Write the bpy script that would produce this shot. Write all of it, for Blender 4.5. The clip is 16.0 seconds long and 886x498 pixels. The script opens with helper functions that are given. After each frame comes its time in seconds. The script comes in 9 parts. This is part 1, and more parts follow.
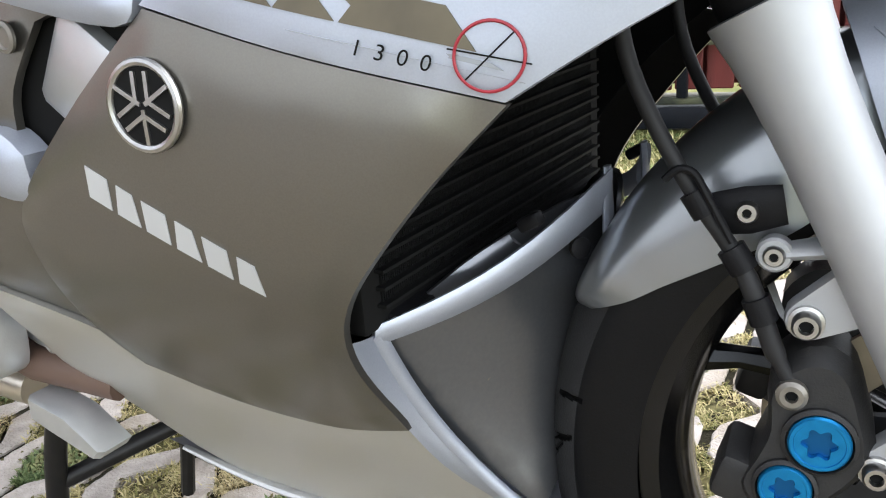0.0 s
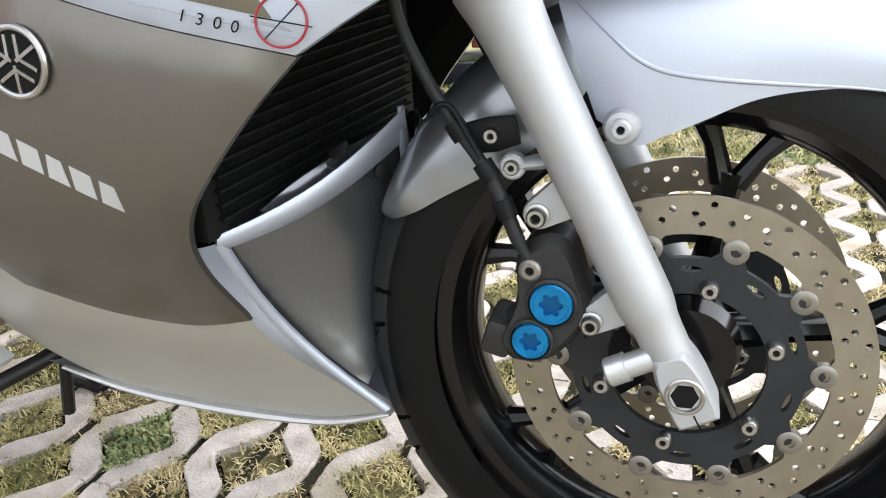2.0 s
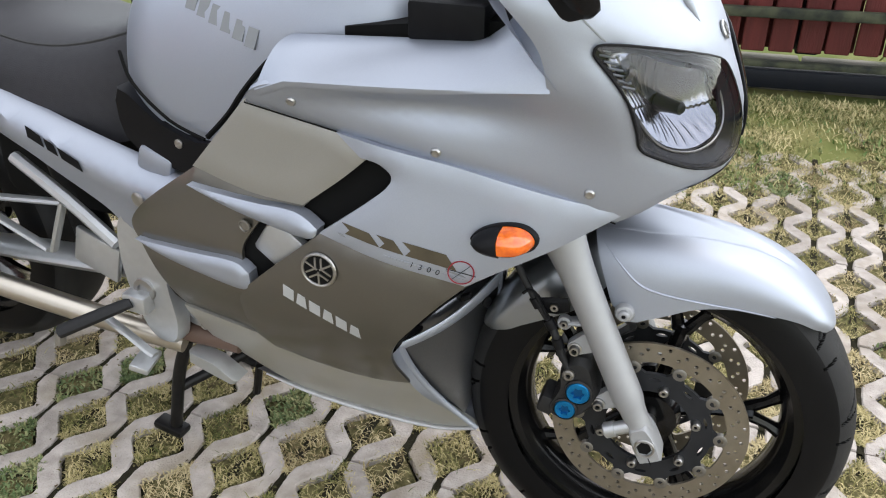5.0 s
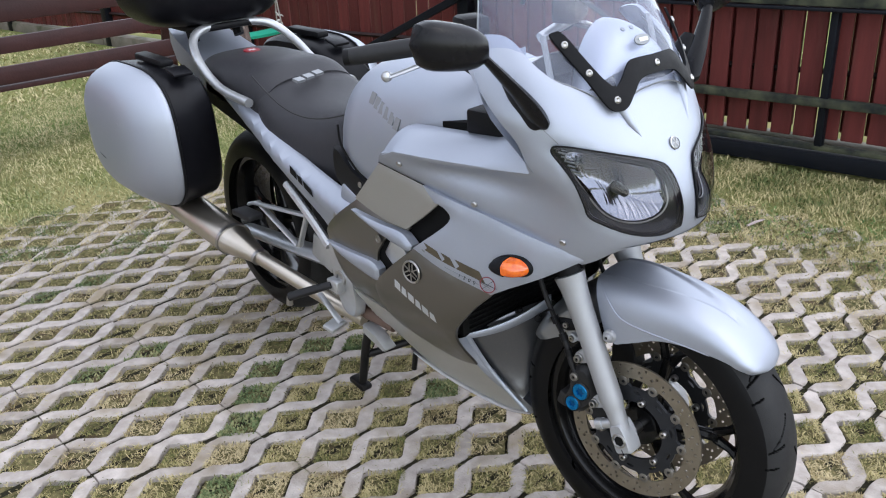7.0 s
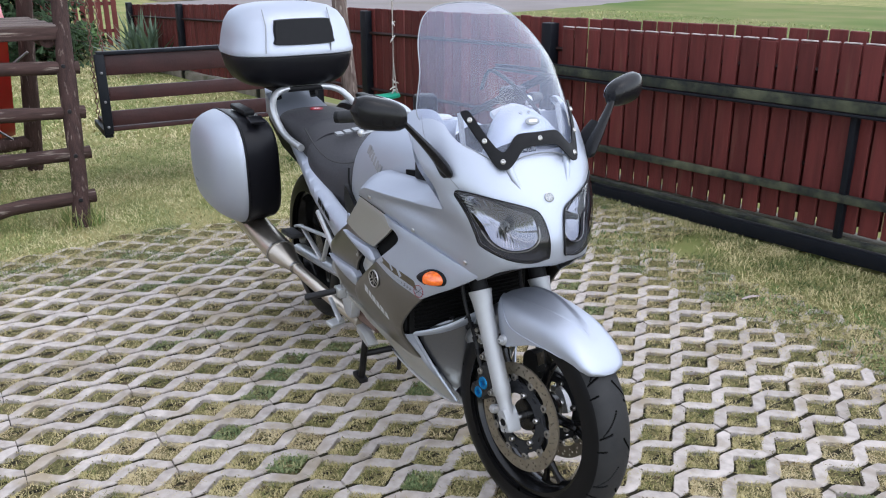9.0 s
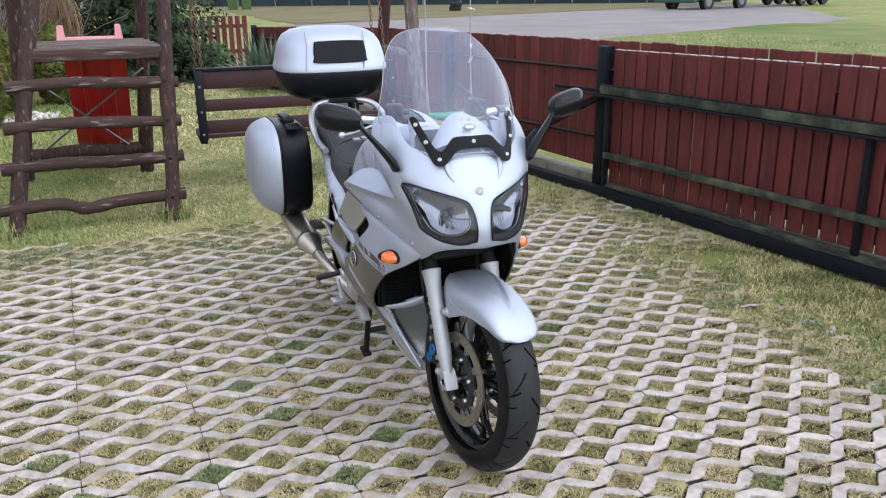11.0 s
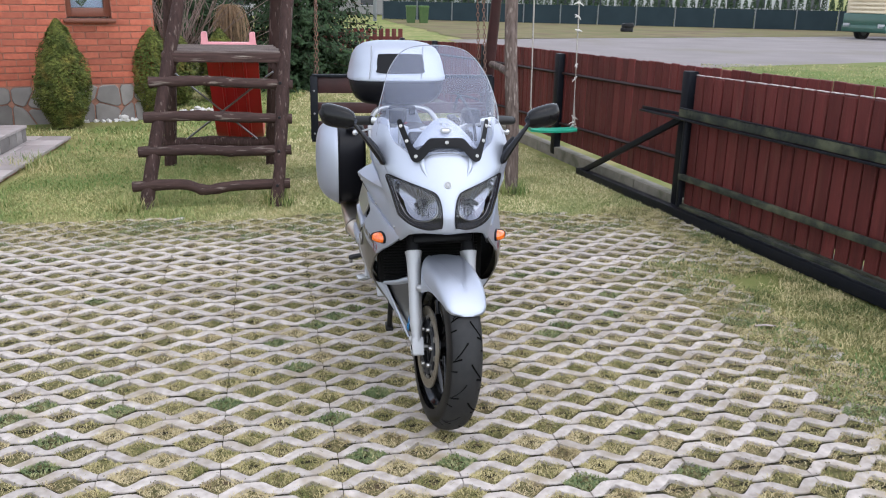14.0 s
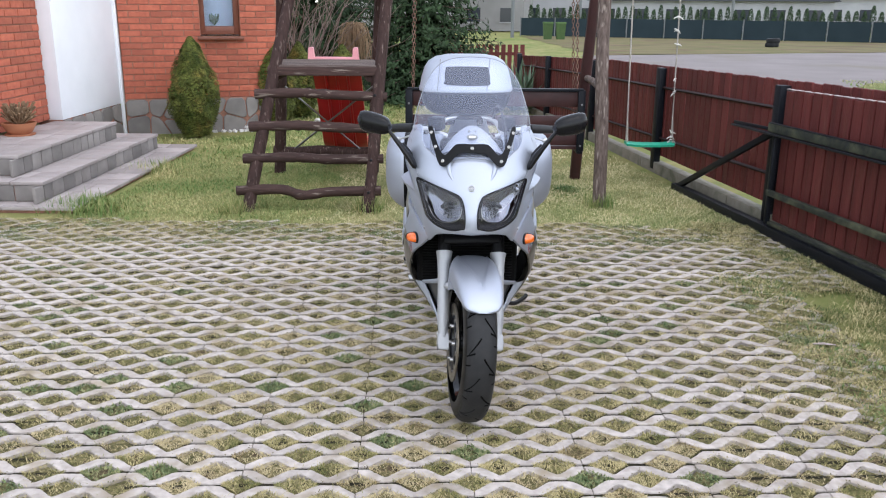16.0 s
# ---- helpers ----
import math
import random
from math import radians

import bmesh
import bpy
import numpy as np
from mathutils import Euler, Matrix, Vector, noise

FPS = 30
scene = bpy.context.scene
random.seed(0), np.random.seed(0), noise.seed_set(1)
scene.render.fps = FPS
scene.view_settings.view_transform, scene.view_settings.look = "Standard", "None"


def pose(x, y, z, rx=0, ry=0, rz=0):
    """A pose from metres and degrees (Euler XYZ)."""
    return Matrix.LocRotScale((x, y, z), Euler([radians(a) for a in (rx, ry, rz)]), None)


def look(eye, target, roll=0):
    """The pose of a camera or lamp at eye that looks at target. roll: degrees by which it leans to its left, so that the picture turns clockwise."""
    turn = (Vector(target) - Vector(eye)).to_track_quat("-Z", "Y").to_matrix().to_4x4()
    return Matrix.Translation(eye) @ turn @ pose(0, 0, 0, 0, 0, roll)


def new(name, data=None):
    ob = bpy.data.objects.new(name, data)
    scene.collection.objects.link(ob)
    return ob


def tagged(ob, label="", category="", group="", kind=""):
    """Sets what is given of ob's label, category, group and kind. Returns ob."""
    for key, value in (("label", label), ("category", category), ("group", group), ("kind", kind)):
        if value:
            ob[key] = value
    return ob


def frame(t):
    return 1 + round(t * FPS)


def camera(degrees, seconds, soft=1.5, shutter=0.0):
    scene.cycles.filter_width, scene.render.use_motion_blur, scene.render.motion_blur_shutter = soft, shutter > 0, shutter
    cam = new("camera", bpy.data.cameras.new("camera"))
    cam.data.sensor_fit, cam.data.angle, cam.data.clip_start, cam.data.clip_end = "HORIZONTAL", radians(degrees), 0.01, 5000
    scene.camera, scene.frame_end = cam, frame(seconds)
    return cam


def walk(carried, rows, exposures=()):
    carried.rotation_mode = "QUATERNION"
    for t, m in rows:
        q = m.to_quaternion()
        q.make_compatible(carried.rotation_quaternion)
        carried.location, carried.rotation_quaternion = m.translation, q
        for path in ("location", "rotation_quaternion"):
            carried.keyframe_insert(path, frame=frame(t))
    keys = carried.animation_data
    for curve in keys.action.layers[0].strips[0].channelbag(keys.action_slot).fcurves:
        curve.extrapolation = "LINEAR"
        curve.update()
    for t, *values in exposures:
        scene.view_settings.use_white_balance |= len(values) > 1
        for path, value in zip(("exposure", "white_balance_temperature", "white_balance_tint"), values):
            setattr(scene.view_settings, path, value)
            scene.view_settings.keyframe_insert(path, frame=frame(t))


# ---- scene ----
cam = camera(55.1, 16.0, 1.1)
PATH = [
    (0, (-0.057, -0.596, 0.661), (-1.07, 1.001, 0.008), -4.2),
    (0.5, (-0.01, -0.601, 0.658), (-1.043, 0.983, 0.005), -5.1),
    (1, (0.014, -0.61, 0.651), (-0.925, 1.01, -0.05), -5.1),
    (1.5, (0.043, -0.652, 0.658), (-0.791, 1.007, -0.085), -4.3),
    (2, (0.068, -0.715, 0.681), (-0.69, 0.973, -0.078), -3.6),
    (2.5, (0.08, -0.753, 0.701), (-0.618, 0.953, -0.076), -3.3),
    (3, (0.086, -0.808, 0.725), (-0.565, 0.909, -0.069), -3.2),
    (3.5, (0.033, -0.849, 0.756), (-0.575, 0.876, -0.053), -3.4),
    (4, (0.029, -0.849, 0.882), (-0.557, 0.808, -0.072), -4.0),
    (4.5, (0.059, -0.975, 1.119), (-0.554, 0.605, 0.058), -1.7),
    (5, (0.126, -1.114, 1.194), (-0.6, 0.465, 0.204), 0.3),
    (5.2, (0.174, -1.175, 1.224), (-0.649, 0.389, 0.29), -0.7),
    (7.3, (1.001, -1.254, 1.413), (-0.479, -0.181, 0.601), -2.0),
    (7.5, (1.082, -1.242, 1.433), (-0.438, -0.215, 0.637), -1.2),
    (8, (1.3, -1.186, 1.468), (-0.307, -0.255, 0.725), 0.2),
    (8.5, (1.461, -1.166, 1.486), (-0.172, -0.243, 0.792), -0.0),
    (9, (1.64, -1.199, 1.487), (-0.012, -0.292, 0.819), -0.2),
    (9.2, (1.716, -1.203, 1.502), (0.055, -0.307, 0.838), -0.2),
    (11.3, (2.309, -0.853, 1.524), (0.504, -0.254, 0.904), -0.5),
    (11.5, (2.351, -0.814, 1.534), (0.539, -0.237, 0.913), -0.3),
    (12, (2.455, -0.716, 1.546), (0.62, -0.189, 0.95), 1.7),
    (12.5, (2.55, -0.581, 1.546), (0.692, -0.125, 0.963), 3.2),
    (13, (2.651, -0.49, 1.552), (0.78, -0.104, 0.962), 2.4),
    (13.5, (2.714, -0.451, 1.561), (0.832, -0.124, 0.97), 1.1),
    (14, (2.824, -0.422, 1.551), (0.931, -0.148, 0.966), 1.1),
    (14.5, (2.911, -0.359, 1.569), (1.012, -0.126, 0.987), 1.7),
    (15, (2.964, -0.252, 1.56), (1.049, -0.083, 1.011), 2.4),
    (15.5, (3.005, -0.138, 1.546), (1.082, -0.082, 1.001), 1.7),
    (16, (3.021, -0.035, 1.548), (1.1, -0.078, 0.995), 0.4),
]
walk(cam, [(t, look(eye, target, roll)) for t, eye, target, roll in PATH], exposures=[(0.0, 2.43, 6650, 8), (1.0, 2.46, 6720, 8), (2.5, 2.40, 6850, 8), (4.0, 2.18, 6900, 8), (5.0, 1.78, 6800, 8), (7.5, 1.58, 6250, 11), (9.0, 1.58, 6200, 11), (12.0, 1.62, 6300, 11), (16.0, 1.56, 6320, 11)])

# ---- world and sun ----
world = bpy.data.worlds.new("overcast_sky")
scene.world = world
world.use_nodes = True
wn = world.node_tree
wn.nodes.clear()
w_out = wn.nodes.new("ShaderNodeOutputWorld")
w_bg = wn.nodes.new("ShaderNodeBackground")
w_hs = wn.nodes.new("ShaderNodeHueSaturation")
w_sky = wn.nodes.new("ShaderNodeTexSky")
w_sky.sky_type, w_sky.sun_disc = "NISHITA", False
w_sky.sun_elevation, w_sky.sun_rotation = radians(60), radians(55)
w_sky.dust_density, w_sky.air_density = 0.8, 1.0
w_hs.inputs["Saturation"].default_value = 0.42
w_bg.inputs["Strength"].default_value = 0.15
wn.links.new(w_sky.outputs[0], w_hs.inputs["Color"])
wn.links.new(w_hs.outputs[0], w_bg.inputs["Color"])
wn.links.new(w_bg.outputs[0], w_out.inputs["Surface"])

sun = new("sun", bpy.data.lights.new("sun", "SUN"))
sun.data.energy, sun.data.angle, sun.data.color = 0.55, radians(165), (1.0, 0.955, 0.895)
SUN_AZ, SUN_EL = radians(35), radians(60)
sun.matrix_world = look((0, 0, 0), (-math.cos(SUN_AZ) * math.cos(SUN_EL), -math.sin(SUN_AZ) * math.cos(SUN_EL), -math.sin(SUN_EL)))
sun.location = (3, 2, 8)


# ---- materials ----
def material(name, color, rough=0.5, metal=0.0, coat=0.0, second=None, scale=20.0, mix=0.5, bump=0.0, bump_scale=200.0,
             island=0.0, rand=0.0, third=None, third_scale=2.0, third_cut=(0.45, 0.65), rough_var=0.0, stretch=None, spec=0.5):
    """A procedural surface: two noise scales of colour, a patchy third colour, relief, and variation from piece to piece."""
    m = bpy.data.materials.new(name)
    m.use_nodes = True
    nt = m.node_tree
    b = nt.nodes["Principled BSDF"]
    b.inputs["Roughness"].default_value, b.inputs["Metallic"].default_value = rough, metal
    b.inputs["Coat Weight"].default_value, b.inputs["Coat Roughness"].default_value = coat, 0.04
    b.inputs["Specular IOR Level"].default_value = spec
    tc = nt.nodes.new("ShaderNodeNewGeometry")
    vec = tc.outputs["Position"]
    if stretch:
        mp = nt.nodes.new("ShaderNodeMapping")
        mp.inputs["Scale"].default_value = stretch
        nt.links.new(vec, mp.inputs["Vector"])
        vec = mp.outputs[0]

    def tex(s, detail=4.0):
        n = nt.nodes.new("ShaderNodeTexNoise")
        n.inputs["Scale"].default_value, n.inputs["Detail"].default_value = s, detail
        nt.links.new(vec, n.inputs["Vector"])
        return n.outputs["Fac"]

    def blend(fac, a, c):
        x = nt.nodes.new("ShaderNodeMix")
        x.data_type = "RGBA"
        for sock, v in ((x.inputs["Factor"], fac), (x.inputs[6], a), (x.inputs[7], c)):
            if isinstance(v, bpy.types.NodeSocket):
                nt.links.new(v, sock)
            else:
                sock.default_value = v if isinstance(v, float) else (*v, 1)
        return x.outputs[2]

    def ramp(v, lo, hi):
        r = nt.nodes.new("ShaderNodeMapRange")
        r.inputs["From Min"].default_value, r.inputs["From Max"].default_value = lo, hi
        nt.links.new(v, r.inputs["Value"])
        return r.outputs[0]

    col = (*color, 1)
    c_out = None
    if second:
        c_out = blend(ramp(tex(scale), 0.5 - mix / 2, 0.5 + mix / 2), color, second)
    if third:
        c_out = blend(ramp(tex(third_scale, 3.0), *third_cut), c_out or color, third)
    if island or rand:
        oi = nt.nodes.new("ShaderNodeObjectInfo")
        add = nt.nodes.new("ShaderNodeMath")
        add.operation = "ADD"
        nt.links.new(oi.outputs["Random"], add.inputs[0])
        nt.links.new(tc.outputs["Random Per Island"], add.inputs[1])
        fr = nt.nodes.new("ShaderNodeMath")
        fr.operation = "FRACT"
        nt.links.new(add.outputs[0], fr.inputs[0])
        hs = nt.nodes.new("ShaderNodeHueSaturation")
        k = island or rand
        val = nt.nodes.new("ShaderNodeMapRange")
        val.inputs["To Min"].default_value, val.inputs["To Max"].default_value = 1 - k, 1 + k
        nt.links.new(fr.outputs[0], val.inputs["Value"])
        nt.links.new(val.outputs[0], hs.inputs["Value"])
        if c_out:
            nt.links.new(c_out, hs.inputs["Color"])
        else:
            hs.inputs["Color"].default_value = col
        c_out = hs.outputs[0]
    if c_out:
        nt.links.new(c_out, b.inputs["Base Color"])
    else:
        b.inputs["Base Color"].default_value = col
    if rough_var:
        rr = nt.nodes.new("ShaderNodeMapRange")
        rr.inputs["To Min"].default_value, rr.inputs["To Max"].default_value = max(0.02, rough - rough_var), min(1, rough + rough_var)
        nt.links.new(ramp(tex(bump_scale / 8), 0.3, 0.7), rr.inputs["Value"])
        nt.links.new(rr.outputs[0], b.inputs["Roughness"])
    if bump:
        bp = nt.nodes.new("ShaderNodeBump")
        bp.inputs["Strength"].default_value, bp.inputs["Distance"].default_value = min(1.0, bump), 0.004
        nt.links.new(tex(bump_scale, 6.0), bp.inputs["Height"])
        nt.links.new(bp.outputs[0], b.inputs["Normal"])
    return m


def glass(name, tint=(1, 1, 1), rough=0.0, mixin=0.12, color=(0.6, 0.6, 0.65)):
    """A thin clear sheet: mostly see-through, a share of flat colour mixed in as a veil, with a real gloss on top."""
    m = bpy.data.materials.new(name)
    m.use_nodes = True
    nt = m.node_tree
    nt.nodes.clear()
    out = nt.nodes.new("ShaderNodeOutputMaterial")
    tr = nt.nodes.new("ShaderNodeBsdfTransparent")
    tr.inputs["Color"].default_value = (*tint, 1)
    gl = nt.nodes.new("ShaderNodeBsdfGlossy")
    gl.inputs["Roughness"].default_value = rough
    df = nt.nodes.new("ShaderNodeBsdfDiffuse")
    df.inputs["Color"].default_value = (*color, 1)
    # gloss that grows towards grazing views, alike on both faces of the sheet
    lw = nt.nodes.new("ShaderNodeLayerWeight")
    lw.inputs["Blend"].default_value = 0.5
    pw = nt.nodes.new("ShaderNodeMath")
    pw.operation = "POWER"
    pw.inputs[1].default_value = 5.0
    fr = nt.nodes.new("ShaderNodeMath")
    fr.operation = "MULTIPLY_ADD"
    fr.inputs[1].default_value, fr.inputs[2].default_value = 0.96, 0.04
    nt.links.new(lw.outputs["Facing"], pw.inputs[0])
    nt.links.new(pw.outputs[0], fr.inputs[0])
    m0 = nt.nodes.new("ShaderNodeMixShader")
    m0.inputs[0].default_value = mixin
    m1 = nt.nodes.new("ShaderNodeMixShader")
    nt.links.new(tr.outputs[0], m0.inputs[1])
    nt.links.new(df.outputs[0], m0.inputs[2])
    nt.links.new(fr.outputs[0], m1.inputs[0])
    nt.links.new(m0.outputs[0], m1.inputs[1])
    nt.links.new(gl.outputs[0], m1.inputs[2])
    nt.links.new(m1.outputs[0], out.inputs["Surface"])
    return m


def ground_material():
    """Soil and short turf: green, straw and earth in patches."""
    m = material("ground_turf", (0.14, 0.16, 0.05), 0.95, second=(0.26, 0.23, 0.10), scale=3.5, mix=0.35, bump=1.0, bump_scale=90,
                 third=(0.11, 0.16, 0.04), third_scale=0.5, third_cut=(0.45, 0.7), spec=0.1)
    return m


M_GROUND = ground_material()
M_CONCRETE = material("paver_concrete", (0.515, 0.463, 0.425), 0.92, second=(0.33, 0.292, 0.262), scale=26, mix=0.42, bump=0.9, bump_scale=230, rand=0.13,
                      third=(0.275, 0.225, 0.155), third_scale=5.5, third_cut=(0.50, 0.74), spec=0.15)
M_SOIL = material("soil", (0.03, 0.025, 0.017), 1.0, second=(0.02, 0.02, 0.011), scale=9, mix=0.4, bump=1.0, bump_scale=300, spec=0.1)
M_TURF = material("chopped_turf", (0.175, 0.15, 0.072), 1.0, second=(0.07, 0.068, 0.028), scale=60, mix=0.25, bump=1.0, bump_scale=380, third=(0.09, 0.065, 0.04), third_scale=14, third_cut=(0.56, 0.68), spec=0.1)
M_MOSS = material("moss", (0.07, 0.085, 0.018), 1.0, second=(0.035, 0.03, 0.02), scale=6, mix=0.3, bump=1.0, bump_scale=300, spec=0.1)


def grass_material(name, a, b, c, patch_scale, cut):
    """Blades whose colour goes from green to straw, blade by blade and patch by patch."""
    m = material(name, a, 0.7, spec=0.25)
    nt = m.node_tree
    bs = nt.nodes["Principled BSDF"]
    g = nt.nodes.new("ShaderNodeNewGeometry")
    n = nt.nodes.new("ShaderNodeTexNoise")
    n.inputs["Scale"].default_value, n.inputs["Detail"].default_value = patch_scale, 2.0
    nt.links.new(g.outputs["Position"], n.inputs["Vector"])
    r = nt.nodes.new("ShaderNodeMapRange")
    r.inputs["From Min"].default_value, r.inputs["From Max"].default_value = cut
    nt.links.new(n.outputs["Fac"], r.inputs["Value"])
    ad = nt.nodes.new("ShaderNodeMath")
    ad.operation, ad.use_clamp = "MULTIPLY_ADD", True
    ad.inputs[1].default_value, ad.inputs[2].default_value = 0.75, -0.375
    nt.links.new(g.outputs["Random Per Island"], ad.inputs[0])
    s = nt.nodes.new("ShaderNodeMath")
    s.operation, s.use_clamp = "ADD", True
    sub = nt.nodes.new("ShaderNodeMath")
    sub.operation = "MULTIPLY_ADD"
    sub.inputs[1].default_value, sub.inputs[2].default_value = 0.9, -0.45
    nt.links.new(g.outputs["Random Per Island"], sub.inputs[0])
    nt.links.new(r.outputs[0], s.inputs[0])
    nt.links.new(sub.outputs[0], s.inputs[1])
    cr = nt.nodes.new("ShaderNodeValToRGB")
    e = cr.color_ramp.elements
    e[0].color, e[1].color = (*a, 1), (*c, 1)
    mid = cr.color_ramp.elements.new(0.5)
    mid.color = (*b, 1)
    nt.links.new(s.outputs[0], cr.inputs[0])
    nt.links.new(cr.outputs[0], bs.inputs["Base Color"])
    return m


M_GRASS_HOLE = grass_material("grass_in_pavers", (0.085, 0.105, 0.028), (0.255, 0.225, 0.085), (0.50, 0.42, 0.22), 9.0, (0.25, 0.62))
M_GRASS_GREEN = grass_material("green_weed_in_pavers", (0.07, 0.105, 0.04), (0.15, 0.19, 0.08), (0.30, 0.29, 0.14), 14.0, (0.25, 0.7))
M_GRASS_DRY = grass_material("dry_grass_in_pavers", (0.13, 0.09, 0.045), (0.34, 0.27, 0.13), (0.55, 0.46, 0.27), 9.0, (0.2, 0.6))
M_LAWN = grass_material("lawn_grass", (0.10, 0.18, 0.045), (0.23, 0.265, 0.09), (0.47, 0.41, 0.20), 1.1, (0.30, 0.74))
M_LAWN_DRY = grass_material("worn_dry_lawn", (0.18, 0.215, 0.085), (0.39, 0.365, 0.175), (0.62, 0.54, 0.32), 1.6, (0.25, 0.68))
M_GRASS_STRIP = grass_material("grass_strip_straw", (0.065, 0.10, 0.028), (0.25, 0.235, 0.095), (0.54, 0.46, 0.25), 4.5, (0.22, 0.72))
M_WEED = grass_material("weeds", (0.06, 0.125, 0.035), (0.11, 0.18, 0.055), (0.24, 0.25, 0.1), 4.0, (0.3, 0.7))
M_FENCE = material("fence_boards_brown_stain", (0.130, 0.028, 0.025), 0.55, second=(0.068, 0.0160, 0.0145), scale=7, mix=0.6, bump=0.6, bump_scale=60, spec=0.22,
                   stretch=(3, 3, 0.35), rand=0.22, third=(0.12, 0.05, 0.036), third_scale=6.0, third_cut=(0.6, 0.85))
M_RAIL = material("dark_stained_rail", (0.030, 0.013, 0.012), 0.6, second=(0.018, 0.010, 0.009), scale=12, mix=0.5, bump=0.4, bump_scale=90, spec=0.2)
M_FENCE_EDGE = material("pale_board_edge", (0.5, 0.43, 0.41), 0.8, second=(0.2, 0.16, 0.15), scale=25)
M_STEEL = material("gate_steel_dark_paint", (0.006, 0.0075, 0.011), 0.45, second=(0.009, 0.010, 0.013), scale=12, bump=0.2, bump_scale=120, spec=0.14)
M_STEEL_TOP = material("gate_rail_mossy_steel", (0.014, 0.017, 0.017), 0.75, second=(0.038, 0.042, 0.028), scale=30, mix=0.4, bump=0.5, bump_scale=200, spec=0.2,
                       third=(0.085, 0.09, 0.055), third_scale=8.0, third_cut=(0.44, 0.66))
M_KERB = material("kerb_concrete", (0.21, 0.185, 0.15), 0.9, second=(0.11, 0.105, 0.075), scale=9, mix=0.6, bump=0.6, bump_scale=150, third=(0.06, 0.065, 0.03), third_scale=5.0, third_cut=(0.5, 0.7))
M_LOG = material("weathered_log_brown", (0.062, 0.034, 0.029), 0.8, spec=0.2, second=(0.026, 0.015, 0.013), scale=14, mix=0.5, bump=1.0, bump_scale=45,
                 third=(0.17, 0.13, 0.11), third_scale=15.0, third_cut=(0.60, 0.72), rand=0.15, stretch=(3.5, 3.5, 0.45))
M_RUNG = material("bark_worn_rung", (0.066, 0.038, 0.032), 0.8, spec=0.2, second=(0.028, 0.017, 0.015), scale=14, mix=0.5, bump=1.0, bump_scale=45,
                  third=(0.20, 0.165, 0.14), third_scale=12.0, third_cut=(0.60, 0.72), rand=0.15, stretch=(4.5, 0.4, 4.5))
M_LOG_PALE = material("bare_log_grey", (0.15, 0.115, 0.098), 0.85, second=(0.06, 0.042, 0.036), scale=16, mix=0.4, bump=1.0, bump_scale=60, spec=0.2, third=(0.25, 0.21, 0.18), third_scale=14.0, third_cut=(0.58, 0.7), stretch=(3.5, 3.5, 0.5))
M_DECK = material("bare_deck_boards", (0.14, 0.108, 0.095), 0.85, second=(0.06, 0.043, 0.037), scale=14, mix=0.5, bump=1.0, bump_scale=60, spec=0.2, third=(0.22, 0.185, 0.165), third_scale=10.0, third_cut=(0.55, 0.75), rand=0.15, stretch=(4.5, 0.4, 4.5))
M_PLANK = material("swing_planks_dark_red", (0.05, 0.017, 0.016), 0.5, spec=0.3, second=(0.028, 0.011, 0.011), scale=8, mix=0.5, bump=0.4, bump_scale=80, rand=0.12)
M_RED = material("slide_red_plastic", (0.42, 0.012, 0.015), 0.35, second=(0.33, 0.01, 0.012), scale=6, bump=0.05)
M_PINK = material("faded_pink_plastic", (0.75, 0.33, 0.35), 0.45, second=(0.68, 0.27, 0.3), scale=9)
M_GREEN_PLASTIC = material("green_plastic_seat", (0.02, 0.38, 0.24), 0.4, second=(0.02, 0.32, 0.2), scale=9)
M_ROPE = material("rope_pale", (0.45, 0.42, 0.38), 0.9, second=(0.3, 0.27, 0.24), scale=60)
M_TIE = material("pale_ribbon", (0.62, 0.60, 0.57), 0.8, second=(0.5, 0.48, 0.45), scale=60)
M_CHAIN = material("rusty_chain", (0.12, 0.09, 0.08), 0.5, 0.7, second=(0.2, 0.09, 0.05), scale=40)
M_GALV = material("galvanised_strap", (0.25, 0.25, 0.26), 0.5, 0.7, second=(0.17, 0.16, 0.16), scale=20)
M_BRICK = material("brick_orange_red", (0.44, 0.125, 0.068), 0.8, second=(0.30, 0.07, 0.04), scale=20, mix=0.6, bump=0.4, bump_scale=160, rand=0.2)
M_MORTAR = material("mortar", (0.37, 0.175, 0.12), 0.95, second=(0.24, 0.12, 0.085), scale=40, bump=0.5, bump_scale=200)
M_WHITE_WALL = material("white_render", (0.76, 0.77, 0.8), 0.85, second=(0.7, 0.71, 0.74), scale=3, bump=0.3, bump_scale=300)
M_STONE = material("base_stone", (0.24, 0.22, 0.205), 0.85, second=(0.16, 0.145, 0.135), scale=7, mix=0.6, bump=0.7, bump_scale=80, rand=0.25)
M_STEP = material("step_stone", (0.36, 0.32, 0.31), 0.75, second=(0.27, 0.235, 0.22), scale=5, mix=0.6, bump=0.5, bump_scale=90, rand=0.15)
M_WOODFRAME = material("window_frame_brown", (0.16, 0.05, 0.025), 0.45, second=(0.12, 0.035, 0.018), scale=12, stretch=(6, 6, 1))
M_CURTAIN = material("net_curtain", (0.45, 0.49, 0.55), 0.9, second=(0.36, 0.39, 0.44), scale=20, stretch=(4, 12, 1))
M_PANE = glass("window_pane", (0.9, 0.95, 1.0), 0.0, 0.02)
M_TERRACOTTA = material("terracotta", (0.42, 0.17, 0.08), 0.75, second=(0.33, 0.12, 0.06), scale=12)
M_ROCK = material("white_rock", (0.62, 0.6, 0.57), 0.9, second=(0.45, 0.43, 0.4), scale=14, bump=0.8, bump_scale=60)
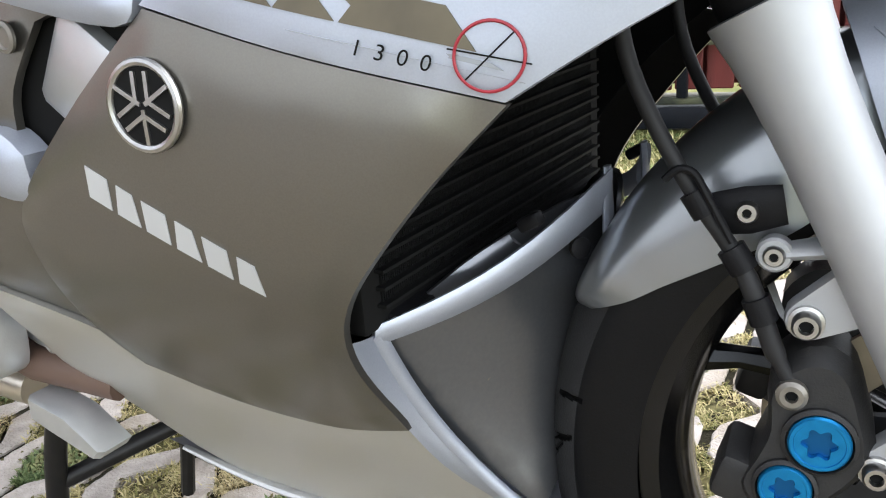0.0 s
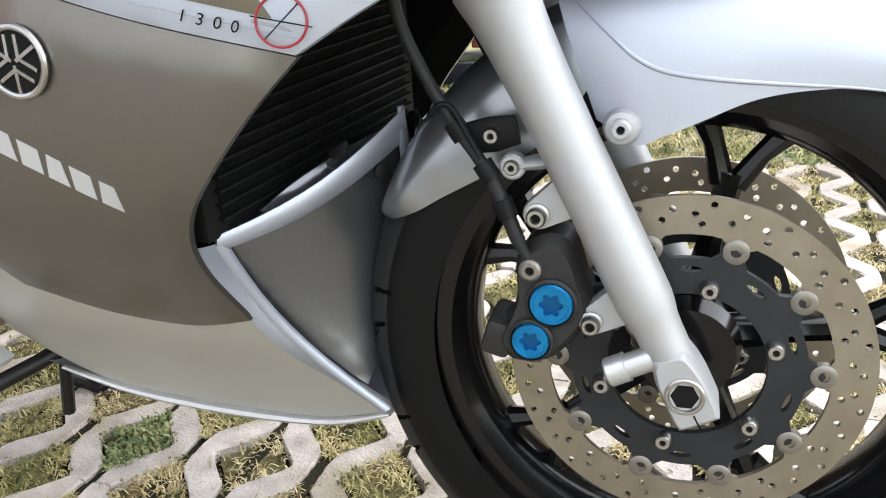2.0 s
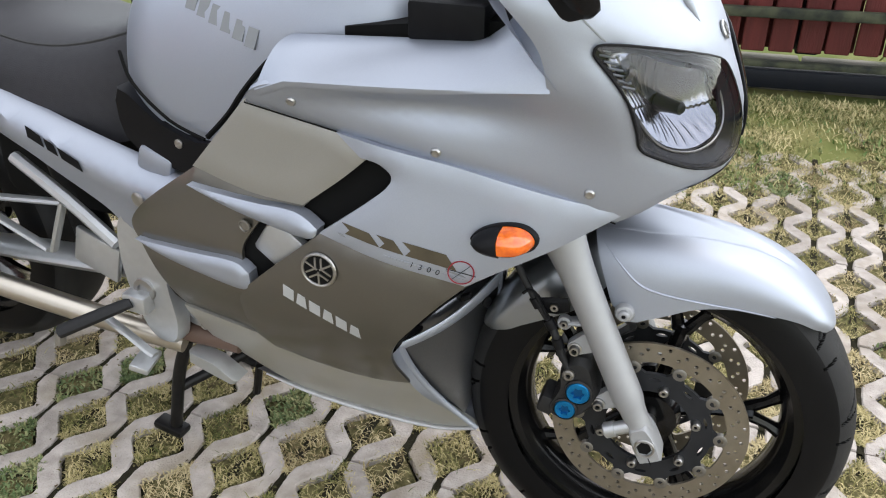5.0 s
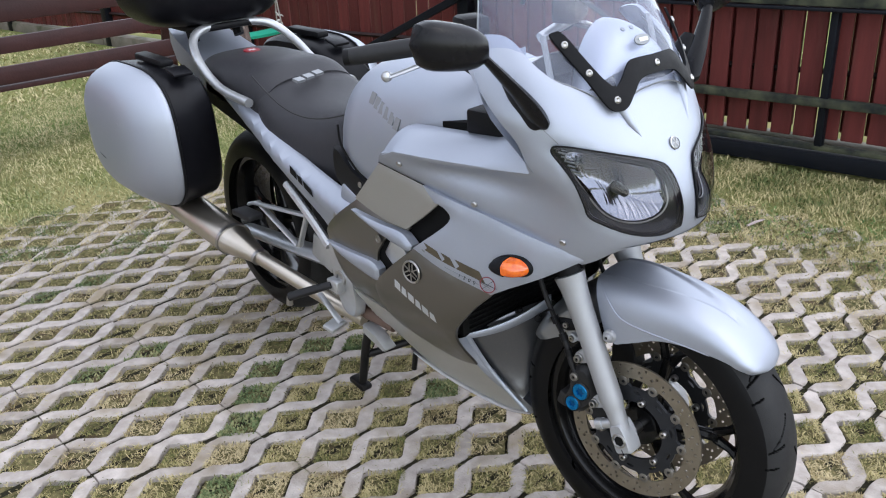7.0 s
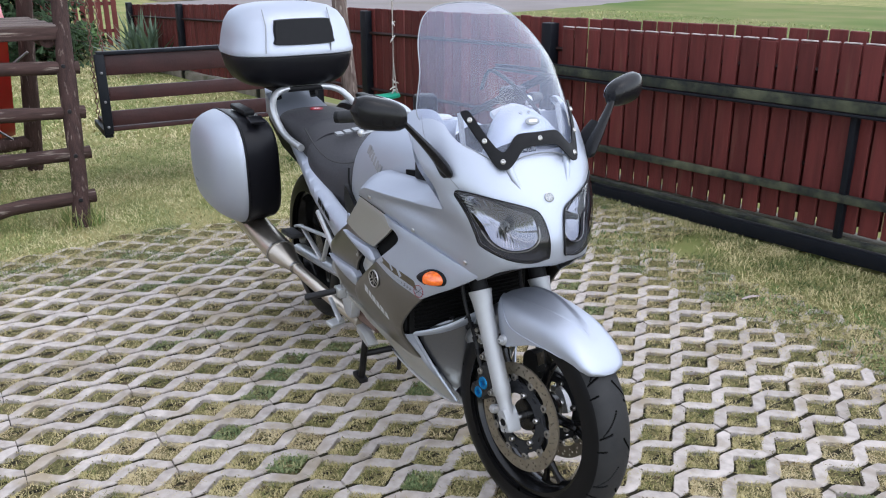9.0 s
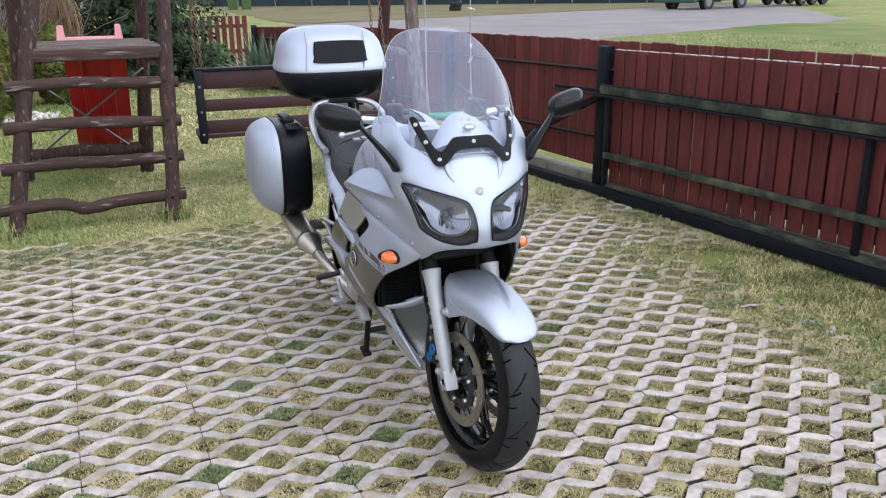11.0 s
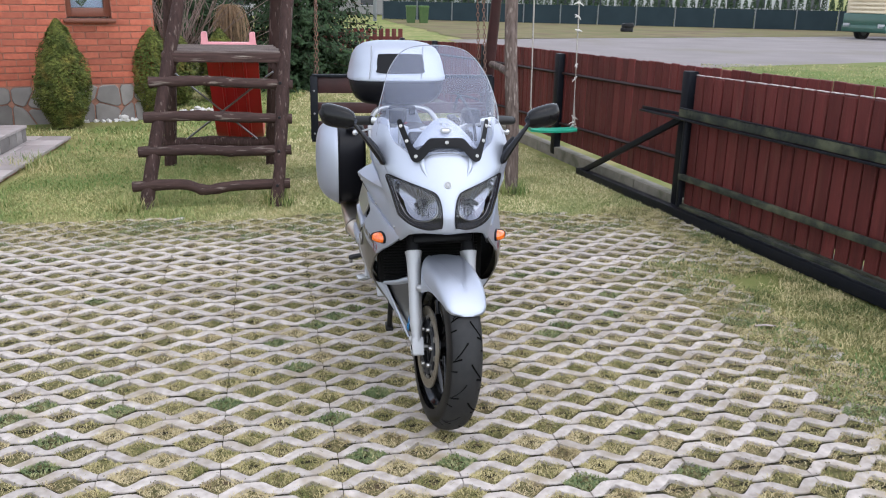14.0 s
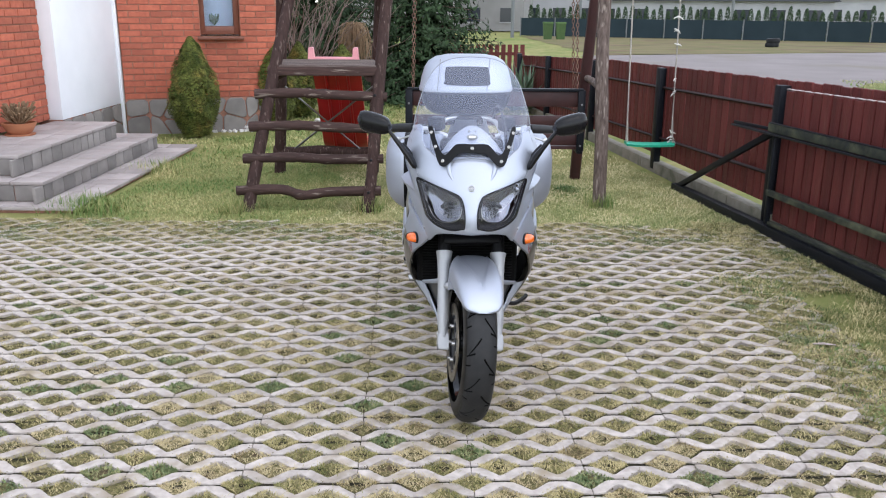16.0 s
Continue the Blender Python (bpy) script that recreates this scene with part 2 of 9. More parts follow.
M_THUJA = material("thuja_foliage", (0.112, 0.120, 0.025), 0.8, second=(0.048, 0.068, 0.014), scale=9, mix=0.4, island=0.6, third=(0.19, 0.14, 0.035), third_scale=6, third_cut=(0.55, 0.75), spec=0.2)
M_SPRUCE = material("spruce_needles", (0.018, 0.035, 0.014), 0.75, second=(0.03, 0.055, 0.022), scale=6, mix=0.5, island=0.45, spec=0.2)
M_YUCCA = material("yucca_leaves", (0.07, 0.115, 0.07), 0.6, second=(0.11, 0.16, 0.105), scale=8, island=0.35)
M_HEDGE = material("juniper", (0.03, 0.07, 0.016), 0.8, second=(0.05, 0.09, 0.02), scale=6, island=0.4)
M_STRAW = material("dry_weeping_twigs", (0.24, 0.155, 0.085), 0.85, second=(0.15, 0.095, 0.055), scale=20, island=0.3)
M_TWIG = material("bare_twigs", (0.13, 0.09, 0.075), 0.85, second=(0.2, 0.15, 0.13), scale=30)
M_BARK = material("bark", (0.06, 0.04, 0.03), 0.9, second=(0.1, 0.07, 0.05), scale=20, bump=1.0, bump_scale=60)
M_ROAD = material("gravel_road", (0.185, 0.160, 0.155), 0.95, second=(0.14, 0.121, 0.115), scale=0.6, mix=0.5, bump=0.6, bump_scale=40, third=(0.14, 0.12, 0.095), third_scale=0.35, third_cut=(0.55, 0.75))
M_FIELD = material("far_field", (0.105, 0.140, 0.042), 0.95, second=(0.175, 0.165, 0.072), scale=0.5, mix=0.4, bump=0.8, bump_scale=20, third=(0.075, 0.115, 0.03), third_scale=0.2, third_cut=(0.45, 0.65), spec=0.05)
M_VERGE = material("dry_verge", (0.165, 0.135, 0.078), 0.95, second=(0.115, 0.115, 0.05), scale=0.7, mix=0.4, bump=0.8, bump_scale=20, third=(0.12, 0.085, 0.06), third_scale=0.4, third_cut=(0.5, 0.7), spec=0.05)
M_SCREEN_GREEN = material("dark_green_fence_mesh", (0.012, 0.022, 0.027), 0.8, spec=0.2, second=(0.018, 0.031, 0.037), scale=1.0)
M_POST_GREY = material("grey_posts", (0.12, 0.13, 0.13), 0.7)
M_FAR_WHITE = material("far_house_wall", (0.36, 0.36, 0.37), 0.9, second=(0.28, 0.28, 0.29), scale=0.6)
M_FAR_GREY = material("far_house_grey", (0.24, 0.235, 0.23), 0.9, second=(0.19, 0.185, 0.18), scale=0.6)
M_FAR_ROOF = material("far_roof", (0.020, 0.022, 0.029), 0.7, second=(0.032, 0.033, 0.04), scale=0.8, bump=0.4, bump_scale=3, spec=0.25)
M_FAR_GLASS = material("far_window", (0.03, 0.035, 0.045), 0.15)
M_TRUCK_CREAM = material("truck_cream_paint", (0.55, 0.47, 0.33), 0.4, coat=0.3, second=(0.5, 0.42, 0.3), scale=2)
M_TRUCK_GREEN = material("truck_green_paint", (0.008, 0.05, 0.035), 0.4, coat=0.3, second=(0.012, 0.06, 0.042), scale=2)
M_TRUCK_WHITE = material("trailer_white", (0.62, 0.6, 0.61), 0.6, second=(0.55, 0.53, 0.54), scale=0.6)
M_BLACK = material("black_rubber_plastic", (0.007, 0.007, 0.008), 0.6, second=(0.011, 0.011, 0.012), scale=20, spec=0.22)


# ---- mesh tools ----
def link(name, mesh, mat, parent=None, label=""):
    mesh.materials.append(mat)
    ob = new(name, mesh)
    if parent is not None:
        ob.parent = parent
        ob.matrix_parent_inverse = base_of(parent).inverted()
    if label:
        tagged(ob, label)
    return ob


BASES = {}


def base_of(ob):
    """The world pose in which a thing or part was set."""
    return BASES.get(ob.name, Matrix.Identity(4))


def part(name, bm, mat, parent=None, label="", smooth=True):
    me = bpy.data.meshes.new(name)
    bm.normal_update()
    bm.to_mesh(me)
    bm.free()
    if smooth:
        for p in me.polygons:
            p.use_smooth = True
        me.set_sharp_from_angle(angle=radians(38))
    return link(name, me, mat, parent, label)


def thing(name, base, label, category, group="", kind=""):
    e = new(name)
    e.empty_display_size = 0.1
    e.location = base
    BASES[e.name] = Matrix.Translation(base)
    return tagged(e, label, category, group, kind)


def box(bm, centre, size, rot=None, bev=0.0):
    m = Matrix.LocRotScale(Vector(centre), rot if rot is None else rot.to_quaternion() if isinstance(rot, (Euler, Matrix)) else rot, Vector(size))
    r = bmesh.ops.create_cube(bm, size=1.0, matrix=m)
    if bev:
        es = list({e for v in r["verts"] for e in v.link_edges})
        bmesh.ops.bevel(bm, geom=es, offset=bev, segments=2, affect="EDGES", profile=0.5)
    return bm


def frame_of(d):
    d = Vector(d).normalized()
    a = Vector((0, 0, 1)) if abs(d.z) < 0.9 else Vector((1, 0, 0))
    u = d.cross(a).normalized()
    return u, d.cross(u).normalized()


def tube(bm, pts, radii, seg=12, cap=True, flat=1.0, up=None, closed=False):
    """A swept round bar through the points, with a radius for each; flat squeezes it along the second side."""
    pts = [Vector(p) for p in pts]
    if not hasattr(radii, "__len__"):
        radii = [radii] * len(pts)
    rings = []
    n = len(pts)
    u = None
    for i, p in enumerate(pts):
        a = pts[(i - 1) % n] if closed or i else pts[0]
        c = pts[(i + 1) % n] if closed or i < n - 1 else pts[-1]
        d = (c - a).normalized()
        if u is None:
            u = (Vector(up) - d * Vector(up).dot(d)).normalized() if up else frame_of(d)[0]
        else:
            u = (u - d * u.dot(d)).normalized()
        v = d.cross(u)
        rings.append([bm.verts.new(p + radii[i] * (math.cos(2 * math.pi * k / seg) * u + flat * math.sin(2 * math.pi * k / seg) * v)) for k in range(seg)])
    for i in range(n if closed else n - 1):
        r0, r1 = rings[i], rings[(i + 1) % n]
        for k in range(seg):
            bm.faces.new((r0[k], r0[(k + 1) % seg], r1[(k + 1) % seg], r1[k]))
    if cap and not closed:
        bm.faces.new(rings[0][::-1])
        bm.faces.new(rings[-1])
    return bm


def lathe(bm, profile, m=None, seg=48, closed=False, cap=True):
    """Turns a profile of (radius, height) round z, then sets it by m."""
    m = m or Matrix.Identity(4)
    rings = []
    for r, h in profile:
        rings.append([bm.verts.new(m @ Vector((r * math.cos(2 * math.pi * k / seg), r * math.sin(2 * math.pi * k / seg), h))) for k in range(seg)])
    n = len(rings)
    for i in range(n if closed else n - 1):
        r0, r1 = rings[i], rings[(i + 1) % n]
        for k in range(seg):
            bm.faces.new((r0[k], r0[(k + 1) % seg], r1[(k + 1) % seg], r1[k]))
    if cap and not closed:
        if profile[0][0] > 1e-6:
            bm.faces.new(rings[0][::-1])
        if profile[-1][0] > 1e-6:
            bm.faces.new(rings[-1])
    bmesh.ops.remove_doubles(bm, verts=bm.verts, dist=1e-6)
    return bm


def prism(bm, outline, place, depth, bev=0.0):
    """A flat outline of (a, b), put into space by place(a, b, h), given a thickness from h = 0 to depth and a chamfer at the outer rim."""
    n = len(outline)
    cx, cy = sum(p[0] for p in outline) / n, sum(p[1] for p in outline) / n

    def ring(h, s):
        return [bm.verts.new(place(cx + (a - cx) * s, cy + (b - cy) * s, h)) for a, b in outline]
    size = max(math.hypot(a - cx, b - cy) for a, b in outline)
    rs = [ring(0, 1), ring(depth - bev, 1)] + ([ring(depth, 1 - bev / size)] if bev else [])
    for r0, r1 in zip(rs, rs[1:]):
        for k in range(n):
            bm.faces.new((r0[k], r0[(k + 1) % n], r1[(k + 1) % n], r1[k]))
    bm.faces.new(rs[0][::-1])
    bm.faces.new(rs[-1])
    bmesh.ops.recalc_face_normals(bm, faces=bm.faces)
    return bm


def loft(bm, rings, cap=True, closed=True):
    vs = [[bm.verts.new(p) for p in r] for r in rings]
    n = len(vs[0])
    for r0, r1 in zip(vs, vs[1:]):
        for k in range(n if closed else n - 1):
            bm.faces.new((r0[k], r0[(k + 1) % n], r1[(k + 1) % n], r1[k]))
    if cap:
        bm.faces.new(vs[0][::-1])
        bm.faces.new(vs[-1])
    bmesh.ops.recalc_face_normals(bm, faces=bm.faces)
    return bm


def rounded(bm, centre, size, rot=None, bev=0.01):
    return box(bm, centre, size, rot, bev)


def spline(points, n=5, closed=True):
    """A smooth curve through the points; a point given twice makes a corner."""
    p = [Vector(q) for q in points]
    out = []
    m = len(p)
    for i in range(m if closed else m - 1):
        a, b, c, d = (p[(i - 1) % m], p[i], p[(i + 1) % m], p[(i + 2) % m]) if closed else (p[max(i - 1, 0)], p[i], p[i + 1], p[min(i + 2, m - 1)])
        if (b - c).length < 1e-9:
            continue
        if (a - b).length < 1e-9:
            a = b
        for k in range(n):
            t = k / n
            out.append(0.5 * ((2 * b) + (c - a) * t + (2 * a - 5 * b + 4 * c - d) * t * t + (3 * b - a - 3 * c + d) * t ** 3))
    if not closed:
        out.append(p[-1])
    return out


def curve1(xs, ys):
    """A smooth function through the given values."""
    xs, ys = np.array(xs, float), np.array(ys, float)
    if xs[0] > xs[-1]:
        xs, ys = xs[::-1], ys[::-1]
    g = np.gradient(ys, xs)

    def f(x):
        x = float(min(max(x, xs[0]), xs[-1]))
        i = int(min(max(np.searchsorted(xs, x) - 1, 0), len(xs) - 2))
        h = xs[i + 1] - xs[i]
        t = (x - xs[i]) / h
        return (1 + 2 * t) * (1 - t) ** 2 * ys[i] + t * (1 - t) ** 2 * h * g[i] + t * t * (3 - 2 * t) * ys[i + 1] + t * t * (t - 1) * h * g[i + 1]
    return f


from mathutils import geometry as geo


def inside(p, poly):
    c = False
    n = len(poly)
    for i in range(n):
        a, b = poly[i], poly[i - 1]
        if (a[1] > p[1]) != (b[1] > p[1]) and p[0] < (b[0] - a[0]) * (p[1] - a[1]) / (b[1] - a[1]) + a[0]:
            c = not c
    return c


def rim_distance(p, poly):
    best = 9.0
    n = len(poly)
    for i in range(n):
        a, b = poly[i - 1], poly[i]
        ab = (b[0] - a[0], b[1] - a[1])
        l2 = ab[0] ** 2 + ab[1] ** 2 or 1e-12
        t = min(1, max(0, ((p[0] - a[0]) * ab[0] + (p[1] - a[1]) * ab[1]) / l2))
        best = min(best, math.hypot(p[0] - a[0] - t * ab[0], p[1] - a[1] - t * ab[1]))
    return best


def panel(bm, outline, place, step=0.015, edge=0.004, thick=0.006, holes=(), lift=0.0):
    """A curved sheet: an outline in (a, b), filled with a fine net, bent by place(a, b, h) with h along the outside, with rolled edges and a thickness."""
    loops = [list(outline)] + [list(h) for h in holes]
    verts, edges = [], []
    for lp in loops:
        i0 = len(verts)
        verts += [Vector((p[0], p[1])) for p in lp]
        edges += [(i0 + k, i0 + (k + 1) % len(lp)) for k in range(len(lp))]
    xs, ys = [p[0] for p in outline], [p[1] for p in outline]
    a = min(xs) + step / 2
    row = 0
    while a < max(xs):
        b = min(ys) + step / 2 * (1 + row % 2)
        while b < max(ys):
            if inside((a, b), loops[0]) and not any(inside((a, b), h) for h in loops[1:]) and min(rim_distance((a, b), lp) for lp in loops) > step * 0.45:
                verts.append(Vector((a, b)))
            b += step
        a += step * 0.87
        row += 1
    # a second line just inside each rim carries the rolled edge
    v, e, f, *_ = geo.delaunay_2d_cdt(verts, edges, [], 1, 1e-6)
    keep = [t for t in f if not any(inside(((v[t[0]].x + v[t[1]].x + v[t[2]].x) / 3, (v[t[0]].y + v[t[1]].y + v[t[2]].y) / 3), h) for h in loops[1:])]
    top = []
    for p in v:
        d = min(rim_distance((p.x, p.y), lp) for lp in loops)
        k = max(0.0, 1 - d / max(edge * 2.5, 1e-6))
        top.append(bm.verts.new(place(p.x, p.y, lift - edge * k * k)))
    faces = []
    for t in keep:
        try:
            faces.append(bm.faces.new([top[i] for i in t]))
        except ValueError:
            pass
    rim = {}
    for t in keep:
        for i in range(3):
            key = (t[i], t[(i + 1) % 3])
            if (key[1], key[0]) in rim:
                del rim[(key[1], key[0])]
            else:
                rim[key] = 1
    low = {}
    for i, j in rim:
        for k in (i, j):
            if k not in low:
                low[k] = bm.verts.new(place(v[k].x, v[k].y, lift - edge - thick))
        bm.faces.new((top[j], top[i], low[i], low[j]))
    loose = [x for x in bm.verts if not x.link_faces]
    for x in loose:
        bm.verts.remove(x)
    return bm


def blades(name, mat, places, length, width, lean, seed, parent=None, kind="stuff", label="", category=""):
    """Many short grass blades, each a bent strip, in one mesh. places: rows of x, y, z."""
    g = np.random.default_rng(seed)
    n = len(places)
    ang = g.uniform(0, 2 * np.pi, n)
    ln = length * g.uniform(0.55, 1.35, n)
    tilt = g.uniform(lean[0], lean[1], n)
    d = np.stack([np.cos(ang), np.sin(ang), np.zeros(n)], 1)
    s = np.stack([-np.sin(ang), np.cos(ang), np.zeros(n)], 1) * (width * g.uniform(0.6, 1.3, n))[:, None]
    up = np.array([0, 0, 1.0])
    mid = places + d * (ln * 0.5 * np.sin(tilt * 0.7))[:, None] + up * (ln * 0.5 * np.cos(tilt * 0.7))[:, None]
    tip = mid + d * (ln * 0.5 * np.sin(np.minimum(tilt * 1.3, 1.7)))[:, None] + up * (ln * 0.5 * np.cos(np.minimum(tilt * 1.3, 1.7)))[:, None]
    v = np.stack([places - s, places + s, mid + s * 0.8, mid - s * 0.8, tip], 1).reshape(-1, 3)
    i = np.arange(n)[:, None] * 5
    q = (i + np.array([[0, 1, 2, 3]])).tolist()
    t = (i + np.array([[3, 2, 4]])).tolist()
    me = bpy.data.meshes.new(name)
    me.from_pydata(v.tolist(), [], q + t)
    ob = link(name, me, mat, parent, label)
    return tagged(ob, label, category, "", kind)


# ---- ground ----
def fall(x, y):
    """The land drops very gently away from the yard."""
    return -0.011 * max(0.0, math.hypot(x, y) - 7.0)


PAVE_ANGLE = radians(3.6)
PU = Vector((-math.sin(PAVE_ANGLE), math.cos(PAVE_ANGLE), 0))
PV = Vector((-math.cos(PAVE_ANGLE), -math.sin(PAVE_ANGLE), 0))
PO = Vector((-0.045, -0.806, 0))
PERIOD, ROW = 0.1965, 0.0950
FENCE_ANG = radians(9.5)
FENCE_DIR = Vector((math.cos(FENCE_ANG), math.sin(FENCE_ANG), 0))
FENCE_SIDE = Vector((-FENCE_DIR.y, FENCE_DIR.x, 0))
FENCE_0 = Vector((-2.931, 2.297, 0))


def fence_point(s, off=0.0, z=0.0):
    """s metres along the fence from the gate's near post, off metres behind it."""
    p = FENCE_0 + s * FENCE_DIR + off * FENCE_SIDE
    return Vector((p.x, p.y, z + fall(p.x, p.y) + 0.024 * max(-9.0, min(4.0, s))))


def build_ground():
    """One sheet of turf, finer near the yard, out to the horizon."""
    radii = [0, 1, 2, 3, 4, 5, 6, 7, 8, 10, 12, 15, 18, 22, 27, 33, 40, 50, 65, 90, 140, 250, 600, 2500]
    seg = 64
    bm = bmesh.new()
    rings = []
    for r in radii:
        ring = []
        for k in range(seg):
            x, y = r * math.cos(2 * math.pi * k / seg), r * math.sin(2 * math.pi * k / seg)
            bump = 0.02 * noise.noise((x * 0.7, y * 0.7, 0)) if 5 < r < 60 else 0
            ring.append(bm.verts.new((x, y, -0.022 + max(fall(x, y), -1.2) + bump)))
        rings.append(ring)
    for r0, r1 in zip(rings, rings[1:]):
        for k in range(seg):
            bm.faces.new((r0[k], r1[k], r1[(k + 1) % seg], r0[(k + 1) % seg]))
    bmesh.ops.remove_doubles(bm, verts=bm.verts, dist=1e-5)
    bmesh.ops.recalc_face_normals(bm, faces=bm.faces)
    ob = part("ground", bm, M_GROUND)
    return tagged(ob, "rough turf ground with straw and moss patches", "ground", kind="structure")


build_ground()


def sheet(name, corners, z, mat, label, category, cells=24, wob=0.0):
    """A thin patch of another surface lying on the ground, following its fall, with an uneven edge."""
    bm = bmesh.new()
    a, b, c, d = [Vector((*p, 0)) for p in corners]
    g = []
    for i in range(cells + 1):
        row = []
        for j in range(cells + 1):
            p = (a.lerp(b, i / cells)).lerp(d.lerp(c, i / cells), j / cells)
            if wob and (i in (0, cells) or j in (0, cells)):
                p = p + wob * Vector((noise.noise((p.x, p.y, 3)), noise.noise((p.x, p.y, 7)), 0))
            rim = i in (0, cells) or j in (0, cells)
            row.append(bm.verts.new((p.x, p.y, z + fall(p.x, p.y) - (0.012 if rim else 0))))
        g.append(row)
    for i in range(cells):
        for j in range(cells):
            bm.faces.new((g[i][j], g[i + 1][j], g[i + 1][j + 1], g[i][j + 1]))
    bmesh.ops.recalc_face_normals(bm, faces=bm.faces)
    for f in bm.faces:
        if f.normal.z < 0:
            f.normal_flip()
    return tagged(part(name, bm, mat), label, category, kind="structure")


sheet("road", [(-9.5, 3.4), (-24, 25), (-46, 40), (-30, 4.5)], 0.0, M_ROAD, "pale grey gravel road beyond the brown fence", "road", 30, 0.5)
sheet("field", [(-4.5, 4.6), (10, 30), (-23, 21), (-17.0, 8.9)], 0.007, M_FIELD, "green grass field between fence and road", "field", 30, 0.4)
sheet("far_verge", [(-30.5, 5.0), (-45, 38), (-58, 38), (-60, 4)], 0.005, M_VERGE, "rough dry grass verge before the far fence", "verge", 30, 0.5)
sheet("soil_bed", [(-2.92, -4.35), (-2.95, 1.5), (4.15, 1.85), (4.15, -4.35)], -0.018, M_SOIL, "soil bed under the grass pavers", "soil", 30, 0.05)


# ---- grass pavers ----
HOLE_W, HOLE_FLAT, HOLE_H = 0.0615, 0.003, 0.054


def hole_edge(u):
    """Height of a hole's rim over the joint line at u metres from the hole's centre."""
    u = abs(u)
    if u <= HOLE_FLAT:
        return HOLE_H
    return max(0.0, HOLE_H * (HOLE_W - u) / (HOLE_W - HOLE_FLAT))


def paver_outline(phase=0, gap=0.0076):
    """One zigzag strip: two periods long, from one joint line to the next."""
    us = sorted({round(c + s * k, 5) for c in (0, PERIOD / 2, PERIOD, 1.5 * PERIOD, 2 * PERIOD) for s in (-1, 1) for k in (HOLE_FLAT, HOLE_FLAT + 0.006, HOLE_FLAT + 0.013, HOLE_W - 0.013, HOLE_W - 0.006, HOLE_W)})
    us = [0.0014] + [u for u in us if 0.005 < u < 2 * PERIOD - 0.005] + [2 * PERIOD - 0.0014]

    def near(u, off):
        return min(abs(u - off - k * PERIOD) for k in range(-1, 4))

    def soft(f, u, off):
        return sum(f(near(u + e, off)) for e in (-0.008, -0.004, 0, 0.004, 0.008)) / 5
    a, b = (PERIOD / 2, 0) if phase else (0, PERIOD / 2)
    low = [(u, soft(hole_edge, u, a) + gap) for u in us]
    high = [(u, ROW - soft(hole_edge, u, b) - gap) for u in us]
    return low + high[::-1]


def paver_mesh(seed, phase):
    r = random.Random(seed)
    out = paver_outline(phase)
    bm = bmesh.new()
    n = len(out)
    half = n // 2

    def ring(z, shrink):
        vs = []
        for i, (u, v) in enumerate(out):
            o = out[n - 1 - i]
            vs.append(bm.verts.new((u + (shrink * 0.4 if i in (0, n - 1) else -shrink * 0.4 if i in (half - 1, half) else 0) + r.uniform(-0.0012, 0.0012),
                                    v + (shrink if i < half else -shrink) + r.uniform(-0.0012, 0.0012), z)))
        return vs
    a, b, c = ring(-0.05, 0), ring(-0.003, 0), ring(0, 0.0025)
    for r0, r1 in ((a, b), (b, c)):
        for k in range(n):
            bm.faces.new((r0[k], r0[(k + 1) % n], r1[(k + 1) % n], r1[k]))
    for k in range(half - 1):
        bm.faces.new((c[k], c[k + 1], c[n - 2 - k], c[n - 1 - k]))
    bmesh.ops.recalc_face_normals(bm, faces=bm.faces)
    me = bpy.data.meshes.new("paver")
    bm.to_mesh(me)
    bm.free()
    me.materials.append(M_CONCRETE)
    return me


def paver_pose(i, j, r):
    """Strip i along its row, row j; the end joints line up from row to row."""
    p = PO + PU * (2 * i * PERIOD) + PV * (j * ROW)
    m = Matrix(((PU.x, PV.x, 0, p.x), (PU.y, PV.y, 0, p.y), (0, 0, 1, 0), (0, 0, 0, 1)))
    return m @ Matrix.LocRotScale((0, 0, r.uniform(-0.0025, 0.002)), Euler((r.uniform(-0.006, 0.006), r.uniform(-0.006, 0.006), r.uniform(-0.004, 0.004))), None)


def yard_edge(x):
    """Where the pavers give way to grass beside the fence."""
    return 2.06 + 0.01 * x + 0.12 * math.sin(x * 2.1) + 0.05 * math.sin(x * 5.3)


def in_yard(p):
    return -3.12 + 0.06 * math.sin(p.y * 5) < p.x < 4.2 and -4.4 < p.y < yard_edge(p.x)


PAVERS = []


